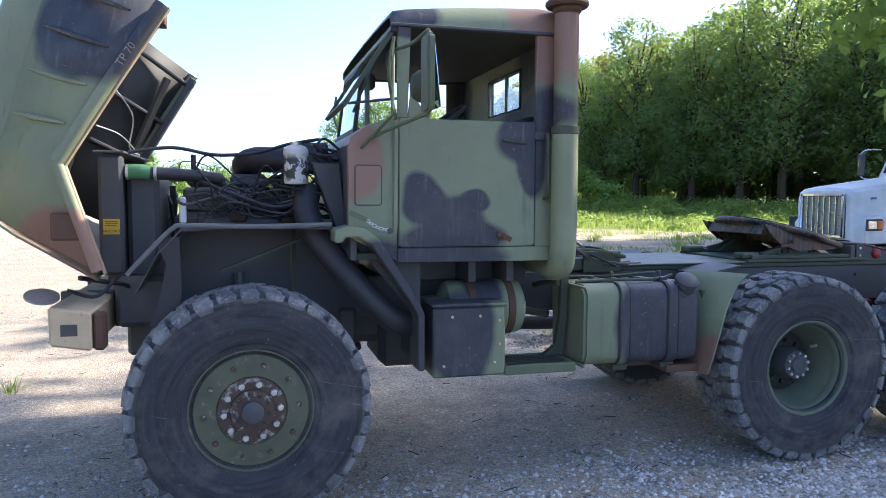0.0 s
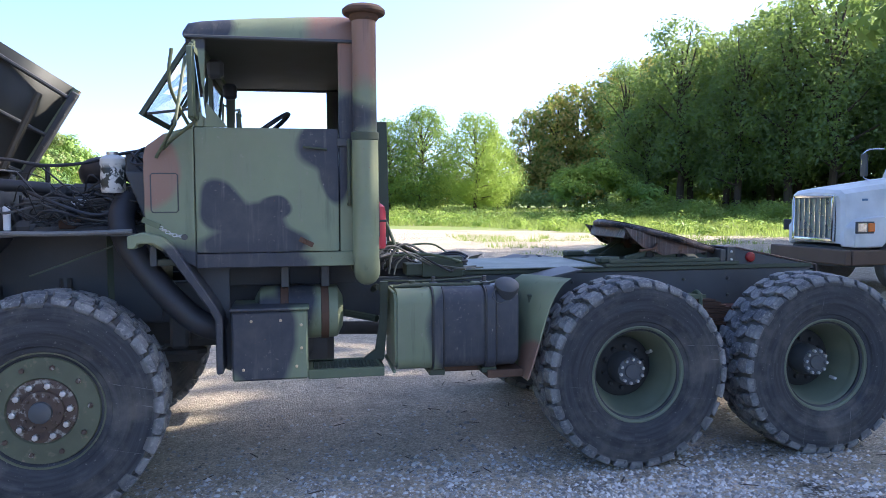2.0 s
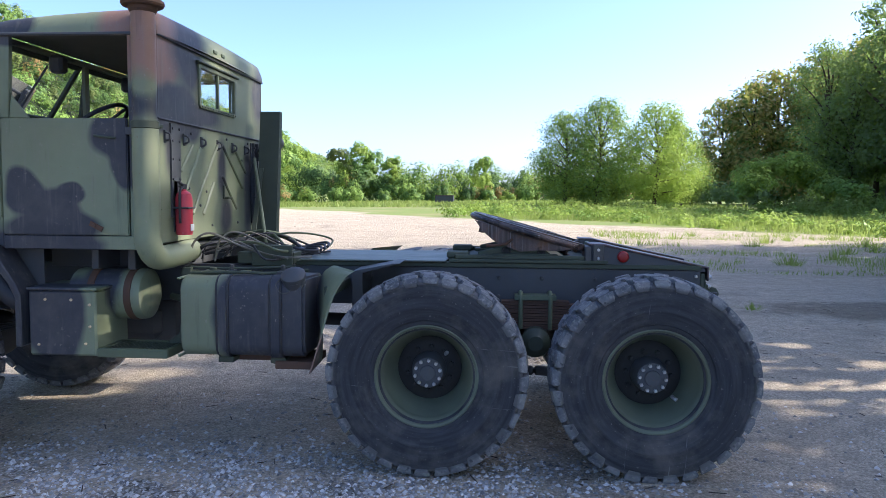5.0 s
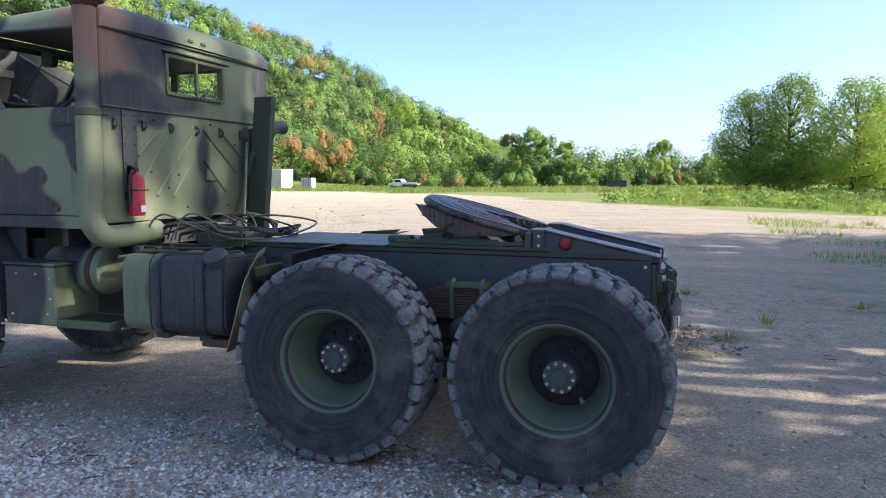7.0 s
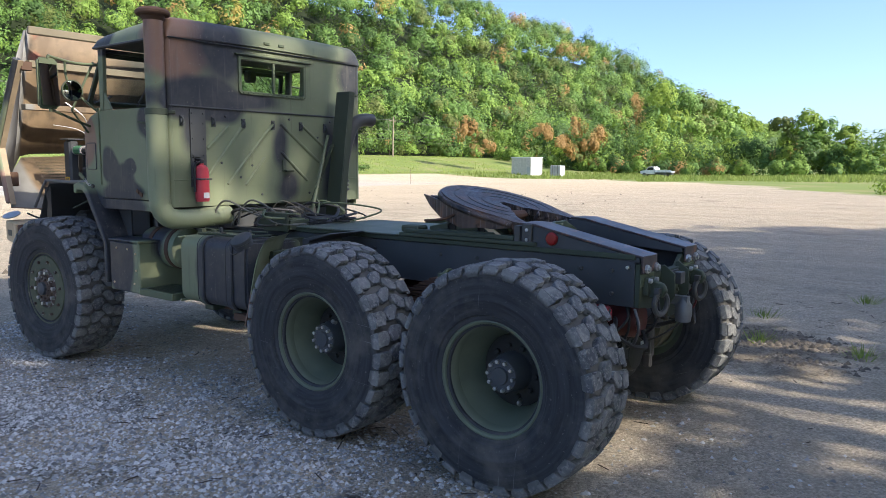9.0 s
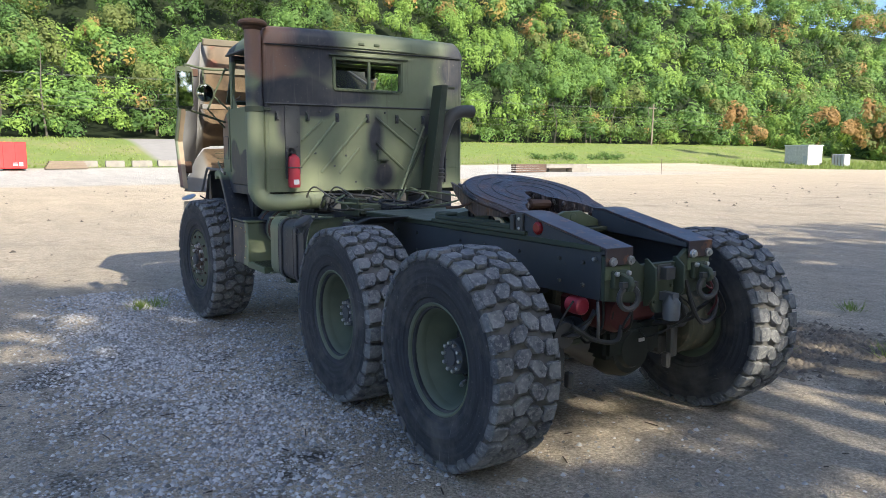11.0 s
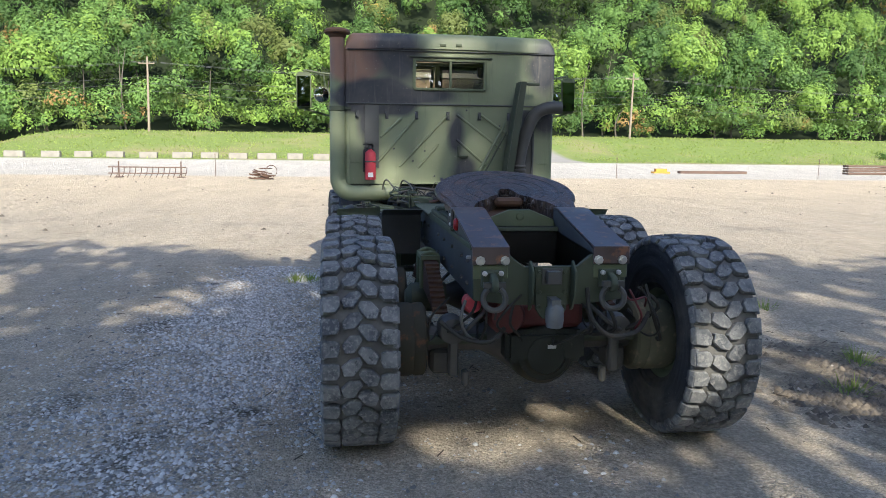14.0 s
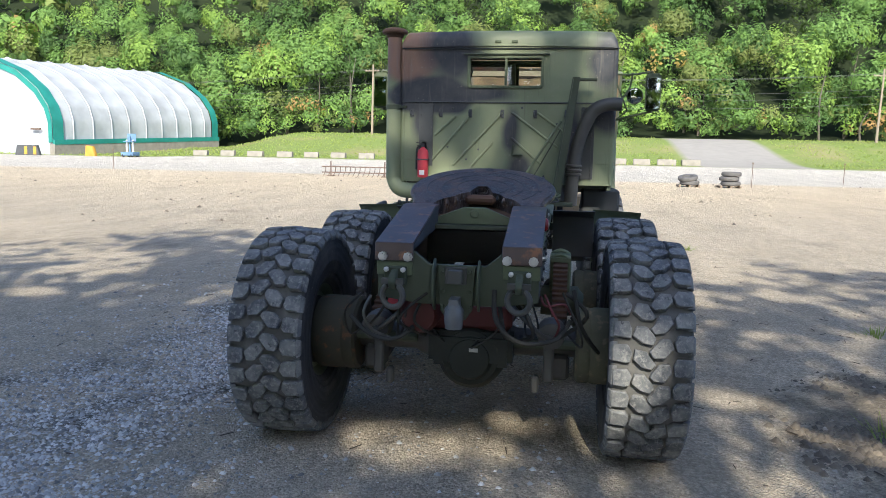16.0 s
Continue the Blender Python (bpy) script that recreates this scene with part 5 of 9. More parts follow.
# back wall with its window hole
def back_wall():
    y0, y1 = YL, YR
    for name, z0, z1 in (("back_panel_lower", 1.39, 2.175), ("back_panel_upper", 2.183, 2.715)):
        bm = bmesh.new()
        if "lower" in name:
            bm_box(bm, -2.43, -2.40, y0, y1, z0, z1)
        else:
            wy0, wy1, wz0, wz1 = -0.415, 0.31, 2.335, 2.615
            bm_box(bm, -2.43, -2.40, y0, wy0, z0, z1)
            bm_box(bm, -2.43, -2.40, wy1, y1, z0, z1)
            bm_box(bm, -2.43, -2.40, wy0, wy1, z0, wz0)
            bm_box(bm, -2.43, -2.40, wy0, wy1, wz1, z1)
        part(name, bm, M_CAMO, cab)
    bm = bmesh.new()
    for y in (y0 + 0.012, y1 - 0.012):
        bm_tube(bm, [(-2.425, y, 1.39), (-2.425, y, 2.715)], 0.03, 12, 2, False)
    part("corner_bead", bm, M_CAMO, cab)
    boxes("seam_lip", [(-2.44, -2.388, y0 - 0.004, y1 + 0.004, 2.172, 2.186)], M_RAIL, cab)
    win = new("rear_window")
    win.parent = cab
    ring = [(-0.425, 2.34), (-0.40, 2.315), (0.295, 2.315), (0.32, 2.34), (0.32, 2.625), (-0.425, 2.625)]
    hole = [(-0.395, 2.352), (-0.385, 2.342), (0.28, 2.342), (0.29, 2.352), (0.29, 2.60), (-0.395, 2.60)]
    bm = bmesh.new()
    lo = [[bm.verts.new((x, y, z)) for y, z in pts] for x, pts in ((-2.400, ring), (-2.386, ring), (-2.386, hole), (-2.44, hole))]
    for u, v in zip(lo, lo[1:]):
        for i in range(6):
            bm.faces.new((u[i], u[(i + 1) % 6], v[(i + 1) % 6], v[i]))
    part("window_frame", bm, M_OLIVE, win, bevel=0.003)
    boxes("divider", [(-2.415, -2.389, -0.06, -0.035, 2.345, 2.6)], M_OLIVE, win)
    boxes("drip_rail", [(-2.40, -2.372, -0.46, 0.37, 2.632, 2.646)], M_OLIVE_DARK, win)
    for a, b, x in ((-0.393, -0.06, -2.405), (-0.035, 0.288, -2.412)):
        p_ = boxes("pane", [(x - 0.003, x, a, b, 2.345, 2.598)], M_GLASS, win, "dusty sliding pane", 0)
        p_.visible_shadow = False
    bm = bmesh.new()
    for k in range(14):
        bm_lathe(bm, [(0.006, -2.386), (0.006, -2.381)], "x", (0, -0.38 + k * 0.052, 2.328), 6)
    part("rivets", bm, M_OLIVE_DARK, win)
    # pressed ribs, hooks, plates
    for a, b in (((-0.745, 1.85), (-0.53, 2.045)), ((-0.765, 1.61), (-0.40, 2.035)), ((-0.555, 1.56), (-0.065, 2.085)), ((-0.37, 1.55), (-0.16, 1.79)), ((0.02, 2.085), (0.48, 1.75)), ((0.267, 2.085), (0.56, 1.88)), ((0.02, 1.84), (0.33, 1.58))):
        bm = bmesh.new()
        bm_bar(bm, (-2.401, a[0], a[1]), (-2.401, b[0], b[1]), 0.026, 0.030, (1, 0, 0))
        part("pressed_rib", bm, M_CAMO, cab, bevel=0.008)
    for y in (-0.97, -0.68, -0.385, -0.07, 0.25, 0.55, 0.87):
        bm = bmesh.new()
        bm_box(bm, -2.40, -2.388, y - 0.016, y + 0.016, 2.03, 2.11)
        bm_tube(bm, [(-2.39, y - 0.012, 2.095), (-2.362, y - 0.012, 2.085), (-2.360, y - 0.012, 2.055), (-2.385, y - 0.012, 2.045), (-2.385, y + 0.014, 2.045)], 0.007, 6, 3)
        part("tie_hook", bm, M_RAIL, cab)
    bm = bmesh.new()
    bm_box(bm, -2.40, -2.388, -0.90, -0.76, 1.55, 2.16)
    for y in (-0.88, -0.78):
        for z in (2.13, 2.05, 1.93, 1.8):
            bm_lathe(bm, [(0.009, -2.388), (0.009, -2.380)], "x", (0, y, z), 8)
    part("mounting_plate", bm, M_RAIL, cab)
    bm = bmesh.new()
    bm_box(bm, -2.40, -2.390, 0.69, 0.82, 1.45, 2.14)
    for y in (0.705, 0.795):
        bm_box(bm, -2.39, -2.366, y, y + 0.012, 1.45, 2.14)
        for z in (1.52, 1.68, 1.84, 2.0, 2.1):
            bm_lathe(bm, [(0.009, -2.392), (0.009, -2.360)], "x", (0, y + 0.006, z), 8)
    part("mounting_plate", bm, M_RAIL, cab)
    boxes("foot_bracket", [(-2.40, -2.388, 0.03, 0.05, 1.665, 1.77), (-2.40, -2.36, 0.05, 0.14, 1.665, 1.682)], M_OLIVE_DARK, cab)
    boxes("pane_lip", [(-2.40, -2.392, YL + 0.02, -0.93, 1.60, 1.606), (-2.40, -2.392, 0.86, YR - 0.02, 1.60, 1.606)], M_CAMO, cab, "", 0.002)
    for y, z in ((-0.61, 1.74), (-0.30, 1.72), (-0.42, 1.62), (0.46, 1.98), (-0.56, 2.12), (0.12, 2.13), (0.62, 2.13), (-0.20, 1.47), (0.35, 1.47)):
        bm = bmesh.new()
        bm_lathe(bm, [(0.010, -2.402), (0.010, -2.393), (0.006, -2.390)], "x", (0, y, z), 8)
        part("plug", bm, M_RAIL, cab)
    boxes("top_tab", [(-2.40, -2.375, -0.16, -0.10, 2.745, 2.77), (-2.40, -2.375, 0.0, 0.06, 2.745, 2.77)], M_OLIVE, cab)


back_wall()


# roof: crowned, rounded at the edges
def roof():
    bm = bmesh.new()
    secs = []
    for x, top, low in ((-3.475, 2.742, 2.70), (-3.45, 2.785, 2.69), (-3.38, 2.80, 2.69), (-3.1, 2.828, 2.69), (-2.8, 2.848, 2.69), (-2.55, 2.858, 2.69), (-2.45, 2.852, 2.69), (-2.405, 2.82, 2.69), (-2.388, 2.77, 2.69), (-2.384, 2.70, 2.69)):
        ring = []
        span_ = YR - YL + 0.024
        along_ = [0.0, 0.004, 0.012, 0.024, 0.040, 0.060, 0.085, 0.25, 0.55, 0.85]
        for y in [YL - 0.012 + a for a in along_] + [YL - 0.012 + span_ / 2] + [YR + 0.012 - a for a in along_[::-1]]:
            e = min(y - YL + 0.012, YR + 0.012 - y)
            edge = 0.085
            drop = 0.0 if e > edge else (top - low) * (1 - math.sqrt(max(0, 1 - ((edge - e) / edge) ** 2)))
            ring.append(bm.verts.new((x, y, top - drop + 0.018 * (1 - ((y + 0.04) / 1.05) ** 2))))
        secs.append(ring)
    for u, v in zip(secs, secs[1:]):
        for k in range(len(u) - 1):
            bm.faces.new((u[k], u[k + 1], v[k + 1], v[k]))
    part("roof", bm, M_CAMO, cab, "crowned camouflage roof", angle=50)
    ob = cab.children[-1]
    m = ob.modifiers.new("thick", "SOLIDIFY")
    m.thickness, m.offset = 0.02, -1
    boxes("gutter", [(-3.47, -2.42, YL - 0.025, YL + 0.02, 2.688, 2.706), (-3.47, -2.42, YR - 0.02, YR + 0.025, 2.688, 2.706), (-2.41, -2.380, YL, YR, 2.690, 2.698)], M_RAIL, cab)
    boxes("headliner", [(-3.40, -2.43, YL + 0.04, YR - 0.04, 2.70, 2.715)], M_CAB_IN, cab)


roof()
# windscreen: two framed panes, the driver's swung out at the bottom
ws = new("windscreen")
ws.parent = cab
boxes("header_rail", [(-3.465, -3.42, -1.05, 0.975, 2.665, 2.70)], M_CAMO, ws)
boxes("centre_post", [(-3.455, -3.425, -0.075, -0.02, 2.18, 2.67)], M_CAMO, ws)
for y0, y1, swing in ((-1.03, -0.075, 33.0), (-0.02, 0.955, 8.0)):
    m = pose(-3.455, 0, 2.665, 0, swing, 0)
    bm = bmesh.new()
    for a in ((y0, y1, -0.035, 0), (y0, y1, -0.50, -0.465)):
        bm_box(bm, -0.015, 0.012, a[0], a[1], a[2], a[3])
    bm_box(bm, -0.015, 0.012, y0, y0 + 0.035, -0.465, -0.035)
    bm_box(bm, -0.015, 0.012, y1 - 0.035, y1, -0.465, -0.035)
    bmesh.ops.transform(bm, matrix=m, verts=bm.verts)
    part("pane_frame", bm, M_OLIVE_DARK, ws)
    bm = bmesh.new()
    bm_box(bm, -0.004, 0.002, y0 + 0.03, y1 - 0.03, -0.47, -0.03)
    bmesh.ops.transform(bm, matrix=m, verts=bm.verts)
    p_ = part("pane", bm, M_GLASS, ws)
    p_.visible_shadow = False
bm = bmesh.new()
bm_tube(bm, [(-3.40, -0.98, 2.30), (-3.70, -0.98, 2.26)], 0.008, 6, 2, False)
bm_tube(bm, [(-3.46, -0.5, 2.60), (-3.62, -0.62, 2.25)], 0.008, 6, 2, False)
part("stay_rod", bm, M_RAIL, ws)
boxes("wiper_motor", [(-3.40, -3.30, -0.60, -0.50, 2.54, 2.66), (-3.40, -3.30, 0.4, 0.5, 2.54, 2.66)], M_RAIL, ws, bevel=0.02)
# inside: steering wheel, seats
bm = bmesh.new()
sw = pose(-3.08, -0.55, 2.17, 0, -38, 0)
bm_tube(bm, [(0.24 * math.cos(radians(a)), 0.24 * math.sin(radians(a)), 0) for a in range(0, 361, 15)], 0.015, 8, 2)
for a in (20, 140, 260):
    bm_bar(bm, (0, 0, -0.02), (0.235 * math.cos(radians(a)), 0.235 * math.sin(radians(a)), 0), 0.03, 0.012)
bm_tube(bm, [(0, 0, -0.02), (0, 0, -0.6)], 0.03, 10, 2, False)
bmesh.ops.transform(bm, matrix=sw, verts=bm.verts)
part("steering_wheel", bm, M_BLACK, cab)
for y in (-0.55, 0.45):
    st = new("seat")
    st.parent = cab
    boxes("cushion", [(-2.95, -2.5, y - 0.25, y + 0.25, 1.72, 1.86)], M_BLACK, st, bevel=0.04)
    bm = bmesh.new()
    bm_prism(bm, [(-2.60, 1.84), (-2.50, 1.84), (-2.45, 2.24), (-2.52, 2.25)], "y", y - 0.24, y + 0.24)
    part("backrest", bm, M_BLACK, st, bevel=0.03)
    boxes("pedestal", [(-2.9, -2.55, y - 0.18, y + 0.18, 1.40, 1.72)], M_CAB_IN, st)

# intake stack with mushroom cap, on the driver's side
stack = new("intake_stack")
stack.parent = truck
tagged(stack, "tall camouflage air intake pipe with a mushroom cap")
bm = bmesh.new()
bm_tube(bm, [(-2.435, -1.162, 2.83), (-2.435, -1.162, 2.1)], 0.072, 24, 2, False)
part("pipe", bm, M_CAMO, stack)
bm = bmesh.new()
bm_tube(bm, [(-2.435, -1.162, 2.12), (-2.435, -1.162, 1.50), (-2.435, -1.155, 1.40), (-2.425, -1.11, 1.325), (-2.42, -1.02, 1.295), (-2.40, -0.80, 1.30), (-2.42, -0.55, 1.31)], 0.079, 24, 5)
part("elbow", bm, M_CAMO, stack)
bm = bmesh.new()
bm_lathe(bm, [(0.079, 2.10), (0.084, 2.105), (0.084, 2.145), (0.079, 2.15)], "z", (-2.435, -1.162, 0), 24)
part("clamp", bm, M_OLIVE_DARK, stack)
boxes("clamp_strap", [(-2.44, -2.38, -1.10, -1.03, 2.115, 2.14)], M_OLIVE_DARK, stack)
bm = bmesh.new()
bm_lathe(bm, [(0.074, 2.80), (0.085, 2.815), (0.085, 2.835), (0.120, 2.838), (0.128, 2.85), (0.127, 2.866), (0.105, 2.885), (0.06, 2.897), (0.0, 2.902)], "z", (-2.435, -1.162, 0), 28)
part("cap", bm, M_RUST, stack, "brown mushroom cap")

# exhaust and its post on the far side
ex = new("exhaust")
ex.parent = truck
bm = bmesh.new()
bm_tube(bm, [(-2.27, 0.62, 1.20), (-2.27, 0.63, 1.50), (-2.27, 0.66, 1.75), (-2.27, 0.72, 1.95), (-2.27, 0.80, 2.10), (-2.27, 0.92, 2.16), (-2.27, 1.06, 2.165)], 0.062, 20, 5)
part("pipe", bm, M_GREASE, ex, "sooty bent exhaust pipe")
bm = bmesh.new()
for z in (1.50, 1.54, 1.58):
    bm_lathe(bm, [(0.06, z - 0.015), (0.078, z - 0.008), (0.078, z + 0.008), (0.06, z + 0.015)], "z", (-2.27, 0.635, 0), 20)
part("collar", bm, M_GREASE, ex)
post = new("channel_post")
post.parent = truck
bm = bmesh.new()
bm_prism(bm, [(0.425, 1.22), (0.592, 2.40), (0.604, 2.40), (0.437, 1.22)], "x", -2.275, -2.105)
part("web", bm, M_OLIVE_DARK, post, bevel=0.002)
for x in (-2.275, -2.117):
    bm = bmesh.new()
    bm_prism(bm, [(0.4385, 1.22), (0.6055, 2.40), (0.662, 2.40), (0.512, 1.22)], "x", x, x + 0.012)
    part("flange", bm, M_OLIVE_DARK, post, bevel=0.002)
boxes("top_arm", [(-2.27, -2.22, 0.66, 0.82, 2.375, 2.40)], M_OLIVE_DARK, post)
boxes("foot", [(-2.34, -2.08, 0.30, 0.64, 1.20, 1.235)], M_OLIVE_DARK, post)
bm = bmesh.new()
bm_tube(bm, [(-2.30, 0.50, 2.00), (-2.06, 0.05, 1.27)], 0.014, 8, 2, False)
part("stay", bm, M_OLIVE, post)
bm = bmesh.new()
bm_bar(bm, (-2.24, 0.50, 1.92), (-2.22, 0.22, 1.40), 0.012, 0.035, (1, 0, 0))
part("stay", bm, M_OLIVE_DARK, post)


# mirrors on tube arms
def mirror(s):
    m_ = new("mirror_arm")
    m_.parent = truck
    bm = bmesh.new()
    b = -1.08 if s < 0 else 1.01
    bm_tube(bm, [(-3.60, b, 2.05), (-3.50, b + s * 0.2, 2.10), (-3.36, b + s * 0.44, 2.16)], 0.011, 8)
    bm_tube(bm, [(-3.44, b, 2.56), (-3.40, b + s * 0.22, 2.55), (-3.36, b + s * 0.44, 2.58)], 0.011, 8)
    bm_tube(bm, [(-3.36, b + s * 0.44, 2.14), (-3.36, b + s * 0.44, 2.58)], 0.012, 8, 2, False)
    bm_tube(bm, [(-3.44, b, 2.16), (-3.52, b + s * 0.2, 2.38), (-3.50, b + s * 0.24, 2.58)], 0.010, 8)
    bm_tube(bm, [(-3.64, b, 2.0), (-3.50, b + s * 0.20, 2.17), (-3.46, b + s * 0.02, 2.58)], 0.010, 8, 2, False)
    part("tube", bm, M_OLIVE, m_)
    y0, y1 = sorted((b + s * 0.37, b + s * 0.53))
    bm = bmesh.new()
    c = [(y0 + 0.03, 2.16), (y1 - 0.03, 2.16), (y1 - 0.008, 2.17), (y1, 2.19), (y1, 2.53), (y1 - 0.008, 2.55), (y1 - 0.03, 2.56), (y0 + 0.03, 2.56), (y0 + 0.008, 2.55), (y0, 2.53), (y0, 2.19), (y0 + 0.008, 2.17)]
    bm_prism(bm, c, "x", -3.385, -3.345)
    part("shell", bm, M_OLIVE, m_, "olive mirror housing", 0.012, seg=2)
    bm = bmesh.new()
    bm_prism(bm, [(y0 + 0.012, 2.185), (y1 - 0.012, 2.185), (y1 - 0.012, 2.535), (y0 + 0.012, 2.535)], "x", -3.345, -3.341)
    bmesh.ops.rotate(bm, verts=bm.verts, cent=(-3.343, 0, 2.36), matrix=Matrix.Rotation(radians(-6), 3, "Y"))
    bmesh.ops.translate(bm, verts=bm.verts, vec=(0.012, 0, 0))
    part("mirror_glass", bm, M_MIRROR, m_)
    bm = bmesh.new()
    bm_lathe(bm, [(0.0, -3.420), (0.06, -3.405), (0.085, -3.370), (0.088, -3.350)], "x", (0, b + s * 0.26, 2.32), 24)
    rm = part("round_shell", bm, M_OLIVE_DARK, m_)
    bm = bmesh.new()
    bm_lathe(bm, [(0.084, -3.352), (0.05, -3.342), (0.0, -3.338)], "x", (0, b + s * 0.26, 2.32), 24)
    part("round_glass", bm, M_MIRROR, m_)


mirror(-1)
mirror(1)
# hose bundle behind the cab
rng = random.Random(3)
for k in range(10):
    bm = bmesh.new()
    y = rng.uniform(-0.7, 0.4)
    x = rng.uniform(-2.3, -1.9)
    bm_tube(bm, [(-2.45, y, rng.uniform(1.22, 1.34)), (x, y + rng.uniform(-0.15, 0.15), rng.uniform(1.28, 1.42)), (x + 0.25, y + rng.uniform(-0.3, 0.3), rng.uniform(1.26, 1.34)),
                 (x + rng.uniform(0.1, 0.4), rng.uniform(-0.5, 0.4), 1.26)], rng.choice((0.008, 0.010, 0.014)), 7, 6)
    part("air_hose", bm, rng.choice((M_BLACK, M_BLACK, M_OLIVE)), truck)
for k in range(4):
    bm = bmesh.new()
    c = (-1.78 + 0.02 * k, -0.12 + 0.03 * k)
    bm_tube(bm, [(c[0] + 0.16 * math.cos(radians(a)), c[1] + (0.2 + 0.02 * k) * math.sin(radians(a)), 1.27 + 0.012 * k + 0.02 * math.sin(radians(a * 2))) for a in range(0, 340, 20)], 0.011, 7, 2)
    part("coiled_hose", bm, M_BLACK, truck)
M_CABLE = painted("dusty_grey_cable", (0.14, 0.135, 0.11), 0.6, (0.25, 0.22, 0.17), 0.4, 40, 8.0, 0.1)
for k in range(9):
    bm = bmesh.new()
    x, y = -2.32 + 0.035 * rng.uniform(0, 5), -0.74 + 0.08 * k
    top_ = rng.uniform(1.33, 1.44)
    bm_tube(bm, [(x - 0.05, y, 1.24), (x - 0.02, y + 0.02, top_ - 0.06), (x + 0.08, y + 0.05, top_), (x + 0.24, y + 0.12, top_ - 0.08), (x + 0.42, y + rng.uniform(0, 0.3), 1.27), (x + 0.6, y + rng.uniform(0, 0.4), 1.265)], rng.choice((0.004, 0.006, 0.008)), 7, 6)
    part("arched_cable", bm, rng.choice((M_CABLE, M_CABLE, M_BLACK, M_OLIVE)), truck, "dusty looping cable")
boxes("hose_bracket", [(-1.99, -1.70, -0.520, -0.508, 1.20, 1.345), (-1.99, -1.70, -0.508, -0.43, 1.333, 1.345)], M_OLIVE_DARK, truck, "olive steel bracket plate")
boxes("valve_block", [(-2.2, -2.05, -0.28, -0.1, 1.24, 1.34), (-2.34, -2.2, 0.0, 0.25, 1.22, 1.36)], M_GREASE, truck, bevel=0.012)

# fire extinguisher on the back of the cab
fe = thing("fire_extinguisher", "small red fire extinguisher hanging behind the truck cab", "fire extinguisher", at=(-2.335, -0.845, 1.43))
bm = bmesh.new()
bm_lathe(bm, [(0.0, 0.0), (0.05, 0.003), (0.055, 0.02), (0.055, 0.24), (0.048, 0.272), (0.03, 0.288), (0.018, 0.293), (0.018, 0.31)], "z", (0, 0, 0), 24)
part("cylinder", bm, M_RED, fe)
bm = bmesh.new()
bm_lathe(bm, [(0.02, 0.305), (0.02, 0.335), (0.012, 0.34)], "z", (0, 0, 0), 12)
bm_bar(bm, (-0.01, 0, 0.335), (0.0, -0.075, 0.35), 0.02, 0.008)
bm_bar(bm, (-0.01, 0, 0.32), (0.0, -0.06, 0.318), 0.02, 0.008)
part("valve", bm, M_BLACK, fe, "black valve and lever")
bm = bmesh.new()
bm_tube(bm, [(0, 0.02, 0.32), (0.0, -0.055, 0.30), (0.0, -0.066, 0.2), (0.0, -0.066, 0.08)], 0.009, 8)
part("hose", bm, M_BLACK, fe)
boxes("label_plate", [(0.0525, 0.0565, -0.025, 0.025, 0.03, 0.075)], M_WHITE, fe, "white label", 0)
boxes("bracket", [(-0.06, -0.053, -0.03, 0.03, 0.02, 0.36), (-0.056, 0.057, -0.0575, 0.0575, 0.175, 0.188)], M_RAIL, fe)


# hood latch hanging on a chain beside the door
latch = new("hood_latch")
latch.parent = truck
bm = bmesh.new()
bm_bar(bm, (-3.715, -1.135, 1.64), (-3.62, -1.14, 1.596), 0.012, 0.03)
part("latch_arm", bm, M_OLIVE, latch)
for k in range(7):
    f = k / 6
    c = Vector((-3.615 + 0.115 * f, -1.142, 1.592 - 0.052 * f - 0.012 * math.sin(math.pi * f)))
    bm = bmesh.new()
    ring = [c + Vector((0.013 * math.cos(radians(a)), (0.006 if k % 2 else 0.002) * math.sin(radians(a)), (0.004 if k % 2 else 0.008) * math.sin(radians(a)))) for a in range(0, 361, 45)]
    bm_tube(bm, ring, 0.0028, 6, 2)
    part("chain_link", bm, M_CHROME, latch)
bm = bmesh.new()
bm_lathe(bm, [(0.016, -1.15), (0.018, -1.146), (0.016, -1.13)], "y", (-3.485, 0, 1.535), 12)
part("hook_eye", bm, M_GREASE, latch)
bm = bmesh.new()
bm_bar(bm, (-2.83, -1.118, 1.515), (-2.75, -1.118, 1.475), 0.008, 0.03)
bm_lathe(bm, [(0.012, -1.128), (0.014, -1.122), (0.012, -1.11)], "y", (-2.80, 0, 1.50), 8)
part("door_catch", bm, M_RUST, truck, "small rusty catch")


# ---- tipped hood and engine bay ----
def hood_inside():
    n = Nodes("hood_inside_paint_and_shade")
    x, y, z = n.split()
    col = n.mix(n.ramp(n.noise(2.2, 5), 0.35, 0.65), (0.15, 0.105, 0.064), (0.26, 0.185, 0.112))
    col = n.mix(n.math("MULTIPLY", n.ramp(z, 2.75, 2.9), n.ramp(n.noise(1.9, 3), 0.52, 0.60)), col, (0.30, 0.07, 0.045))
    col = n.mix(n.ramp(n.noise(5, 6), 0.52, 0.72, 0, 0.75), col, (0.045, 0.04, 0.035))
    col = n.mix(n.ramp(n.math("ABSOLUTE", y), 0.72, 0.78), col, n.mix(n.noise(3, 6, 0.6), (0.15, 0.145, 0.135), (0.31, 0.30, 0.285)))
    # far side nearly black: the shade in there is put into the colour
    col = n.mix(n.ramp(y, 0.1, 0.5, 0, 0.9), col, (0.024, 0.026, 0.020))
    return n.done(col, 0.62, n.bump(n.noise(60, 3), 0.1, 0.004))


M_HOOD_IN = hood_inside()
hood = new("hood")
hood.parent = truck
tagged(hood, "camouflage hood tipped forward and open")


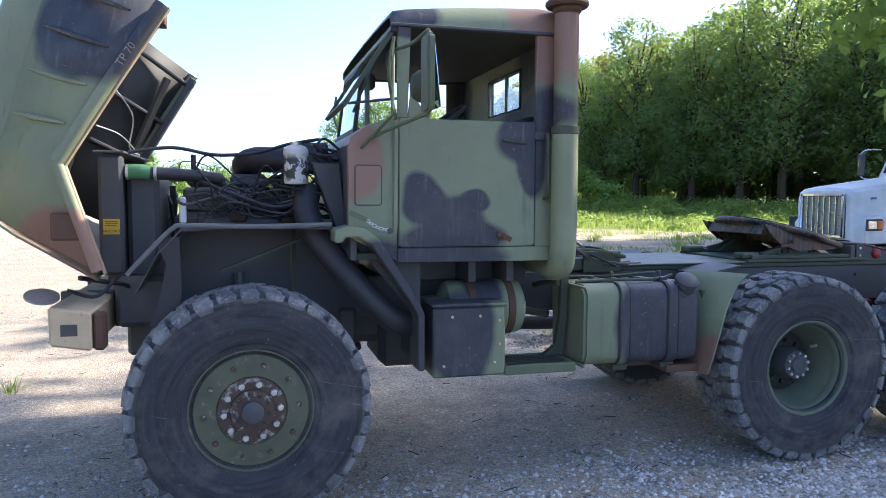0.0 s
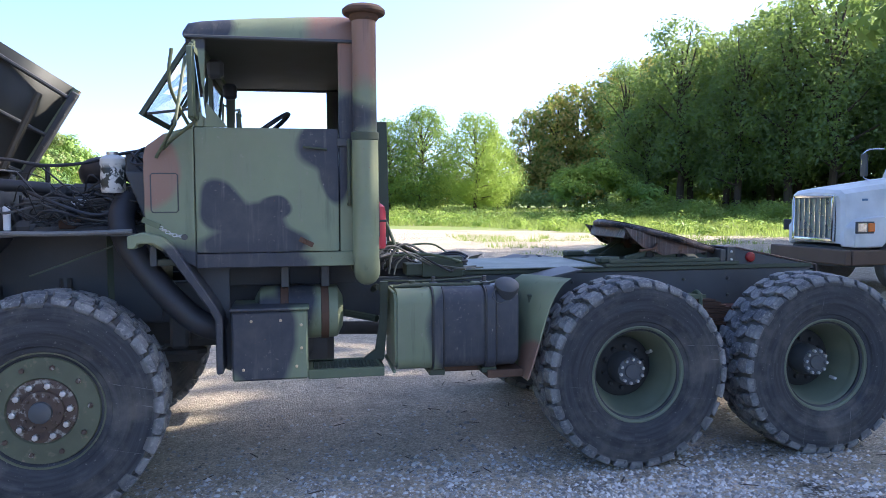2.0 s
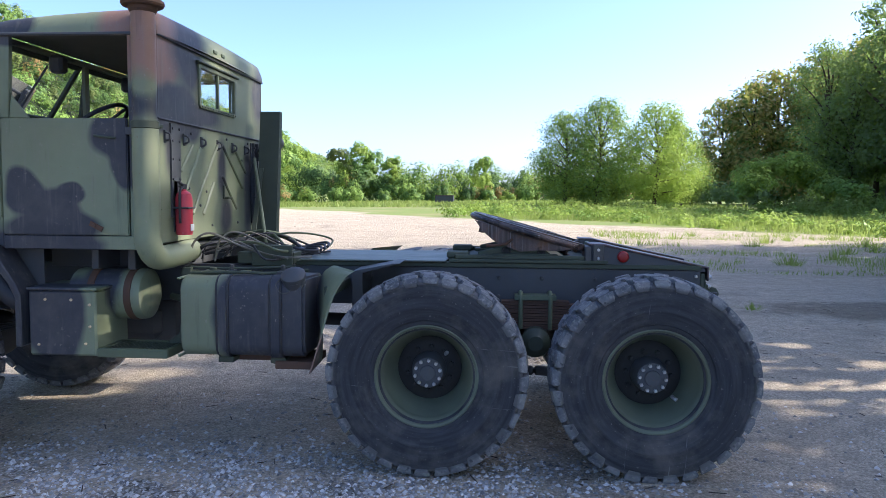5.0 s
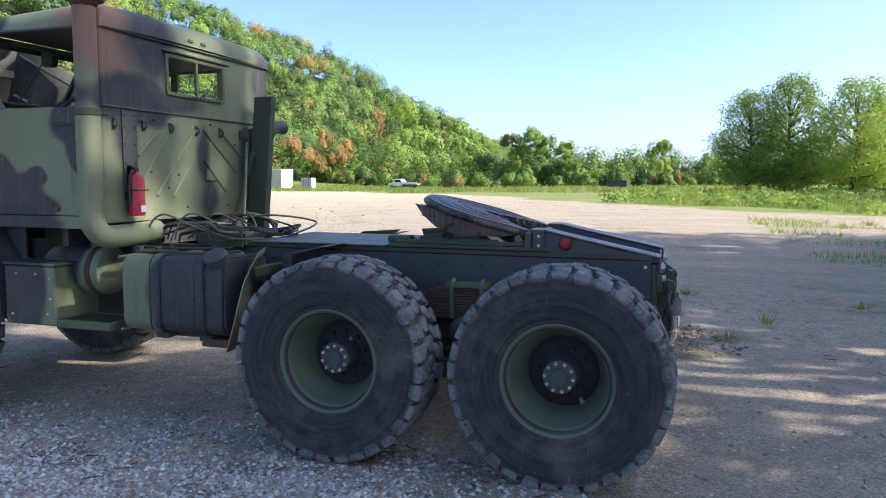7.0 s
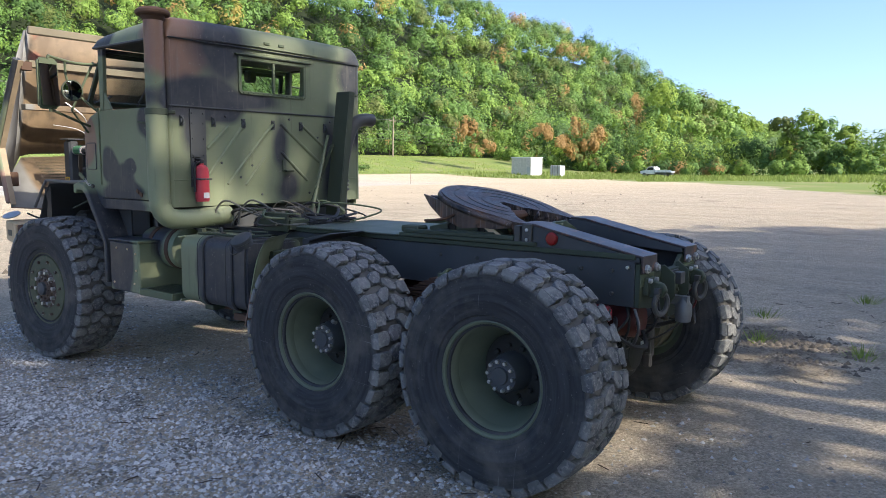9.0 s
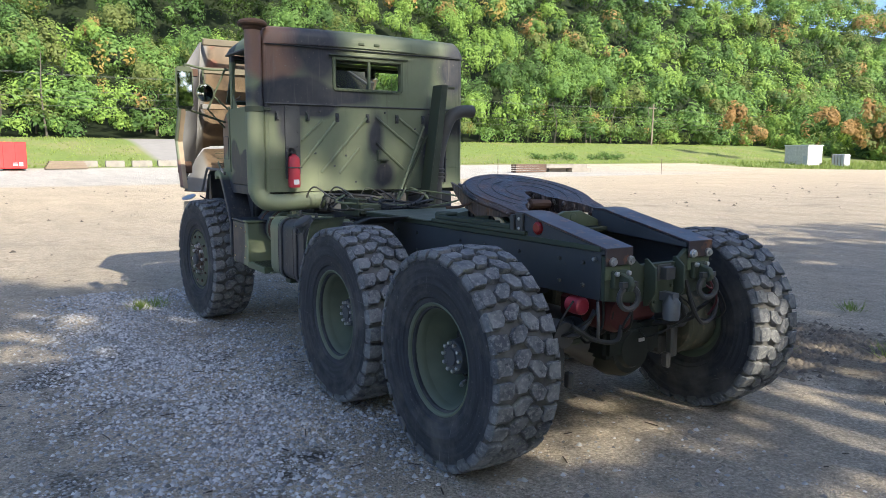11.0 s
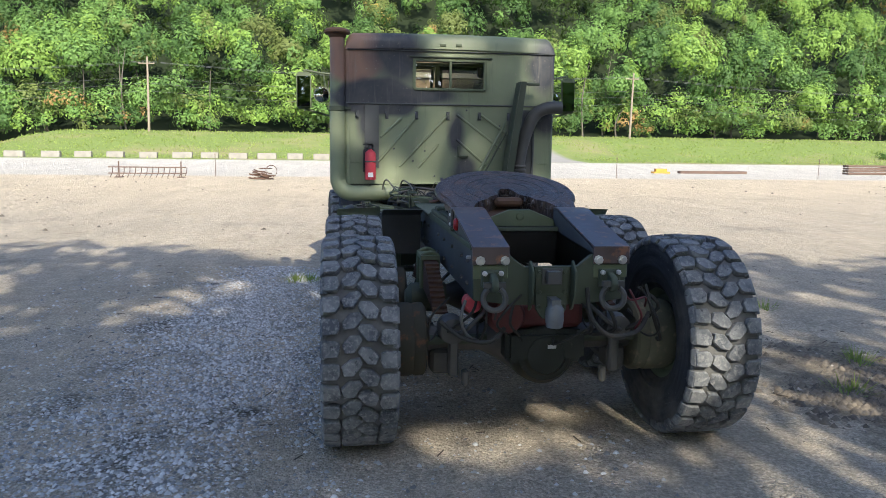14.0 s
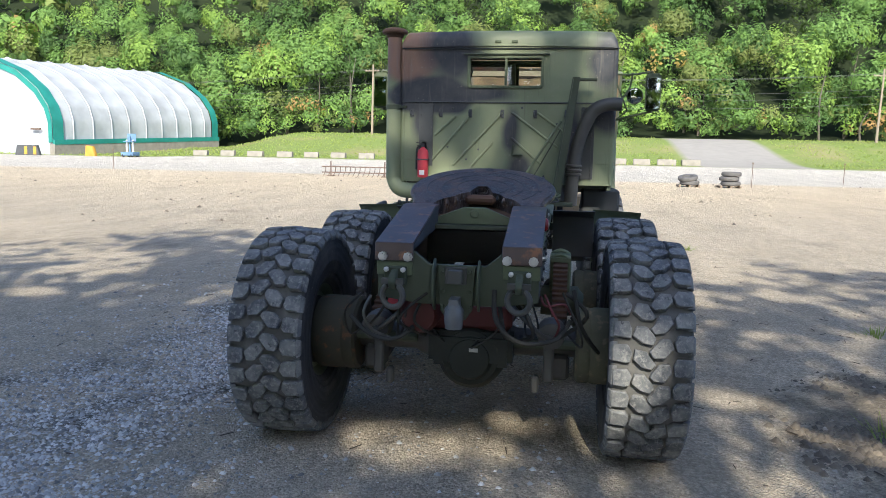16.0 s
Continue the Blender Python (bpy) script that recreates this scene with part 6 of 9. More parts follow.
def sheet(name, rows, parent, label="", thick=0.012, mats=(M_CAMO, M_HOOD_IN)):
    """A bent sheet through rows of points, with its inside in the second paint."""
    bm = bmesh.new()
    vs = [[bm.verts.new(p) for p in r] for r in rows]
    for u, v in zip(vs, vs[1:]):
        for k in range(len(u) - 1):
            bm.faces.new((u[k], u[k + 1], v[k + 1], v[k]))
    me = bpy.data.meshes.new(name)
    bm.to_mesh(me)
    bm.free()
    for m in mats:
        me.materials.append(m)
    me.shade_smooth()
    me.set_sharp_from_angle(angle=radians(30))
    ob = new(name, me)
    ob.parent = parent
    mod = ob.modifiers.new("thick", "SOLIDIFY")
    mod.thickness, mod.offset, mod.material_offset = thick, 1, 1
    return tagged(ob, label)


# the open hood: outer edge line, first crease and second crease, each as (x, z) from the rear corner down to the front
H0 = [(-4.66, 2.69), (-4.92, 2.285), (-5.168, 1.885), (-4.995, 1.335)]
H1 = [(-5.19, 3.05), (-5.35, 2.54), (-5.50, 2.03), (-5.63, 1.66)]
H2 = [(-5.38, 3.10), (-5.55, 2.62), (-5.70, 2.15), (-5.80, 1.80)]
for s in (-1, 1):
    rows = [[(x, s * 1.2, z) for x, z in H0], [(x, s * 0.88, z) for x, z in H1]]
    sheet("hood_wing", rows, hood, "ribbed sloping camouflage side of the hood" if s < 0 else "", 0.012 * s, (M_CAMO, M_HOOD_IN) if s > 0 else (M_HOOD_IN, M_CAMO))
    bm = bmesh.new()
    bm_tube(bm, [(x - 0.012, s * 1.195, z + 0.008) for x, z in H0[:3]], 0.034, 14, 4)
    bm_tube(bm, [(x - 0.012, s * 1.195, z + 0.008) for x, z in H0[2:]], 0.030, 12, 2, False)
    part("rolled_edge", bm, M_CAMO, hood)
    bm = bmesh.new()
    for p, q in zip(H0, H0[1:]):
        bm_bar(bm, (p[0] + 0.022, s * 1.172, p[1] - 0.01), (q[0] + 0.022, s * 1.172, q[1] - 0.01), 0.008, 0.05, (0, 1, 0))
    part("edge_flange", bm, painted("worn_tan_edge", (0.34, 0.26, 0.17), 0.65, (0.12, 0.08, 0.05), 0.7, 30, 6.0) if "worn_tan_edge" not in bpy.data.materials else bpy.data.materials["worn_tan_edge"], hood, "bare tan edge flange")
    if s < 0:
        for f in (0.12, 0.34, 0.57, 0.80):
            k = f * 2
            i = min(int(k), 1)
            t = k - i
            o = Vector((H0[i][0] + (H0[i + 1][0] - H0[i][0]) * t, -1.2, H0[i][1] + (H0[i + 1][1] - H0[i][1]) * t))
            n_ = Vector((H1[i][0] + (H1[i + 1][0] - H1[i][0]) * t, -0.88, H1[i][1] + (H1[i + 1][1] - H1[i][1]) * t))
            bm = bmesh.new()
            u = Vector((-0.006, -0.010, 0.006))
            bm_tube(bm, [o.lerp(n_, 0.20) + u, o.lerp(n_, 0.55) + u + Vector((-0.01, 0, -0.035)), o.lerp(n_, 0.92) + u + Vector((-0.02, 0, -0.07))], lambda q: 0.011 * math.sin(math.pi * min(0.95, max(0.05, q))) + 0.004, 8)
            part("pressed_rib", bm, M_CAMO, hood)
mid = [(x - 0.04, z + 0.03) for x, z in H2]
rows = [[(x, -0.88, z) for x, z in H1], [(x, -0.74, z) for x, z in H2], [(x, -0.62, z) for x, z in mid], [(x, 0.0, z) for x, z in [(x - 0.02, z + 0.015) for x, z in mid]],
        [(x, 0.62, z) for x, z in mid], [(x, 0.74, z) for x, z in H2], [(x, 0.88, z) for x, z in H1]]
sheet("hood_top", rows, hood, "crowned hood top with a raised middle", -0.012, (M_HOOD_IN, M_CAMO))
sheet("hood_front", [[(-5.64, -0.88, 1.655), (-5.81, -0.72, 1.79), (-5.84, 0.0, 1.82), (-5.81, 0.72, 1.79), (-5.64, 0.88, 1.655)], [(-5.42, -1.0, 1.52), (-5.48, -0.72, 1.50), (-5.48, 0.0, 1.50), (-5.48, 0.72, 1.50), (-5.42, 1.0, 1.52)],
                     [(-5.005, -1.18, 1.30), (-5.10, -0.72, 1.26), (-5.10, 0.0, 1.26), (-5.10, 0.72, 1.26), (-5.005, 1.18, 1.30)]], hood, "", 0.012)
M_DULL_TAN = painted("dull_tan_primer", (0.20, 0.17, 0.115), 0.65, (0.10, 0.07, 0.045), 0.6, 30, 3.0, 0.15)
boxes("rear_lip", [(-5.20, -5.15, -0.86, 0.86, 3.02, 3.10)], M_DULL_TAN, hood, "dull tan rear lip of the hood", 0.01)
boxes("brace", [(-5.32, -5.22, -0.84, 0.84, 2.70, 2.77)], M_DULL_TAN, hood, "tan cross brace")
boxes("brace", [(-5.46, -5.36, -0.84, 0.84, 2.28, 2.34)], M_HOOD_IN, hood)
bm = bmesh.new()
bm_tube(bm, [(-4.83, 0.75, 2.60), (-5.18, 0.6, 1.75)], 0.03, 8, 2, False)
part("brace", bm, M_HOOD_IN, hood)
for f in (0.12, 0.5, 0.88):
    a = Vector((H0[0][0] + (H0[2][0] - H0[0][0]) * f, 1.17, H0[0][1] + (H0[2][1] - H0[0][1]) * f))
    b = Vector((H1[0][0] + (H1[2][0] - H1[0][0]) * f, 0.90, H1[0][1] + (H1[2][1] - H1[0][1]) * f))
    bm = bmesh.new()
    bm_bar(bm, a + Vector((0.03, -0.03, 0)), b + Vector((0.05, -0.02, 0)), 0.05, 0.03)
    part("inner_rib", bm, M_RAIL, hood, bevel=0.008)
bm = bmesh.new()
bm_bar(bm, (H0[0][0] + 0.0, 1.13, H0[0][1] - 0.03), (H0[2][0] + 0.04, 1.13, H0[2][1] - 0.0), 0.05, 0.09, (0, 1, 0))
part("edge_rail", bm, M_RAIL, hood, "dark rail along the inside edge", 0.008)
for k in range(6):
    f = (k + 0.5) / 6
    bm = bmesh.new()
    bm_lathe(bm, [(0.016, 1.075), (0.016, 1.085), (0.016, 1.10)], "y", (H0[0][0] + (H0[2][0] - H0[0][0]) * f + 0.03, 0, H0[0][1] + (H0[2][1] - H0[0][1]) * f - 0.02), 8)
    part("edge_bolt", bm, M_GREASE, hood)
boxes("corner_plate", [(-4.74, -4.66, -1.16, -1.06, 2.60, 2.68)], M_RUST, hood)
bm = bmesh.new()
bm_tube(bm, [(-5.0, -0.6, 2.35), (-4.92, -0.45, 2.2), (-4.95, -0.4, 2.02), (-4.90, -0.35, 1.97)], 0.005, 6)
bm_tube(bm, [(-5.08, -0.7, 2.12), (-4.98, -0.5, 2.08), (-4.90, -0.36, 1.97)], 0.004, 6)
part("restraint_cable", bm, M_CHROME, hood, "thin steel cable")
boxes("hinge_bracket", [(-5.22, -5.08, -1.20, -1.06, 1.50, 1.64)], M_RUST, hood, bevel=0.01)
for k in range(8):
    f = (k + 1) / 9
    bm = bmesh.new()
    bm_bar(bm, (-5.825 + 0.33 * f, -0.6, 1.785 - 0.29 * f), (-5.825 + 0.33 * f, 0.6, 1.785 - 0.29 * f), 0.02, 0.03)
    part("grille_bar", bm, M_OLIVE_DARK, hood)


# radiator, shroud, fan
rad = new("radiator")
rad.parent = truck
boxes("core", [(-5.08, -4.98, -0.46, 0.46, 1.20, 1.92)], M_RAIL, rad)
boxes("side_tank", [(-5.10, -4.965, -0.60, -0.50, 1.26, 1.965), (-5.10, -4.965, 0.50, 0.60, 1.26, 1.965)], M_RAIL, rad, bevel=0.02)
boxes("top_frame", [(-5.12, -4.95, -0.62, 0.62, 1.97, 1.985)], M_RAIL, rad)
boxes("shroud", [(-4.965, -4.78, -0.46, 0.46, 1.22, 1.90)], M_RAIL, rad, bevel=0.03)
boxes("caution_plate", [(-5.075, -4.985, -0.6045, -0.6015, 1.50, 1.59)], painted("yellow_plate", (0.62, 0.38, 0.03), 0.5, (0.4, 0.3, 0.1), 0.2), rad, "yellow caution plate", 0)


def lettering(text, size, m, parent, material, name="lettering"):
    """Flat writing as a mesh."""
    cu = bpy.data.curves.new(name, "FONT")
    cu.body, cu.size, cu.align_x, cu.align_y, cu.extrude = text, size, "CENTER", "CENTER", 0.0008
    tmp = bpy.data.objects.new(name, cu)
    me = bpy.data.meshes.new_from_object(tmp)
    bpy.data.objects.remove(tmp)
    me.transform(m)
    me.materials.append(material)
    ob = new(name, me)
    ob.parent = parent
    return ob


lettering("TP 70", 0.055, Matrix.Translation((-4.842, -1.236, 2.43)) @ Matrix.Rotation(radians(-57), 4, "Y") @ pose(0, 0, 0, 90, 0, 0), hood, M_CONCRETE, "stencil")
lettering("CAUTION", 0.020, pose(-5.03, -0.606, 1.520, 90, 180, 0), rad, M_RAIL)
boxes("plate_lines", [(-5.065, -4.995, -0.6062, -0.6048, 1.572, 1.577), (-5.065, -4.995, -0.6062, -0.6048, 1.560, 1.565), (-5.065, -5.0, -0.6062, -0.6048, 1.548, 1.553)], M_RAIL, rad, "", 0)
bm = bmesh.new()
bm_lathe(bm, [(0.04, -4.77), (0.10, -4.76), (0.10, -4.72), (0.05, -4.70)], "x", (0, 0, 1.5), 16)
fan = part("fan", bm, M_RAIL, truck)
for k in range(8):
    a = radians(45 * k)
    bm = bmesh.new()
    bm_bar(bm, (-4.74, 0.08 * math.cos(a), 1.5 + 0.08 * math.sin(a)), (-4.74, 0.29 * math.cos(a), 1.5 + 0.29 * math.sin(a)), 0.09, 0.01, (1, 0.5, 0))
    part("blade", bm, M_RAIL, fan)
bm = bmesh.new()
bm_tube(bm, [(-4.96, -0.54, 1.865), (-4.82, -0.54, 1.86), (-4.62, -0.50, 1.85), (-4.42, -0.42, 1.83)], 0.038, 14)
part("top_hose", bm, M_BLACK, rad, "black coolant hose")
bm = bmesh.new()
bm_tube(bm, [(-4.94, -0.54, 1.865), (-4.88, -0.545, 1.868), (-4.82, -0.54, 1.862)], 0.045, 12)
part("hose_wrap", bm, painted("green_rag", (0.09, 0.22, 0.11), 0.8), rad, "green wrapped hose joint")
for x in (-4.945, -4.79):
    bm = bmesh.new()
    bm_lathe(bm, [(0.046, x - 0.008), (0.047, x), (0.046, x + 0.008)], "x", (0, -0.54, 1.863), 14)
    part("hose_clamp", bm, M_CHROME, rad)

# engine
eng = new("engine")
eng.parent = truck
boxes("block", [(-4.72, -3.78, -0.27, 0.27, 1.02, 1.62)], M_GREASE, eng, bevel=0.04)
boxes("head", [(-4.66, -3.84, -0.24, 0.2, 1.62, 1.78)], M_GREASE, eng, bevel=0.02)
for k in range(3):
    boxes("valve_cover", [(-4.64 + 0.27 * k, -4.40 + 0.27 * k, -0.17, 0.12, 1.78, 1.87)], M_RAIL, eng, bevel=0.025)
boxes("injection_pump", [(-4.55, -4.05, -0.44, -0.28, 1.36, 1.58)], M_GREASE, eng, bevel=0.03)
boxes("oil_pan", [(-4.6, -3.9, -0.22, 0.22, 0.82, 1.02)], M_GREASE, eng, bevel=0.05)
bm = bmesh.new()
bm_tube(bm, [(-4.22, 0.22, 1.82), (-4.28, 0.08, 1.92), (-4.22, -0.10, 1.965), (-4.05, -0.18, 1.965), (-3.80, -0.2, 1.96)], 0.085, 18)
part("air_duct", bm, M_BLACK, eng, "fat black intake duct")
boxes("heater_box", [(-3.98, -3.74, -0.30, 0.0, 1.88, 2.08)], M_RAIL, eng, bevel=0.015)
boxes("tag", [(-4.33, -4.23, -0.285, -0.281, 1.72, 1.76)], M_WHITE, eng, "white label", 0)
rng = random.Random(21)
for k in range(46):
    bm = bmesh.new()
    x = rng.uniform(-4.7, -3.9)
    y = rng.uniform(-0.62, -0.28)
    z = rng.uniform(1.60, 1.88)
    run = [(x, y, z), (x + rng.uniform(-0.15, 0.2), y + rng.uniform(-0.12, 0.06), z + rng.uniform(-0.15, 0.12)), (x + rng.uniform(0.1, 0.4), y + rng.uniform(-0.1, 0.15), z + rng.uniform(-0.2, 0.1)),
           (x + rng.uniform(0.2, 0.55), max(-0.62, y + rng.uniform(-0.05, 0.2)), z + rng.uniform(-0.25, 0.1))]
    bm_tube(bm, [(a, b, max(c, 1.60)) for a, b, c in run], rng.choice((0.003, 0.004, 0.006, 0.009)), 7, 7)
    part("hose", bm, rng.choice((M_BLACK, M_GRIME_SHADE, M_GRIME_SHADE, M_GREASE)), eng)
for k in range(12):
    x, z = rng.uniform(-4.6, -3.95), rng.uniform(1.25, 1.7)
    boxes("bracket", [(x, x + rng.uniform(0.04, 0.12), -rng.uniform(0.33, 0.44), -0.27, z, z + rng.uniform(0.04, 0.12))], rng.choice((M_GREASE, M_RAIL, M_RUST)), eng, bevel=0.01)
boxes("filter", [(-4.66, -4.62, -0.56, -0.52, 1.56, 1.72)], M_WHITE, eng, bevel=0.01)
bm = bmesh.new()
bm_tube(bm, [(-4.95, -0.45, 1.985), (-4.7, -0.42, 2.02), (-4.45, -0.42, 1.98), (-4.2, -0.4, 2.0), (-4.0, -0.35, 2.06), (-3.8, -0.3, 2.1)], 0.011, 8)
bm_tube(bm, [(-4.6, -0.45, 1.84), (-4.35, -0.6, 1.74), (-4.1, -0.62, 1.66), (-3.9, -0.6, 1.72), (-3.8, -0.45, 1.8)], 0.012, 8)
bm_tube(bm, [(-4.62, 0.2, 1.8), (-4.62, 0.2, 2.01)], 0.018, 8, 2, False)
bm_tube(bm, [(-4.30, 0.0, 1.8), (-4.28, -0.05, 1.95), (-4.2, -0.1, 2.02), (-4.0, -0.15, 2.04)], 0.013, 8)
part("wiring_loom", bm, M_BLACK, eng)
for k in range(14):
    bm = bmesh.new()
    y = rng.uniform(-0.62, 0.1)
    bm_tube(bm, [(-3.70, y, rng.uniform(1.92, 2.06)), (-3.80, y + rng.uniform(-0.1, 0.1), rng.uniform(1.95, 2.1)), (-3.86, y + rng.uniform(-0.2, 0.2), rng.uniform(1.9, 2.06)),
                 (-3.74, y + rng.uniform(-0.2, 0.2), rng.uniform(1.86, 2.0))], 0.009, 6, 5)
    part("wire_bundle", bm, M_BLACK, eng)

# overflow bottle: a white jar with peeling black paint
def bottle_mat():
    n = Nodes("peeling_white_jar")
    x, y, z = n.split()
    peel = n.math("MULTIPLY", n.ramp(n.noise(14, 3), 0.46, 0.50), n.math("MULTIPLY", n.ramp(z, 1.985, 1.95), n.ramp(z, 1.80, 1.84)))
    return n.done(n.mix(peel, (0.60, 0.59, 0.54), (0.03, 0.035, 0.03)), 0.45)


jar = new("overflow_bottle")
jar.parent = truck
bm = bmesh.new()
bm_lathe(bm, [(0.0, 1.795), (0.068, 1.80), (0.074, 1.82), (0.074, 1.945), (0.070, 1.96), (0.076, 1.975), (0.074, 2.01), (0.055, 2.03), (0.03, 2.035)], "z", (-3.975, -0.66, 0), 24)
part("jar", bm, bottle_mat(), jar, "white bottle with peeling black paint")
bm = bmesh.new()
bm_lathe(bm, [(0.035, 2.03), (0.035, 2.055), (0.0, 2.058)], "z", (-3.975, -0.66, 0), 14)
part("bottle_cap", bm, M_CHROME, jar)
# firewall bracket and the fat duct down to the filter can
bm = bmesh.new()
bm_prism(bm, [(-3.89, 1.93), (-3.72, 1.93), (-3.68, 1.52), (-3.74, 1.52)], "y", -0.74, -0.60)
part("firewall_bracket", bm, M_RAIL, truck, bevel=0.008)
bm = bmesh.new()
bm_tube(bm, [(-3.90, -0.62, 1.76), (-3.92, -0.72, 1.64), (-3.86, -0.82, 1.48), (-3.66, -0.92, 1.22), (-3.46, -0.95, 1.02), (-3.30, -0.92, 0.95)], 0.078, 18)
part("intake_duct", bm, M_BLACK, truck, "fat ribbed black air duct")

# inner wings: sheet over the wheel with a bent rod along its edge
for s in (-1, 1):
    wing = new("inner_wing")
    wing.parent = truck
    bm = bmesh.new()
    pts = [(-4.86, 1.20), (-4.74, 1.42), (-4.62, 1.545), (-4.4, 1.555), (-3.80, 1.55)]
    bm_prism(bm, pts + [(a, b - 0.012) for a, b in pts[::-1]], "y", s * 0.98, s * 0.46)
    part("top_sheet", bm, M_RAIL, wing)
    bm = bmesh.new()
    bm_tube(bm, [(-4.90, s * 1.0, 1.30), (-4.78, s * 1.0, 1.43), (-4.66, s * 1.0, 1.55), (-4.58, s * 1.0, 1.565), (-4.2, s * 1.0, 1.558), (-3.80, s * 1.0, 1.568)], 0.014, 8)
    part("edge_rod", bm, painted("scuffed_steel", (0.16, 0.16, 0.155), 0.55, (0.3, 0.3, 0.3), 0.5) if "scuffed_steel" not in bpy.data.materials else bpy.data.materials["scuffed_steel"], wing, "scuffed bent edge rod")
    bm = bmesh.new()
    bm_prism(bm, [(-4.86, 1.25), (-4.60, 1.54), (-3.74, 1.54), (-3.74, 0.95), (-4.86, 0.95)], "y", s * 0.47, s * 0.455)
    part("inner_sheet", bm, M_RAIL, wing)
    bm = bmesh.new()
    bm_bar(bm, (-4.42, s * 0.85, 1.30), (-3.80, s * 0.72, 1.53), 0.03, 0.01)
    bm_bar(bm, (-4.0, s * 0.7, 1.1), (-4.0, s * 0.7, 1.54), 0.04, 0.01)
    part("stay", bm, M_OLIVE_DARK, wing)
    bm = bmesh.new()
    flap = [(-4.76, 1.50), (-4.70, 1.35), (-4.74, 1.15), (-4.80, 1.0), (-4.66, 0.98), (-4.62, 1.2), (-4.63, 1.5)]
    bm_prism(bm, flap, "y", s * 0.97, s * 0.96)
    part("rubber_flap", bm, M_BLACK, wing)

# front axle, springs, bumper
fax = new("front_axle")
fax.parent = truck
bm = bmesh.new()
bm_lathe(bm, [(0.07, -0.8), (0.08, -0.3), (0.17, -0.12), (0.19, 0.0), (0.15, 0.15), (0.08, 0.25), (0.07, 0.8)], "y", (-4.26, 0, 0.58), 18)
part("housing", bm, M_GREASE, fax)
for s in (-1, 1):
    bm = bmesh.new()
    bm_lathe(bm, [(0.19, s * 0.66), (0.21, s * 0.68), (0.21, s * 0.88), (0.15, s * 0.92)], "y", (-4.26, 0, 0.58), 28)
    part("brake_drum", bm, M_GREASE, fax)
    for k in range(5):
        bm = bmesh.new()
        ln = 0.62 - 0.09 * k
        pts = [(-4.26 - ln + 2 * ln * i / 8, 0.70 - 0.016 * k + 0.10 * ((-ln + 2 * ln * i / 8) / 0.62) ** 2) for i in range(9)]
        bm_prism(bm, pts + [(a, b - 0.012) for a, b in pts[::-1]], "y", s * 0.40 - 0.04, s * 0.40 + 0.04)
        part("spring_leaf", bm, M_GREASE, fax)
    bm = bmesh.new()
    bm_tube(bm, [(-4.30, s * 0.55, 0.75), (-4.32, s * 0.5, 1.25)], 0.035, 10, 2, False)
    part("shock_absorber", bm, M_GREASE, fax)
    boxes("spring_hanger", [(-4.98, -4.82, s * 0.40 - 0.06, s * 0.40 + 0.06, 0.75, 1.0), (-3.7, -3.58, s * 0.40 - 0.06, s * 0.40 + 0.06, 0.75, 1.0)], M_GREASE, fax, bevel=0.02)
bump = new("front_bumper")
bump.parent = truck
bm = bmesh.new()
bm_prism(bm, [(-5.255, 0.955), (-5.055, 0.92), (-5.055, 1.125), (-5.26, 1.158)], "y", -1.14, 1.14)
part("beam", bm, M_TAN, bump, "tan painted steel bumper", 0.012)
boxes("smudge_bar", [(-5.20, -5.12, -1.1435, -1.141, 1.005, 1.065)], M_GREASE, bump, "dark painted-over bar", 0.02)
bm = bmesh.new()
bm_lathe(bm, [(0.0, -0.02), (0.06, -0.005), (0.085, 0.0), (0.085, 0.008), (0.0, 0.02)], "z", (0, 0, 0), 20)
bmesh.ops.transform(bm, matrix=pose(-5.30, -1.06, 1.20, 20, 10, 0), verts=bm.verts)
part("lamp_dish", bm, M_CHROME, bump, "loose bright lamp reflector")
boxes("bracket", [(-5.053, -4.99, -1.12, -1.04, 0.92, 1.12)], M_RUST, bump, bevel=0.015)
boxes("frame_horn", [(-5.35, -5.05, -0.43, -0.36, 0.95, 1.15), (-5.35, -5.05, 0.36, 0.43, 0.95, 1.15)], M_RAIL, bump)
boxes("steering_box", [(-5.02, -4.70, -0.62, -0.46, 0.95, 1.25)], M_GREASE, truck, bevel=0.03)
bm = bmesh.new()
bm_tube(bm, [(-5.15, -0.9, 1.28), (-5.05, -0.75, 1.24), (-4.95, -0.62, 1.2), (-4.9, -0.55, 1.1)], 0.014, 8)
bm_tube(bm, [(-5.2, -0.95, 1.22), (-5.08, -0.85, 1.17), (-5.0, -0.7, 1.25)], 0.01, 8)
part("lamp_wire", bm, M_BLACK, truck)


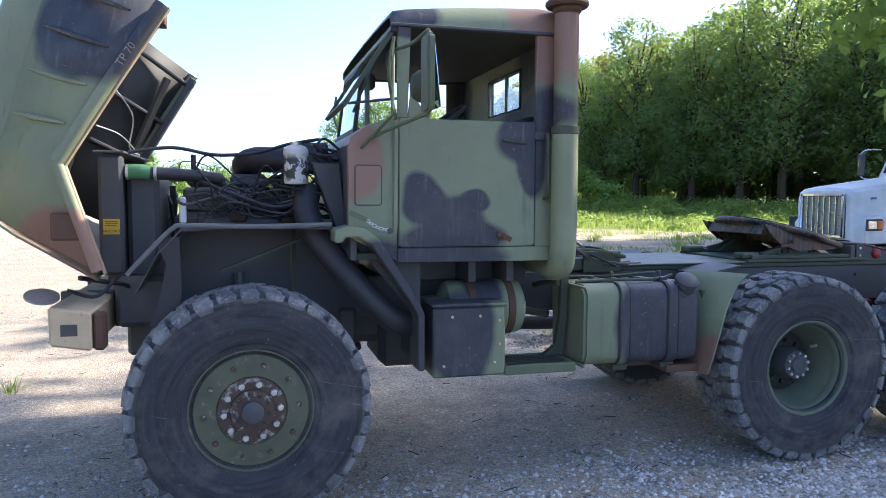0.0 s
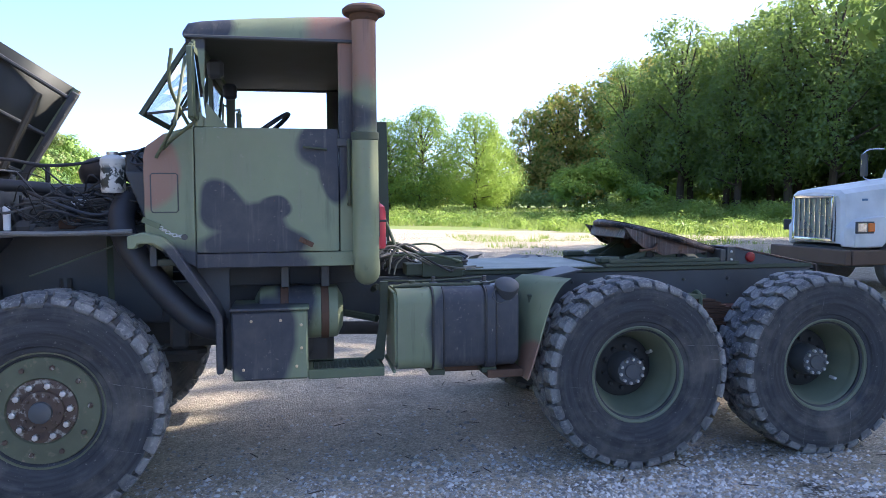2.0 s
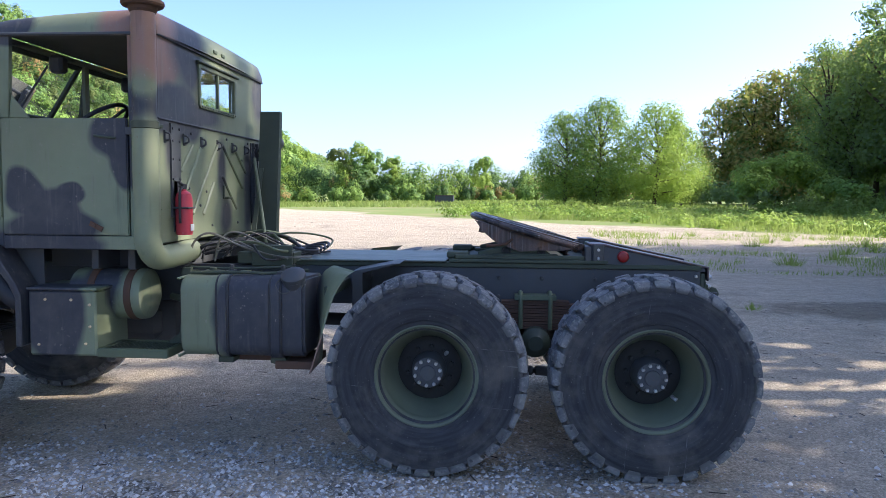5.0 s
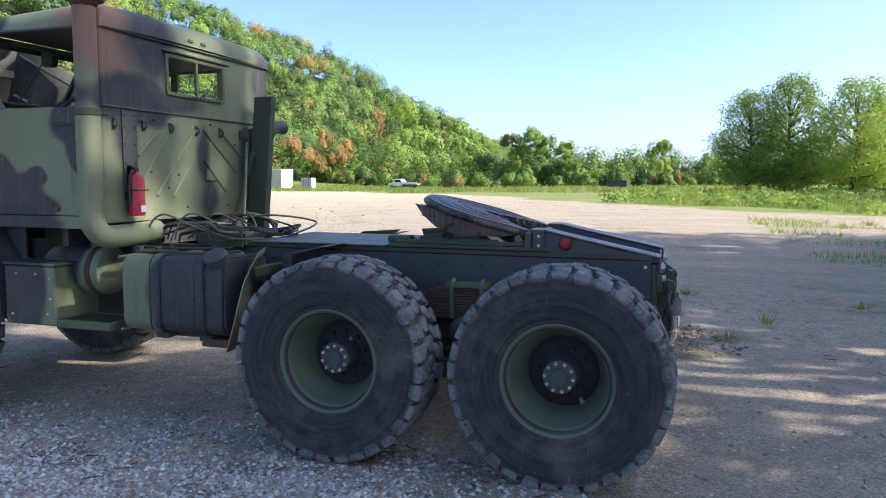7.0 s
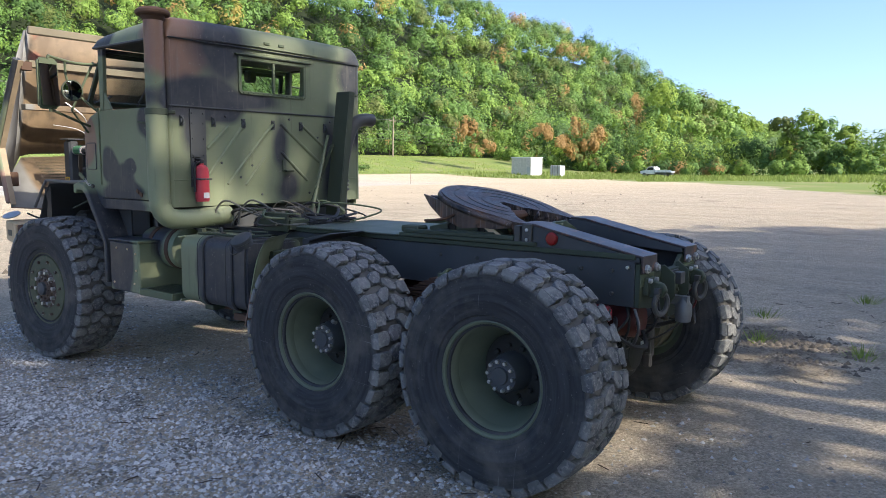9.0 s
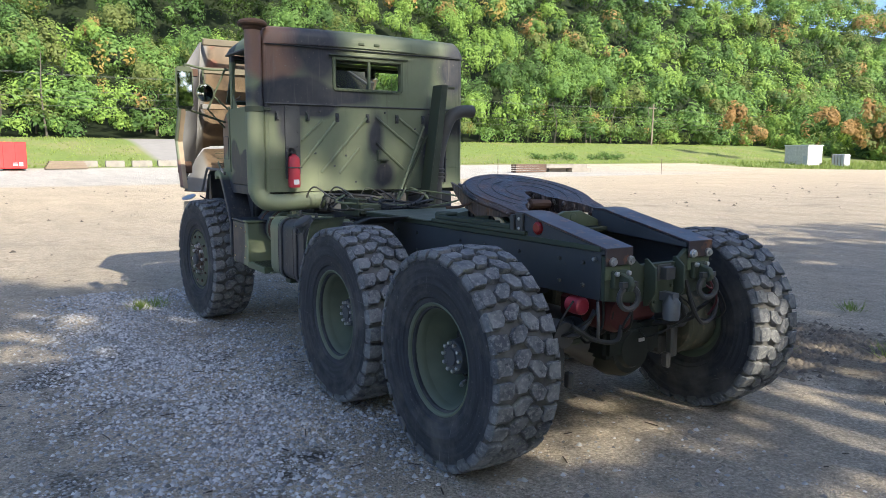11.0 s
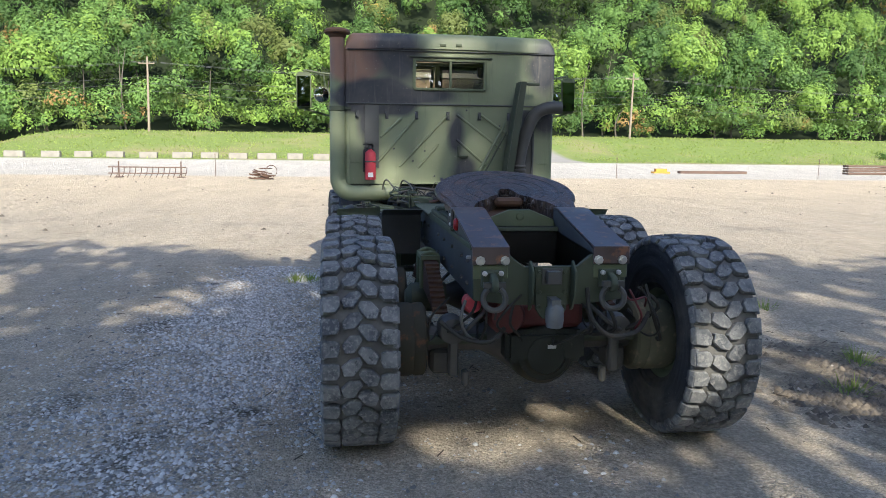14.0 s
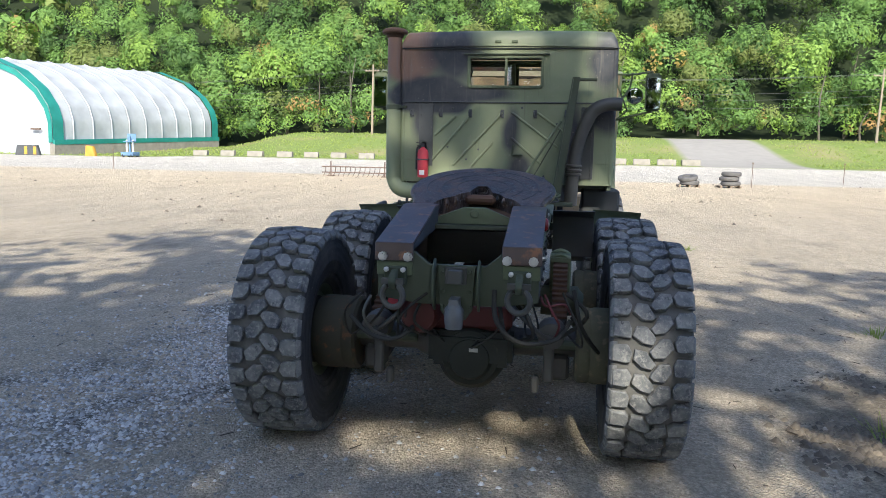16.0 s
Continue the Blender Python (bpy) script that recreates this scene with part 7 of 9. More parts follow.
# ---- trees and plants ----
def leaf_mat(name, dark, light, tint=None, glow=0.55):
    n = Nodes(name)
    g = n.add("ShaderNodeNewGeometry")
    rnd = g.outputs["Random Per Island"]
    oi = n.add("ShaderNodeObjectInfo")
    col = n.mix(rnd, dark, light)
    col = n.mix(n.ramp(n.noise(0.16, 3), 0.35, 0.65, 0, 0.55), col, tint or tuple(c * 0.7 for c in light))
    col = n.mix(n.math("MULTIPLY", oi.outputs["Random"], 0.35), col, tuple(c * 1.25 for c in light))
    n.done(col, 0.6, None, 0.0, 0.25)
    tr = n.add("ShaderNodeBsdfTranslucent")
    n.link(n.mix(0.55, col, (0.42, 0.56, 0.13)), tr.inputs["Color"])
    mx = n.add("ShaderNodeMixShader")
    mx.inputs[0].default_value = glow
    out = [o for o in n.t.nodes if o.bl_idname == "ShaderNodeOutputMaterial"][0]
    n.link(n.b.outputs[0], mx.inputs[1])
    n.link(tr.outputs[0], mx.inputs[2])
    n.link(mx.outputs[0], out.inputs["Surface"])
    return n.m


M_LEAF = leaf_mat("green_leaves", (0.085, 0.145, 0.035), (0.18, 0.265, 0.065), None, 0.5)
# cooler, greyer green: haze over the wood put into the leaf colour
M_LEAF_DARK = leaf_mat("haze_cooled_leaves", (0.095, 0.150, 0.070), (0.190, 0.262, 0.120), None, 0.5)
M_LEAF_GOLD = leaf_mat("yellowing_leaves", (0.34, 0.24, 0.07), (0.58, 0.41, 0.13), (0.36, 0.33, 0.10), 0.5)
M_LEAF_RED = leaf_mat("browning_leaves", (0.24, 0.125, 0.045), (0.42, 0.255, 0.10), (0.30, 0.19, 0.07), 0.25)
# near-black leaves: shade under the canopy put into the colour
M_GAP_SHADE = leaf_mat("shade_dark_understory_leaves", (0.025, 0.05, 0.012), (0.06, 0.095, 0.022), None, 0.2)
# lighter leaf copy: sunlight put into the colour
M_SUN_TONED = leaf_mat("sun_lightened_leaves", (0.17, 0.25, 0.035), (0.32, 0.42, 0.07), (0.26, 0.33, 0.06), 0.5)
M_WEED = leaf_mat("weed_leaves", (0.065, 0.125, 0.018), (0.17, 0.24, 0.04), (0.20, 0.22, 0.05))
M_BLADE = leaf_mat("grass_blades", (0.10, 0.150, 0.030), (0.22, 0.275, 0.070), (0.28, 0.26, 0.09))
# paler copy of the blades: sun on the bank put into the colour
M_BANK_BLADE = leaf_mat("sun_lightened_mown_grass", (0.20, 0.270, 0.060), (0.36, 0.43, 0.120), (0.38, 0.37, 0.13))
M_BARK = painted("bark", (0.085, 0.065, 0.048), 0.9, (0.16, 0.14, 0.11), 0.5, 18, 3.0, 0.6)


def leaves(name, centre, out, size, mats, pick, rng, up=0.45, long=1.35, loose=0.40):
    """A mesh of four-cornered leaf sprays: places, outward ways, sizes, all as arrays."""
    n = len(centre)
    nor = out + rng.normal(0, loose, (n, 3)) + np.array((0, 0, up))
    nor /= np.linalg.norm(nor, axis=1)[:, None] + 1e-9
    a = np.cross(nor, rng.normal(0, 1, (n, 3)))
    a /= np.linalg.norm(a, axis=1)[:, None] + 1e-9
    b = np.cross(nor, a)
    s = size[:, None]
    droop = nor * s * 0.22
    v = np.stack([centre - a * s * long - droop, centre - b * s * 0.62, centre + a * s * long - droop, centre + b * s * 0.62], 1).reshape(-1, 3)
    me = bpy.data.meshes.new(name)
    me.vertices.add(4 * n)
    me.vertices.foreach_set("co", v.ravel())
    me.loops.add(4 * n)
    me.loops.foreach_set("vertex_index", np.arange(4 * n, dtype=np.int32))
    me.polygons.add(n)
    me.polygons.foreach_set("loop_start", np.arange(0, 4 * n, 4, dtype=np.int32))
    for m in mats:
        me.materials.append(m)
    me.polygons.foreach_set("material_index", np.asarray(pick, dtype=np.int32))
    me.update(calc_edges=True)
    return me


def in_blob(rng, n, fill=0.12):
    d = rng.normal(0, 1, (n, 3))
    d /= np.linalg.norm(d, axis=1)[:, None]
    r = np.where(rng.random(n) < fill, rng.random(n) ** 0.5, 0.82 + 0.22 * rng.random(n))
    return d, d * r[:, None]


def tree_variant(seed, height, spread, low, count, size, mats=None, clumps=26, stout=1.0):
    """A tapered trunk with limbs, and a crown of clumps with gaps: (trunk mesh, crown mesh)."""
    rng = np.random.default_rng(seed)
    bm = bmesh.new()
    lean = rng.uniform(-0.05, 0.05, 2)
    top = height * 0.82
    line = [(lean[0] * z + 0.15 * math.sin(z * 0.7 + seed), lean[1] * z + 0.15 * math.cos(z * 0.6), z) for z in np.linspace(-0.2, top, 7)]
    r0 = 0.017 * height * stout
    bm_tube(bm, line, lambda t: r0 * (1.15 - t) ** 0.9 + 0.02, 8, 2)
    cs, rs = [], []
    for k in range(clumps):
        f = (k + 0.5) / clumps
        z = low + (height - low) * (0.06 + 0.90 * f)
        w = spread * (math.sin(math.pi * (0.20 + 0.72 * f)) ** 0.75)
        a = k * 2.399 + rng.uniform(-0.5, 0.5)
        rad = w * (0.35 + 0.55 * rng.random())
        c = np.array((math.cos(a) * rad + lean[0] * z, math.sin(a) * rad + lean[1] * z, z - 0.12 * rad))
        cs.append(c)
        rs.append(spread * rng.uniform(0.26, 0.46) * (1.15 - 0.45 * f))
        if k % 2 == 0:
            base = z * 0.72
            bm_tube(bm, [(lean[0] * base, lean[1] * base, base), tuple((c * 0.6 + np.array((0, 0, base)) * 0.4)), tuple(c)], lambda t: r0 * 0.42 * (1.1 - t) + 0.012, 6, 3)
    trunk = mesh_of(bm, "trunk", M_BARK)
    per = np.maximum((np.array(rs) ** 2 / np.sum(np.array(rs) ** 2) * count).astype(int), 8)
    pos, out = [], []
    for c, r, n in zip(cs, rs, per):
        d, p = in_blob(rng, n)
        squash = np.array((1.0, 1.0, 0.72))
        ring = p * r * squash * (1 + 0.25 * rng.normal(0, 1, (n, 1)))
        pos.append(c + ring)
        out.append(d)
    pos, out = np.concatenate(pos), np.concatenate(out)
    sz = size * rng.uniform(0.6, 1.35, len(pos))
    mats = mats or [M_LEAF]
    pick = rng.integers(0, len(mats), len(pos)) if len(mats) > 1 else np.zeros(len(pos))
    return trunk, leaves("crown", pos, out, sz, mats, pick, rng)


def plant_tree(variant, x, y, turn, scale, label, group, name="tree"):
    t = thing(name, label, "tree", group, (x, y, ground_z(x, y) - 0.05))
    t.rotation_euler = (0, 0, turn)
    t.scale = (scale,) * 3
    for nm, me in zip(("trunk", "crown"), variant):
        o = new(nm, me)
        o.parent = t
    return t


M_HILL_MID = leaf_mat("leafy_mid_green", (0.11, 0.205, 0.04), (0.205, 0.32, 0.07), (0.14, 0.23, 0.045), 0.3)
rng_t = random.Random(77)
WOOD = [tree_variant(s, 21.0, 4.8, 3.4, 9500, 0.155, [M_LEAF_DARK, M_LEAF, M_LEAF_DARK], 44) for s in (1, 2, 3, 4)]
WOOD_BACK = [tree_variant(s, 21.0, 4.6, 4.5, 2400, 0.32, [M_LEAF_DARK, M_LEAF]) for s in (5, 6, 7, 8)]
GOLD = tree_variant(9, 17.0, 4.9, 2.0, 7500, 0.23, [M_LEAF_GOLD, M_LEAF_GOLD, M_LEAF], 34)
FIELD = [tree_variant(s, 12.5, 4.4, 0.6, 17000, 0.115, [M_SUN_TONED, M_HILL_MID], 60) for s in (21, 22)] + [tree_variant(23, 12.5, 4.6, 1.0, 17000, 0.115, [M_SUN_TONED], 44)]
SHADE = [tree_variant(s, 17.0, 4.8, 4.5, 2100, 0.25, [M_LEAF], 16) for s in (31, 32, 33)]
# edge of the wood, several rows deep
edge = [(33, 74), (40, 60), (52, 45), (68, 30), (88, 16)]
WOOD_LABEL = "tall leafy tree in a shady wood edge"
n_w = 0
for row in range(4):
    for (x0, y0), (x1, y1) in zip(edge, edge[1:]):
        ln = math.hypot(x1 - x0, y1 - y0)
        k = 0.0
        while k < ln:
            f = k / ln
            nx, ny = (y1 - y0) / ln * -1, (x1 - x0) / ln
            off = row * 5.2 + rng_t.uniform(-1.2, 1.2)
            if y0 + (y1 - y0) * f + ny * off * 0.9 > 82:
                k += 5
                continue
            x, y = x0 + (x1 - x0) * f - nx * -off * 0.9, y0 + (y1 - y0) * f + ny * off * 0.9
            plant_tree((WOOD if row < 1 else WOOD_BACK)[n_w % 4], x + off * 0.6, y + rng_t.uniform(-1, 1), rng_t.uniform(0, 6.28), rng_t.uniform(0.85, 1.12) * (1 + 0.05 * row) * (0.76 + 0.24 * step(-78, -58, -y)), WOOD_LABEL, "trees of the wood")
            n_w += 1
            k += rng_t.uniform(3.6, 5.2)
for x, y, sc in ((36, 119, 0.85), (40, 114, 0.95), (44, 116, 1.05), (46, 108, 1.0), (50, 112, 1.15), (52, 104, 1.15), (55, 109, 1.25), (57, 100, 1.2), (60, 104, 1.3)):
    plant_tree(GOLD, x, y, rng_t.uniform(0, 6.28), sc * 1.2, "yellowing leafy tree at the wood's edge", "yellowing trees")
for x, y, sc, v in ((9.0, 96, 1.02, 0), (13.0, 94, 1.15, 1), (19.6, 89, 1.05, 2), (24.5, 97, 0.9, 1)):
    plant_tree(FIELD[v], x, y, rng_t.uniform(0, 6.28), sc, "bushy green tree standing in tall grass", "trees in the field")
# trees behind the lot's edge that shade it, mostly out of view
for k, (x, y, sc) in enumerate(((13.5, -10.0, 0.95), (14.5, -2.9, 0.95), (15.0, 7.6, 0.95), (21.0, -1.2, 1.0), (20.5, -8.0, 1.05), (22.0, 9.0, 1.05), (20.0, -14.0, 1.0), (15.0, -17.0, 1.0), (28.0, 14.0, 1.1), (35.0, 20.0, 1.2), (19.0, -23.0, 1.0), (17.5, -1.8, 0.84), (26.0, -6.0, 1.0), (15.0, 2.5, 0.76), (18.5, 10.5, 1.06), (19.5, 14.0, 1.12), (25.5, 16.5, 1.34), (31.5, 20.0, 1.55), (24.0, 12.5, 1.25))):
    plant_tree(SHADE[k % 3], x, y, k * 3.7 + 2, sc, "leafy tree at the edge of the gravel lot", "trees along the lot")
# added high crowns, out of view, shaped to shade the cab and tail
for seed, x, y, high, low, wide, count in ((37, 21.0, 3.9, 22.0, 19.1, 2.8, 280), (38, 20.5, 0.5, 20.0, 15.8, 3.0, 900), (39, 20.8, 2.9, 17.6, 15.75, 1.6, 420)):
    plant_tree(tree_variant(seed, high, wide, low, count, 0.25, [M_LEAF], 12, 0.3 if wide < 2 else 1.0), x, y, 0.4, 1.0, "added unseen tree whose high crown shades part of the truck", "trees along the lot")


def crowd(name, label, spots, per, size, mats, seed, shape=(1, 1, 1), up=0.45, weights=None, loose=0.38, clumps=12, tight=1.0, front=None):
    """Many crowns or bushes as one mass: spots of (x, y, z of the middle, radius); with front, the foliage is thick on that open side."""
    rng = np.random.default_rng(seed)
    pos, out, sz, pick = [], [], [], []
    for x, y, z, r in spots:
        n = per
        k = clumps
        sub = rng.normal(0, 1, (k, 3))
        sub /= np.linalg.norm(sub, axis=1)[:, None]
        sub[:, 2] = np.abs(sub[:, 2]) * 1.1 - 0.35 * rng.random(k)
        if front is not None:
            hid = sub @ np.array(front) < -0.25
            sub[hid] -= 1.6 * (sub[hid] @ np.array(front))[:, None] * np.array(front)
        sub *= rng.uniform(0.45, 0.88 if tight < 1 else 0.78, (k, 1))
        sub_r = rng.uniform(0.28, 0.46, k) * tight
        which = rng.integers(0, k, n)
        d, p = in_blob(rng, n, 0.08 if front is None else 0.03)
        if front is not None:
            hid = d @ np.array(front) < -0.2
            turn = -2.0 * (d[hid] @ np.array(front))[:, None] * np.array(front)
            p[hid] += turn * np.linalg.norm(p[hid], axis=1)[:, None]
            d[hid] += turn
        p = sub[which] + p * sub_r[which][:, None]
        pos.append(np.array((x, y, z)) + p * r * np.array(shape))
        out.append(d * 0.9 + sub[which] * 0.9)
        sz.append(size * rng.uniform(0.55, 1.4, n) * (r / 4.0) ** 0.35)
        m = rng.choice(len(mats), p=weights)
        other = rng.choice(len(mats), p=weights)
        # stray clumps in another leaf tone, also standing in for shaded hollows
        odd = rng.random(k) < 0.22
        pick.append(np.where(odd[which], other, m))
    me = leaves(name, np.concatenate(pos), np.concatenate(out), np.concatenate(sz), mats, np.concatenate(pick), rng, up, 1.3, loose)
    return tagged(new(name, me), label, "woods", kind="stuff")


# wooded hill
rng_h = random.Random(5)
spots = []
near_spots, fill_spots, back_spots = [], [], []
for row in range(17):
    x = -107.0 - row * 5.4
    y = -170.0
    while y < 430:
        far = max(0.0, y - 120) / 300
        xx, yy = x + rng_h.uniform(-2.2, 2.2), y + rng_h.uniform(-1.8, 1.8)
        r = rng_h.uniform(2.7, 4.9) * (1 + 0.45 * far)
        z = ground_z(xx, yy) + rng_h.uniform(4.5, 12.5)
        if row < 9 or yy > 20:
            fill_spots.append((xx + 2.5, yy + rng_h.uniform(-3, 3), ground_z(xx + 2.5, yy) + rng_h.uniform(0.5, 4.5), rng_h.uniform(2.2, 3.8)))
        z += 1.0 * step(6, 13, row)
        (near_spots if row < 7 and -104 < yy < 125 else spots if row < 9 and yy > -100 or yy > 20 else back_spots).append((xx, yy, z, r))
        y += rng_h.uniform(5.4, 8.0) * (1 + far)
# random leaf tones; the deep one doubles as shade between crowns
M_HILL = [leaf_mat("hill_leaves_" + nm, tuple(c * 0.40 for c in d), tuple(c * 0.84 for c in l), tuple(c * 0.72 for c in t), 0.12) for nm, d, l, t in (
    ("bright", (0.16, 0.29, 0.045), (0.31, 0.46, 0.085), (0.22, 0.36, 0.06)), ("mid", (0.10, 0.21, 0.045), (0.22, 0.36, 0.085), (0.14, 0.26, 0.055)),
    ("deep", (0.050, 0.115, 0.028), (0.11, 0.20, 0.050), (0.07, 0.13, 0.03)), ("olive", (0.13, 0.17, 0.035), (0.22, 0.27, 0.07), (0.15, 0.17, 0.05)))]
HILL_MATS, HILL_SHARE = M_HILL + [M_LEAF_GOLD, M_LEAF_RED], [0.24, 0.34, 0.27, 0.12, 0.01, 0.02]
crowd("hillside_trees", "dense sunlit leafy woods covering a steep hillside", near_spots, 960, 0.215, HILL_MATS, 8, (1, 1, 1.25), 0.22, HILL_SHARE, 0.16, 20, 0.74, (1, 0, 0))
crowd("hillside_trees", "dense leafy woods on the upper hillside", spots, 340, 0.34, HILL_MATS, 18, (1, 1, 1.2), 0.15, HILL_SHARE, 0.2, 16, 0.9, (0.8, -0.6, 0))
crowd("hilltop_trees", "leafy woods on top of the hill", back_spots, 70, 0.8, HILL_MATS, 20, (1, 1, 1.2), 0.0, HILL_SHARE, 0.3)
# fills gaps between crowns with leaves coloured as dark as deep shade
crowd("hillside_understory", "leafy understory beneath the hillside trees, shade put into its colour", fill_spots, 110, 0.34, [M_HILL[2], M_GAP_SHADE], 19, (1.1, 1.1, 1.0), 0.0, [0.12, 0.88], 0.3)
# lower skirts at the foot of the hill
spots = []
y = -90.0
while y < 190:
    xx = -105.5 + rng_h.uniform(-4, 2.0)
    r = rng_h.uniform(1.5, 3.4)
    spots.append((xx, y, ground_z(xx, y) + r * rng_h.uniform(0.25, 1.3), r))
    xx, r = -108.5 + rng_h.uniform(-2, 2), rng_h.uniform(2.2, 3.8)
    spots.append((xx, y, ground_z(xx, y) + rng_h.uniform(1.5, 6.0), r))
    y += rng_h.uniform(1.1, 2.4)
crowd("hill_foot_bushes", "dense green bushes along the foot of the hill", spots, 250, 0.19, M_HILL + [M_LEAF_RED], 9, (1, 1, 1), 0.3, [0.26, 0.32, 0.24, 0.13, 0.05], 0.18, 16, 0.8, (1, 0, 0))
bm = bmesh.new()
for k in range(46):
    x, yv = -105.2 - rng_h.random() * 7, rng_h.uniform(-80, 120)
    z, h_ = ground_z(x, yv), rng_h.uniform(4, 13)
    bm_tube(bm, [(x, yv, z - 0.2), (x + rng_h.uniform(-0.3, 0.5), yv + rng_h.uniform(-0.5, 0.5), z + h_ * 0.5), (x + rng_h.uniform(-0.5, 1.0), yv + rng_h.uniform(-1.0, 1.0), z + h_)], lambda t: 0.13 * (1.1 - t) + 0.02, 5, 3)
tagged(new("hill_stems", mesh_of(bm, "hill_stems", painted("pale_bark", (0.14, 0.12, 0.095), 0.9, (0.3, 0.28, 0.24), 0.5, 12, 1.5, 0.4))), "slender pale tree stems at the foot of the hill", "woods", kind="stuff")
bushes = [(-80 + rng_h.uniform(-2, 2), rng_h.uniform(66, 84), 0, rng_h.uniform(0.6, 1.3)) for _ in range(22)]
crowd("bank_bushes", "low dark bushes on the grass bank", [(x, yv, ground_z(x, yv) + r * 0.35, r) for x, yv, _, r in bushes], 120, 0.16, [M_HILL[1], M_HILL[2]], 24, (1.4, 1.4, 0.8), 0.5, [0.5, 0.5])
browning = []
for x, yv, z, r in ((-86, 119, 8.0, 3.4), (-83, 122, 5.5, 3.0), (-84, 148, 8.5, 3.2), (-82, 152, 6.0, 3.8), (-80, 156, 9.5, 3.4), (-79, 160, 6.5, 4.0), (-80, 165, 8.0, 3.6), (-82, 158, 4.0, 3.6), (-101, 238, 22.0, 3.8), (-101, 241, 17.0, 3.6)):
    browning.append((x * 0.94 + rng_h.uniform(-0.8, 0.8), yv * 0.93, z * 0.95, r))
crowd("browning_trees", "browning leafy trees at the foot of the hill", browning, 900, 0.25, [M_LEAF_RED, M_HILL[3]], 26, (0.9, 0.9, 1.15), 0.2, [0.8, 0.2], 0.2, 16, 0.8, (1, 0, 0))
# far part of the hill
spots = []
for row in range(7):
    x = -125.0 - row * 12
    y = 430.0
    while y < 900:
        xx, yy = x + rng_h.uniform(-5, 5), y + rng_h.uniform(-5, 5)
        spots.append((xx, yy, ground_z(xx, yy) + 2, rng_h.uniform(7, 10)))
        y += rng_h.uniform(12, 17)
crowd("far_hill_trees", "hazy wooded ridge far away", spots, 90, 1.6, [M_LEAF, M_LEAF_DARK], 10)
# tree line north of the lot
spots = []
x = -104.0
while x < 60:
    d = 168 + 10 * math.sin(x * 0.05) + max(0.0, -(x + 40)) * -0.55
    for k in range(2):
        xx, yy, r = x + rng_h.uniform(-2, 2), d - 5 + rng_h.uniform(-2, 2), rng_h.uniform(1.6, 3.2)
        spots.append((xx, yy, ground_z(xx, yy) + r * 0.35, r))
    for row in range(3):
        xx, yy = x + rng_h.uniform(-2, 2), d + row * 7 + rng_h.uniform(-2, 2)
        r = rng_h.uniform(3.2, 6.0) * (1 - 0.14 * step(-66, -56, xx))
        spots.append((xx, yy, ground_z(xx, yy) + r * rng_h.uniform(0.1, 1.35 - 0.15 * step(-66, -56, xx)), r))
    x += rng_h.uniform(2.4, 4.2)
crowd("far_tree_line", "mixed leafy tree line beyond the open field", spots, 520, 0.24, [M_SUN_TONED, M_HILL[0], M_HILL[1], M_LEAF_RED, M_HILL[2]], 12, (1, 1, 1.15), 0.25, [0.12, 0.22, 0.32, 0.08, 0.26], 0.18, 16, 0.85, (0, -1, 0))
# taller trees standing behind and in the line
spots = []
for x, y, top, r in ((-68, 174, 23.0, 5.0), (-69, 184, 24.5, 5.5), (-68, 196, 23.5, 5.5), (-69, 208, 23.8, 5.5), (-68, 220, 22.8, 5.5), (-69, 233, 22.3, 5.2), (-68, 247, 20.5, 5.0), (-69, 262, 18.5, 5.0),
                     (-34.5, 158, 12.8, 2.8), (-31.5, 159, 13.6, 3.2), (-27.5, 160, 12.3, 3.0), (-23.5, 159, 10.6, 2.8), (-3.6, 160, 11.2, 3.2)):
    z = top - r * 1.05
    while z > 1.5:
        spots.append((x + rng_h.uniform(-1.5, 1.5), y + rng_h.uniform(-1.5, 1.5), z, r * rng_h.uniform(0.85, 1.05)))
        z -= r * 1.05
crowd("field_edge_trees", "tall full leafy trees at the far edge of the field", spots, 620, 0.30, [M_HILL[0], M_HILL[1], M_SUN_TONED, M_HILL[3]], 27, (1, 1, 1.1), 0.2, [0.25, 0.33, 0.27, 0.15], 0.18, 16, 0.85, (0.3, -0.95, 0))
# mound grown over with vines, and scrub along the wood
spots = [(25 + rng_h.uniform(-6.5, 6.5), 62 + rng_h.uniform(-3, 3), 0, 0) for _ in range(26)]
spots = [(x, y, max(0.6, 5.0 * math.exp(-((x - 25) / 5.2) ** 2) - 0.6), rng_h.uniform(1.3, 2.0)) for x, y, _, _ in spots]
# mound lies in the wood's shade; lighter leaves paint the sun on it
crowd("vine_mound", "rounded mound overgrown with green vines", spots, 420, 0.17, [M_HILL_MID, M_SUN_TONED], 13, (1.1, 1, 0.9), 0.7, [0.3, 0.7], 0.25)
spots = []
for k in range(430):
    f = rng_h.random() * (len(edge) - 1)
    i = int(f)
    x = edge[i][0] + (edge[i + 1][0] - edge[i][0]) * (f - i)
    yv = edge[i][1] + (edge[i + 1][1] - edge[i][1]) * (f - i)
    back = rng_h.uniform(-1.5, 20)
    x, yv = x - back * 0.55, yv - back * 0.72
    r = rng_h.uniform(0.45, 1.6)
    spots.append((x, yv, ground_z(x, yv) + r * 0.55, r))
inside = []
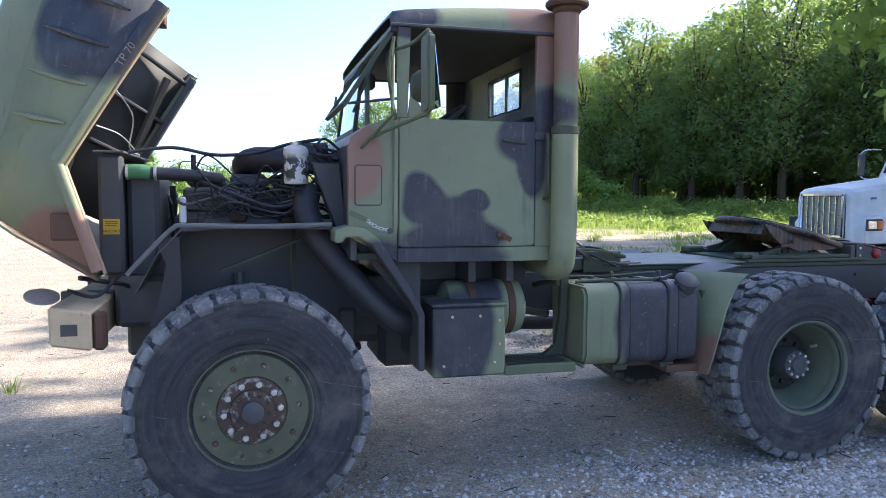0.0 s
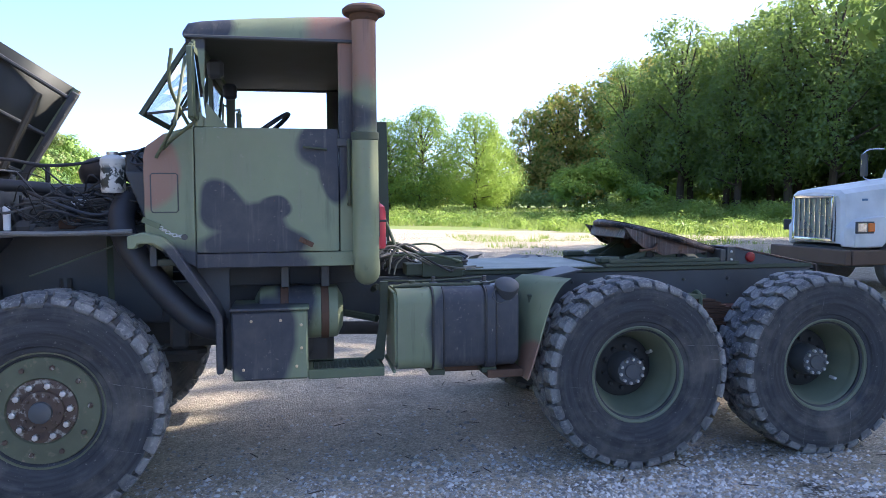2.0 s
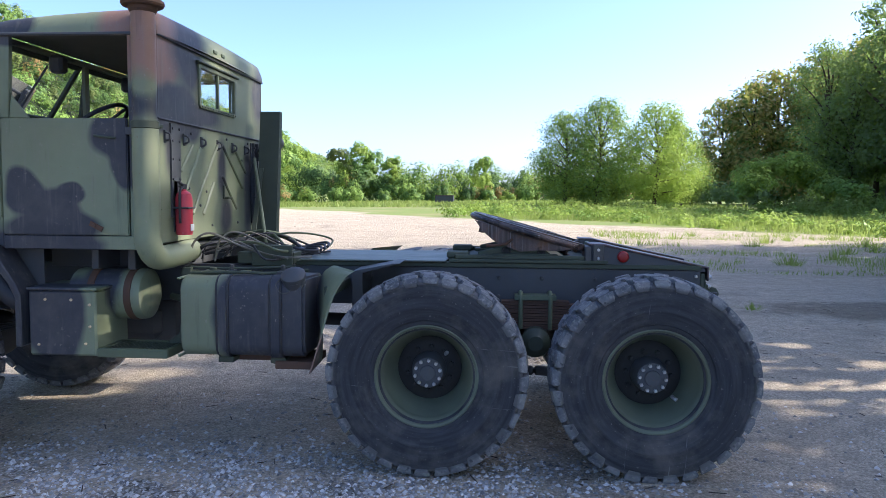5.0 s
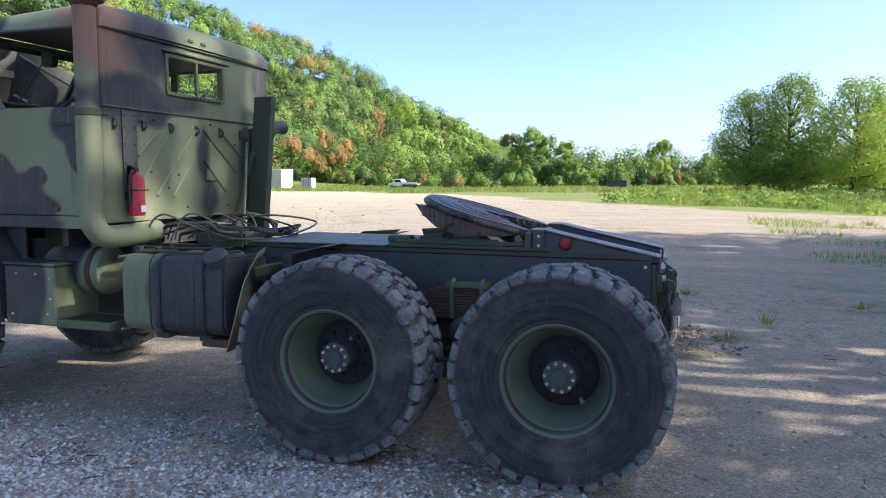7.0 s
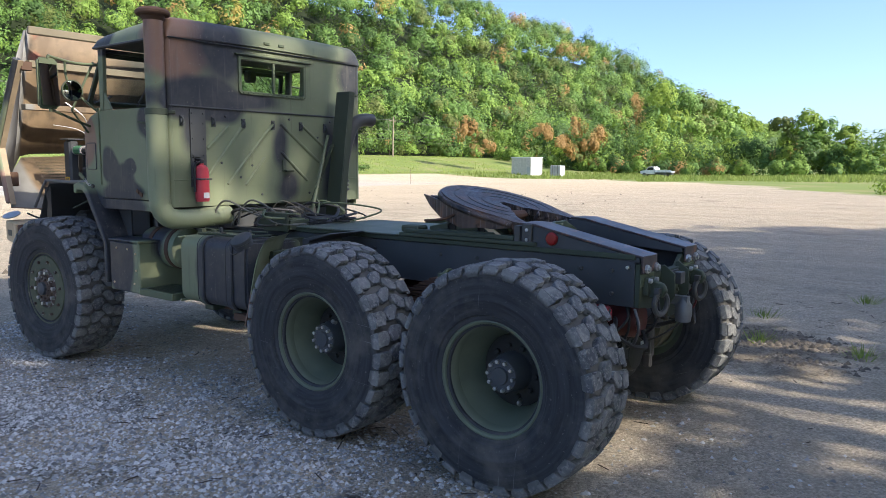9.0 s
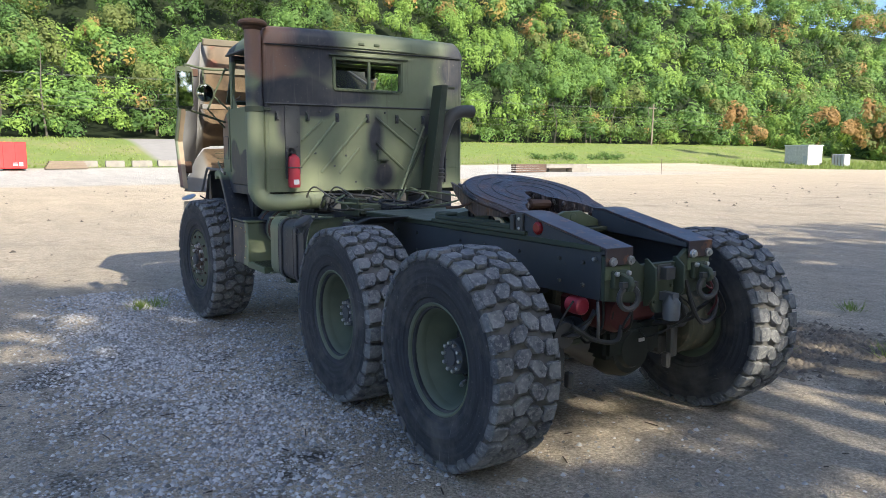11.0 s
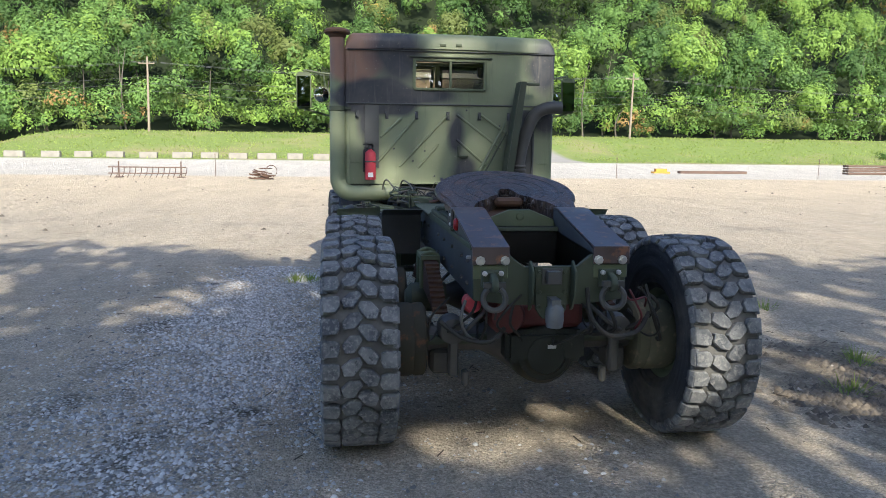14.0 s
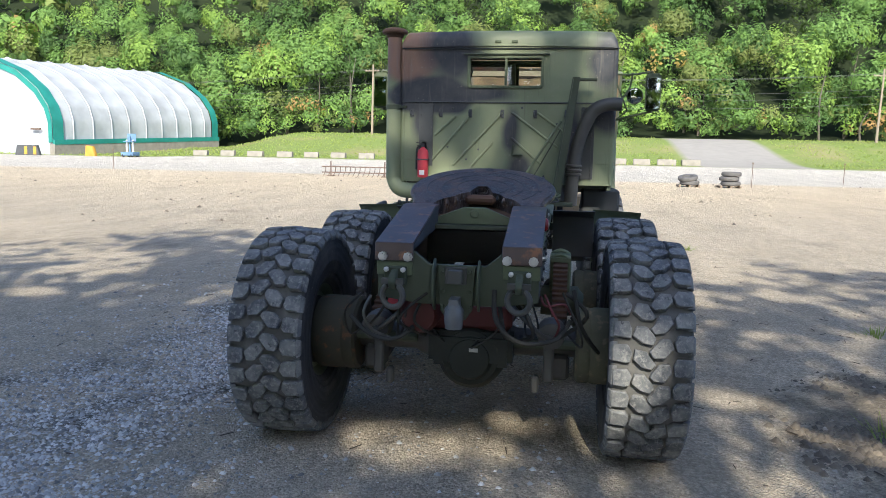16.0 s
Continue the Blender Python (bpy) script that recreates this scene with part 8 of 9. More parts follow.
for k in range(240):
    f = rng_h.random() * (len(edge) - 1)
    i = int(f)
    x = edge[i][0] + (edge[i + 1][0] - edge[i][0]) * (f - i) + rng_h.uniform(6, 22)
    yv = edge[i][1] + (edge[i + 1][1] - edge[i][1]) * (f - i) + rng_h.uniform(4, 20)
    r = rng_h.uniform(1.6, 3.0)
    inside.append((x, yv, ground_z(x, yv) + r * rng_h.uniform(0.6, 1.5), r))
for k in range(70):
    x, yv, r = rng_h.uniform(26, 74), rng_h.uniform(100, 124), rng_h.uniform(2.0, 3.6)
    inside.append((x, yv, ground_z(x, yv) + r * 0.45, r))
crowd("undergrowth", "dark undergrowth inside the wood", inside, 200, 0.30, [M_LEAF_DARK, M_LEAF], 15, (1.3, 1.3, 1.0), 0.4, [0.7, 0.3])
crowd("scrub", "low leafy scrub and weeds in front of the wood", spots, 150, 0.16, [M_WEED, M_LEAF, M_BLADE], 14, (1.3, 1.3, 0.8), 0.6, [0.5, 0.25, 0.25])


# tall grass between lot and wood
def grass_ok(x, y):
    return y > 22 and (y + 1.15 * x > 46 + 9 * noise.noise((x * 0.06, y * 0.06, 5.0)) or y - 0.25 * x > 106)


def grass(name, label, count, area, tall, wide, seed, ok, blade=None):
    rng = np.random.default_rng(seed)
    pts = []
    while len(pts) < count:
        x, y = rng.uniform(area[0], area[1]), rng.uniform(area[2], area[3])
        if ok(x, y):
            pts.append((x, y, ground_z(x, y)))
    p = np.array(pts)
    n = len(p)
    h = tall * rng.uniform(0.4, 1.25, n) * np.array([max(0.2, 0.9 + 1.5 * noise.noise((q[0] * 0.45, q[1] * 0.45, 1.3))) for q in pts])
    a = rng.uniform(0, 6.28, n)
    side = np.stack([np.cos(a), np.sin(a), np.zeros(n)], 1) * (wide * rng.uniform(0.5, 1.3, n))[:, None]
    tip = np.stack([rng.normal(0, 0.28, n) * h, rng.normal(0, 0.28, n) * h, h], 1)
    v = np.stack([p - side, p + side, p + tip], 1).reshape(-1, 3)
    me = bpy.data.meshes.new(name)
    me.vertices.add(3 * n)
    me.vertices.foreach_set("co", v.ravel())
    me.loops.add(3 * n)
    me.loops.foreach_set("vertex_index", np.arange(3 * n, dtype=np.int32))
    me.polygons.add(n)
    me.polygons.foreach_set("loop_start", np.arange(0, 3 * n, 3, dtype=np.int32))
    me.materials.append(blade or M_BLADE)
    me.update(calc_edges=True)
    return tagged(new(name, me), label, "grass", kind="stuff")


weeds = []
while len(weeds) < 330:
    x, yv = rng_h.uniform(-4, 42), rng_h.uniform(26, 74)
    if grass_ok(x, yv) and yv < 82 - x * 0.6:
        r = rng_h.uniform(0.25, 0.95) * (0.6 + yv / 90)
        weeds.append((x, yv, ground_z(x, yv) + r * 0.3, r))
crowd("meadow_weeds", "clumps of bright weeds and low bushes in the meadow", weeds, 90, 0.16, [M_SUN_TONED, M_WEED, M_HILL[0], M_BLADE], 16, (1.5, 1.5, 0.75), 0.6, [0.35, 0.25, 0.2, 0.2])
grass("tall_grass", "tall bright green grass beside the lot", 60000, (-2, 45, 23, 75), 0.34, 0.03, 41, lambda x, y: grass_ok(x, y) and y < 88 - x * 0.6)
grass("sparse_grass", "thin patches of grass growing through the gravel", 5200, (4, 20, 11, 30), 0.16, 0.012, 44, lambda x, y: noise.noise((x * 0.28, y * 0.5, 4.0)) > 0.16)
grass("far_grass", "sunlit green meadow grass", 22000, (-70, 30, 85, 160), 0.38, 0.12, 42, grass_ok)
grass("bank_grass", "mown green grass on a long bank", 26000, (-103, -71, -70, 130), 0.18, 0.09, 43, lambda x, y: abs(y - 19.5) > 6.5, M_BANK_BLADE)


# ---- things round the lot ----
def wood_mat(name, base):
    n = Nodes(name)
    w = n.noise(3.0, 5, 0.6, None, 1.5)
    return n.done(n.mix(w, tuple(c * 0.6 for c in base), base), 0.85, n.bump(n.noise(40, 3), 0.2, 0.005))


M_WOOD = wood_mat("weathered_wood", (0.30, 0.23, 0.16))
M_POLE = wood_mat("utility_pole_wood", (0.36, 0.29, 0.21))
M_TEAL = painted("teal_fabric", (0.03, 0.22, 0.18), 0.6, (0.1, 0.3, 0.25), 0.1, 20, 0.8)
M_FABRIC = painted("white_fabric", (0.40, 0.41, 0.42), 0.6, (0.42, 0.42, 0.42), 0.3, 6, 0.5)
M_BRIGHT_RED = painted("bright_red_paint", (0.62, 0.045, 0.04), 0.45, (0.4, 0.1, 0.08), 0.2, 10, 0.8)
M_YELLOW = painted("yellow_paint", (0.50, 0.27, 0.04), 0.5, (0.4, 0.3, 0.1), 0.2, 10, 1.0)
M_BLUE = painted("blue_paint", (0.13, 0.22, 0.34), 0.5, (0.3, 0.3, 0.3), 0.2, 10, 1.0)
M_DARKGLASS = painted("dark_window", (0.02, 0.025, 0.03), 0.08, (0.03, 0.03, 0.03), 0.0, 10, 1.0, 0.0)
M_CHROME_T = painted("truck_chrome", (0.70, 0.70, 0.70), 0.18, (0.4, 0.35, 0.3), 0.3, 20, 2.0, 0.02, 1.0)
M_RUSTY_BEAM = painted("rust_brown_paint", (0.13, 0.085, 0.06), 0.7, (0.2, 0.14, 0.1), 0.4, 20, 2.0)


def white_truck():
    """A conventional highway truck: only its nose and the front of its cab stand in view."""
    t = thing("highway_truck", "white long-nosed highway truck parked on the grass edge", "truck")
    bm = bmesh.new()
    secs = []
    for x, hw, top, low in ((7.06, 0.70, 1.84, 0.90), (7.12, 0.78, 1.90, 0.84), (7.5, 0.86, 1.96, 0.84), (8.3, 0.94, 2.06, 0.84), (9.1, 0.98, 2.16, 0.84), (9.45, 1.0, 2.20, 0.84)):
        ring = []
        for yy, zz in ((-1, 0), (-1, 0.80), (-0.94, 0.93), (-0.78, 1.0), (0, 1.03), (0.78, 1.0), (0.94, 0.93), (1, 0.80), (1, 0)):
            ring.append(bm.verts.new((x, 7.30 + yy * hw, low + (top - low) * zz)))
        secs.append(ring)
    for u, v in zip(secs, secs[1:]):
        for k in range(len(u) - 1):
            bm.faces.new((u[k], u[k + 1], v[k + 1], v[k]))
    bm.faces.new(secs[0])
    part("nose", bm, M_WHITE, t, "smooth white hood", angle=25)
    g = new("grille")
    g.parent = t
    bm = bmesh.new()
    for y0, y1, z0, z1 in ((6.72, 6.78, 0.94, 1.80), (7.82, 7.88, 0.94, 1.80), (6.72, 7.88, 1.75, 1.80), (6.72, 7.88, 0.94, 0.99)):
        bm_box(bm, 7.0, 7.06, y0, y1, z0, z1)
    part("surround", bm, M_CHROME_T, g, "chrome surround", 0.01)
    boxes("mesh_backing", [(7.03, 7.055, 6.78, 7.82, 0.99, 1.75)], painted("grille_screen", (0.20, 0.26, 0.32), 0.3, (0.35, 0.22, 0.14), 0.8, 20, 6.0, 0.1, 0.8), g)
    for k in range(6):
        boxes("bar", [(7.0, 7.03, 6.92 + k * 0.152, 6.935 + k * 0.152, 0.99, 1.75)], M_CHROME_T, g, "", 0.003)
    boxes("bumper", [(6.86, 7.0, 6.20, 8.40, 0.52, 0.80), (7.0, 7.75, 6.18, 6.26, 0.52, 0.80)], M_RUSTY_BEAM, t, "brown steel bumper", 0.02)
    boxes("underframe", [(7.1, 12.0, 6.6, 8.0, 0.45, 0.84)], M_RAIL, t, "", 0.02)
    for s, y in ((-1, 6.36), (1, 8.24)):
        f = new("fender")
        f.parent = t
        bm = bmesh.new()
        arc = [(7.12, 0.84), (7.10, 1.20), (7.25, 1.36), (7.7, 1.42), (8.6, 1.42), (8.85, 1.3), (9.0, 0.84), (8.72, 0.84), (8.6, 1.1), (8.2, 1.26), (7.85, 1.1), (7.72, 0.84)]
        bm_prism(bm, arc, "y", y - 0.08, y + 0.30 if s < 0 else y - 0.30)
        part("shell", bm, M_WHITE, f, bevel=0.02)
        boxes("headlamp_case", [(7.12, 7.50, y + s * 0.09 - 0.02, y + s * 0.09 + 0.02, 1.10, 1.32)], M_RAIL, f, "", 0.01)
        boxes("headlamp", [(7.14, 7.34, y + s * 0.115 - 0.012, y + s * 0.115 + 0.012, 1.13, 1.29)], M_CHROME_T, f, "clear headlamp", 0.01)
        boxes("turn_signal", [(7.36, 7.50, y + s * 0.115 - 0.015, y + s * 0.115 + 0.015, 1.13, 1.29)], M_AMBER, f, "amber signal lamp", 0.012)
        bm = bmesh.new()
        bm_lathe(bm, [(0.28, y - 0.16), (0.48, y - 0.17), (0.52, y - 0.12), (0.52, y + 0.1), (0.48, y + 0.15), (0.28, y + 0.14)], "y", (8.22, 0, 0.52), 28)
        part("wheel", bm, M_TYRE, t)
        bm = bmesh.new()
        bm_tube(bm, [(9.4, y - s * 0.02, 2.15), (9.3, y + s * 0.45, 2.2), (9.3, y + s * 0.45, 2.75), (9.5, y + s * 0.1, 2.8)], 0.014, 8)
        part("mirror_bracket", bm, M_CHROME_T, t)
        boxes("mirror", [(9.27, 9.33, y + s * 0.45 - 0.1, y + s * 0.45 + 0.1, 2.22, 2.72)], M_RAIL, t, "", 0.02)
    c = new("truck_cab")
    c.parent = t
    bm = bmesh.new()
    bm_prism(bm, [(9.45, 0.84), (9.45, 2.20), (9.75, 2.84), (9.95, 2.95), (11.4, 2.98), (11.4, 0.84)], "y", 6.22, 8.38)
    part("shell", bm, M_WHITE, c, bevel=0.05, seg=2)
    for a, b in ((6.36, 7.26), (7.34, 8.24)):
        bm = bmesh.new()
        bm_prism(bm, [(9.468, 2.27), (9.458, 2.275), (9.70, 2.79), (9.71, 2.785)], "y", a, b)
        part("windscreen", bm, M_DARKGLASS, c)
    boxes("visor", [(9.55, 9.9, 6.3, 8.3, 2.86, 2.90)], M_WHITE, c, "", 0.01)
    boxes("side_window", [(9.85, 10.6, 6.205, 6.22, 2.18, 2.75)], M_DARKGLASS, c, "", 0.004)
    boxes("marker_lamp", [(9.95, 10.03, 7.1, 7.5, 2.96, 3.02)], M_AMBER, c)
    boxes("badge", [(7.35, 7.47, 6.40, 6.408, 1.70, 1.74)], M_BLUE, t, "", 0)
    return t


white_truck()


def utility_pole(x, y, top):
    z = ground_z(x, y)
    p = thing("utility_pole", "leaning wooden utility pole on the grass bank", "utility pole", "utility poles", (x, y, z - 0.1))
    bm = bmesh.new()
    bm_tube(bm, [(0, 0, 0), (0.1, 0.15, top)], lambda t: 0.17 - 0.06 * t, 10, 2, False)
    part("post", bm, M_POLE, p)
    boxes("cross_arm", [(-0.05, 0.05, -1.0, 1.0, top - 0.9, top - 0.78)], M_POLE, p)
    for yy in (-0.9, -0.4, 0.4, 0.9):
        bm = bmesh.new()
        bm_lathe(bm, [(0.03, top - 0.78), (0.05, top - 0.72), (0.03, top - 0.64)], "z", (0, yy, 0), 8)
        part("insulator", bm, M_CONCRETE, p)


POLES = [(-97, -25.7, 9.6), (-97, 39.6, 9.2), (-97, 109, 8.0), (-97, -92, 9.5), (-97, 180, 8.5)]
for q in POLES:
    utility_pole(*q)
line_ = sorted(POLES, key=lambda q: q[1])
for a, b in zip(line_, line_[1:]):
    for dz, dx in ((-0.7, -0.6), (-0.7, 0.6), (-2.6, 0.1), (-3.4, 0.1), (-4.4, 0.1)):
        za, zb = ground_z(a[0], a[1]) + a[2] + dz, ground_z(b[0], b[1]) + b[2] + dz
        bm = bmesh.new()
        pts = []
        for k in range(13):
            f = k / 12
            pts.append((a[0] + dx, a[1] + (b[1] - a[1]) * f, za + (zb - za) * f - 1.1 * 4 * f * (1 - f)))
        bm_tube(bm, pts, 0.013, 5, 2, False)
        w = part("power_line", bm, painted("cable", (0.12, 0.12, 0.12), 0.6) if "cable" not in bpy.data.materials else bpy.data.materials["cable"])
        tagged(w, "thin overhead cable sagging between wooden poles", "cable", "power lines")


def hangar():
    """Fabric building: arched ribs on a low block wall."""
    h = thing("fabric_hangar", "white fabric hangar with teal trim on a block wall", "building")
    near, far = Vector((-71.5, -56.0, 0)), Vector((-99.5, -49.8, 0))
    along = (far - near)
    side = Vector((along.y, -along.x, 0)).normalized() * -1
    if side.y > 0:
        side = -side
    span, wall, top = 20.0, 1.45, 11.2

    def at(f, s, z):
        p = near + along * f + side * s
        return (p.x, p.y, z + 0.1 + 0.9 * max(0, f))

    def outline(k):
        """Half arch, from the wall (k 0) over the ridge to the other wall (k 1)."""
        pts = [(0, wall), (0.0, 3.9), (0.5, 5.5), (2.0, 7.4), (5.0, 9.5), (10.0, top)]
        pts = pts + [(span - a, b) for a, b in pts[-2::-1]]
        f = k * (len(pts) - 1)
        i = min(int(f), len(pts) - 2)
        t = f - i
        return tuple(pts[i][j] * (1 - t) + pts[i + 1][j] * t for j in (0, 1))

    n, m = 40, 20
    bays = 10
    for kind, lo, hi in (("teal_edge", 0.0, 0.05), ("roof_cover", 0.05, 0.955), ("teal_edge", 0.955, 1.0)):
        bm = bmesh.new()
        rows = []
        for j in range(m * (4 if kind == "roof_cover" else 1) + 1):
            f = lo + (hi - lo) * j / (m * (4 if kind == "roof_cover" else 1))
            sag = 0.10 * abs(math.sin(math.pi * f * bays)) if kind == "roof_cover" else -0.06
            ring = []
            for k in range(n + 1):
                s, z = outline(k / n)
                c = Vector((s - span / 2, z - 3.0))
                c = c * (1 - sag / max(c.length, 1)) if c.length > 0 else c
                ring.append(bm.verts.new(at(f, c.x + span / 2, c.y + 3.0)))
            rows.append(ring)
        for u, v in zip(rows, rows[1:]):
            for k in range(n):
                bm.faces.new((u[k], u[k + 1], v[k + 1], v[k]))
        part(kind, bm, M_TEAL if "teal" in kind else M_FABRIC, h, "ribbed white fabric" if "roof" in kind else "teal fabric edge", angle=60)
    for b in range(1, bays):
        f = b / bays
        bm = bmesh.new()
        bm_tube(bm, [at(f, span / 2 + (s - span / 2) * 1.004, z * 1.004 + 0.02) for s, z in [outline(k / n) for k in range(n + 1)]], 0.07, 6, 2, False)
        part("rib_seam", bm, M_FABRIC, h, "raised fabric seam over a rib")
    bm = bmesh.new()
    pts = [outline(k / n) for k in range(n + 1)]
    ring = [bm.verts.new(at(0.004, s, z)) for s, z in pts] + [bm.verts.new(at(0.004, span, 0)), bm.verts.new(at(0.004, 0, 0))]
    bm.faces.new(ring)
    part("end_wall", bm, M_FABRIC, h, "plain white end wall")
    bm = bmesh.new()
    band = [outline(k / n) for k in range(n + 1)]
    rows = []
    for sc in (1.0, 0.94):
        rows.append([bm.verts.new(at(-0.002, span / 2 + (s - span / 2) * sc, z * (1 if sc == 1 else 0.94))) for s, z in band])
    for k in range(n):
        bm.faces.new((rows[0][k], rows[0][k + 1], rows[1][k + 1], rows[1][k]))
    part("end_trim", bm, M_TEAL, h)
    bm = bmesh.new()
    p0, p1 = Vector(at(0, -0.25, 0)), Vector(at(1, -0.25, 0))
    q0, q1 = Vector(at(0, 0.5, 0)), Vector(at(1, 0.5, 0))
    vs = [bm.verts.new(p + Vector((0, 0, z))) for z in (-0.6, wall - 0.2) for p in (p0, p1, q1, q0)]
    for q in ((0, 1, 5, 4), (1, 2, 6, 5), (2, 3, 7, 6), (3, 0, 4, 7), (4, 5, 6, 7)):
        bm.faces.new([vs[i] for i in q])
    part("block_wall", bm, M_CONCRETE, h, "weathered concrete block wall")
    bm = bmesh.new()
    bm_bar(bm, at(0, -0.12, wall), at(1, -0.12, wall), 0.35, 0.55)
    part("teal_skirt", bm, M_TEAL, h)
    d = at(-0.006, 2.2, 0)
    bm = bmesh.new()
    bm_bar(bm, (d[0], d[1], -0.2), (d[0], d[1], 2.5), 1.3, 0.08, side)
    part("door", bm, M_WHITE, h, "white steel door")
    bm = bmesh.new()
    bm_bar(bm, at(-0.01, 1.5, 2.9), at(-0.01, 2.9, 2.9), 0.2, 0.2)
    part("door_lamp", bm, M_RUSTY_BEAM, h)


hangar()


def concrete_block(x, y, turn, long):
    b = thing("concrete_block", "pale concrete barrier block lying on grass", "concrete block", "concrete blocks", (x, y, ground_z(x, y) - 0.05))
    b.rotation_euler = (0, 0, turn)
    bm = bmesh.new()
    bm_prism(bm, [(-0.35, 0), (0.35, 0), (0.28, 0.62), (-0.28, 0.62)], "y", -long / 2, long / 2)
    part("body", bm, M_CONCRETE, b, bevel=0.05)
    boxes("lifting_slot", [(-0.12, 0.12, -0.18, 0.18, 0.60, 0.632)], M_RUSTY_BEAM, b)


rng = random.Random(8)
for y in (-38.5, -35.2, -32.0, -28.8, -25.9, -22.9, -19.8, -16.6, -14.0, -11.2, -8.4, -5.6, -3.0, 6.0, 8.4, 10.8, 13.2):
    concrete_block(-71.8 + rng.uniform(-0.3, 0.3), y, rng.uniform(-0.08, 0.08), rng.uniform(1.5, 1.9))


def lumber(name, label, x, y, spans, mat, category="pile"):
    p = thing(name, label, category, at=(x, y, ground_z(x, y)))
    for s in spans:
        boxes("beam", [s], mat, p, "", 0.01)


lumber("board_stack", "stack of grey weathered boards", -69.5, 4.0, [(-0.6, 0.6, -1.6 + 0.1 * k, 1.8 - 0.1 * k, 0.04 + 0.17 * k, 0.18 + 0.17 * k) for k in range(4)], M_WOOD)
lumber("steel_beam_pile", "pile of dark steel beams at the lot edge", -57, 46.6, [(-0.4 + 0.3 * j, -0.2 + 0.3 * j, -2.4, 1.7, 0.05 + 0.22 * k, 0.22 + 0.22 * k) for k in range(4) for j in range(3)], M_RUSTY_BEAM)
lumber("white_slab_pile", "pale concrete slabs stacked beside steel beams", -57, 51.4, [(-0.7, 0.5, -3.2, 2.6, 0.45, 0.85), (-1.0, -0.2, -2.2, 0.2, 0.0, 0.45), (-0.7, 0.5, 0.4, 3.2, 0.0, 0.44)], M_CONCRETE)
lumber("long_pipe_bundle", "grey pipes lying along the lot edge", -57, 31.5, [(-0.3 + 0.22 * j, -0.12 + 0.22 * j, -3.2, 3.0, 0.0, 0.24) for j in range(3)], M_RUSTY_BEAM)
lumber("yellow_stand", "small yellow steel stand on the ground", -57, 26.6, [(-0.3, 0.3, -0.75, 0.75, 0.0, 0.16), (-0.2, 0.2, -0.5, 0.5, 0.16, 0.42)], M_YELLOW, "stand")

box_ = thing("red_metal_box", "tall red steel container at the edge of the lot", "container", at=(-69, -0.05, ground_z(-69, 0)))
boxes("shell", [(-0.9, 0.9, -1.05, 1.05, 0.12, 2.36)], M_BRIGHT_RED, box_, "", 0.06)
boxes("skid", [(-0.9, 0.9, -0.95, -0.75, 0, 0.12), (-0.9, 0.9, 0.75, 0.95, 0, 0.12)], M_RAIL, box_)
boxes("label_plate", [(0.902, 0.908, 0.45, 0.75, 0.35, 0.65)], M_WHITE, box_, "", 0)
boxes("label_lines", [(0.902, 0.908, 0.0, 0.36, 0.38 + 0.1 * k, 0.42 + 0.1 * k) for k in range(3)], M_WHITE, box_, "", 0)
boxes("door_seam", [(0.902, 0.906, -0.7, -0.66, 0.2, 2.2), (0.902, 0.906, 0.2, 0.23, 0.2, 2.2)], M_REDOXIDE, box_, "", 0)

# heap of rusty rods with a hoop
heap = thing("rusty_rod_heap", "heap of rusty steel rods with a hoop", "scrap", at=(-40, -5.7, ground_z(-40, -5.7)))
rng = random.Random(4)
for k in range(26):
    bm = bmesh.new()
    y0 = rng.uniform(-0.8, 0.0)
    z0 = rng.uniform(0.02, 0.7) * (1 - abs(y0 + 0.3) * 0.6)
    bm_tube(bm, [(rng.uniform(-0.4, 0.4), y0, z0), (rng.uniform(-0.3, 0.3), y0 + rng.uniform(0.4, 0.8), max(0.03, z0 + rng.uniform(-0.25, 0.1)))], 0.03, 6, 2, False)
    part("rod", bm, M_RUST, heap)
bm = bmesh.new()
bm_tube(bm, [(0.1, 0.55 + 0.32 * math.cos(radians(a)), 0.5 + 0.34 * math.sin(radians(a))) for a in range(0, 361, 20)], 0.02, 6, 2)
part("hoop", bm, M_RUST, heap)

# harrow frame
har = thing("harrow_frame", "low rusty steel harrow frame on the gravel", "farm tool", at=(-42, -12.6, ground_z(-42, -12.6)))
for z in (0.25, 0.62):
    bm = bmesh.new()
    bm_bar(bm, (0, -2.3, z), (0, 2.2, z), 0.07, 0.07)
    part("rail", bm, M_RUSTY_BEAM, har)
for k in range(14):
    bm = bmesh.new()
    y0 = -2.2 + k * 0.33
    bm_tube(bm, [(0.1, y0, 0.0), (-0.1, y0 + 0.1, 0.3), (0.1, y0 + 0.18, 0.62)], 0.025, 6, 3)
    part("tine", bm, M_RUSTY_BEAM, har)
for y0 in (-1.7, 1.9):
    bm = bmesh.new()
    bm_bar(bm, (0, y0, 0.0), (0, y0, 0.98), 0.06, 0.06)
    part("post", bm, M_RUSTY_BEAM, har)
    boxes("foot", [(-0.3, 0.3, y0 - 0.2, y0 + 0.2, 0.0, 0.05)], M_RUSTY_BEAM, har)


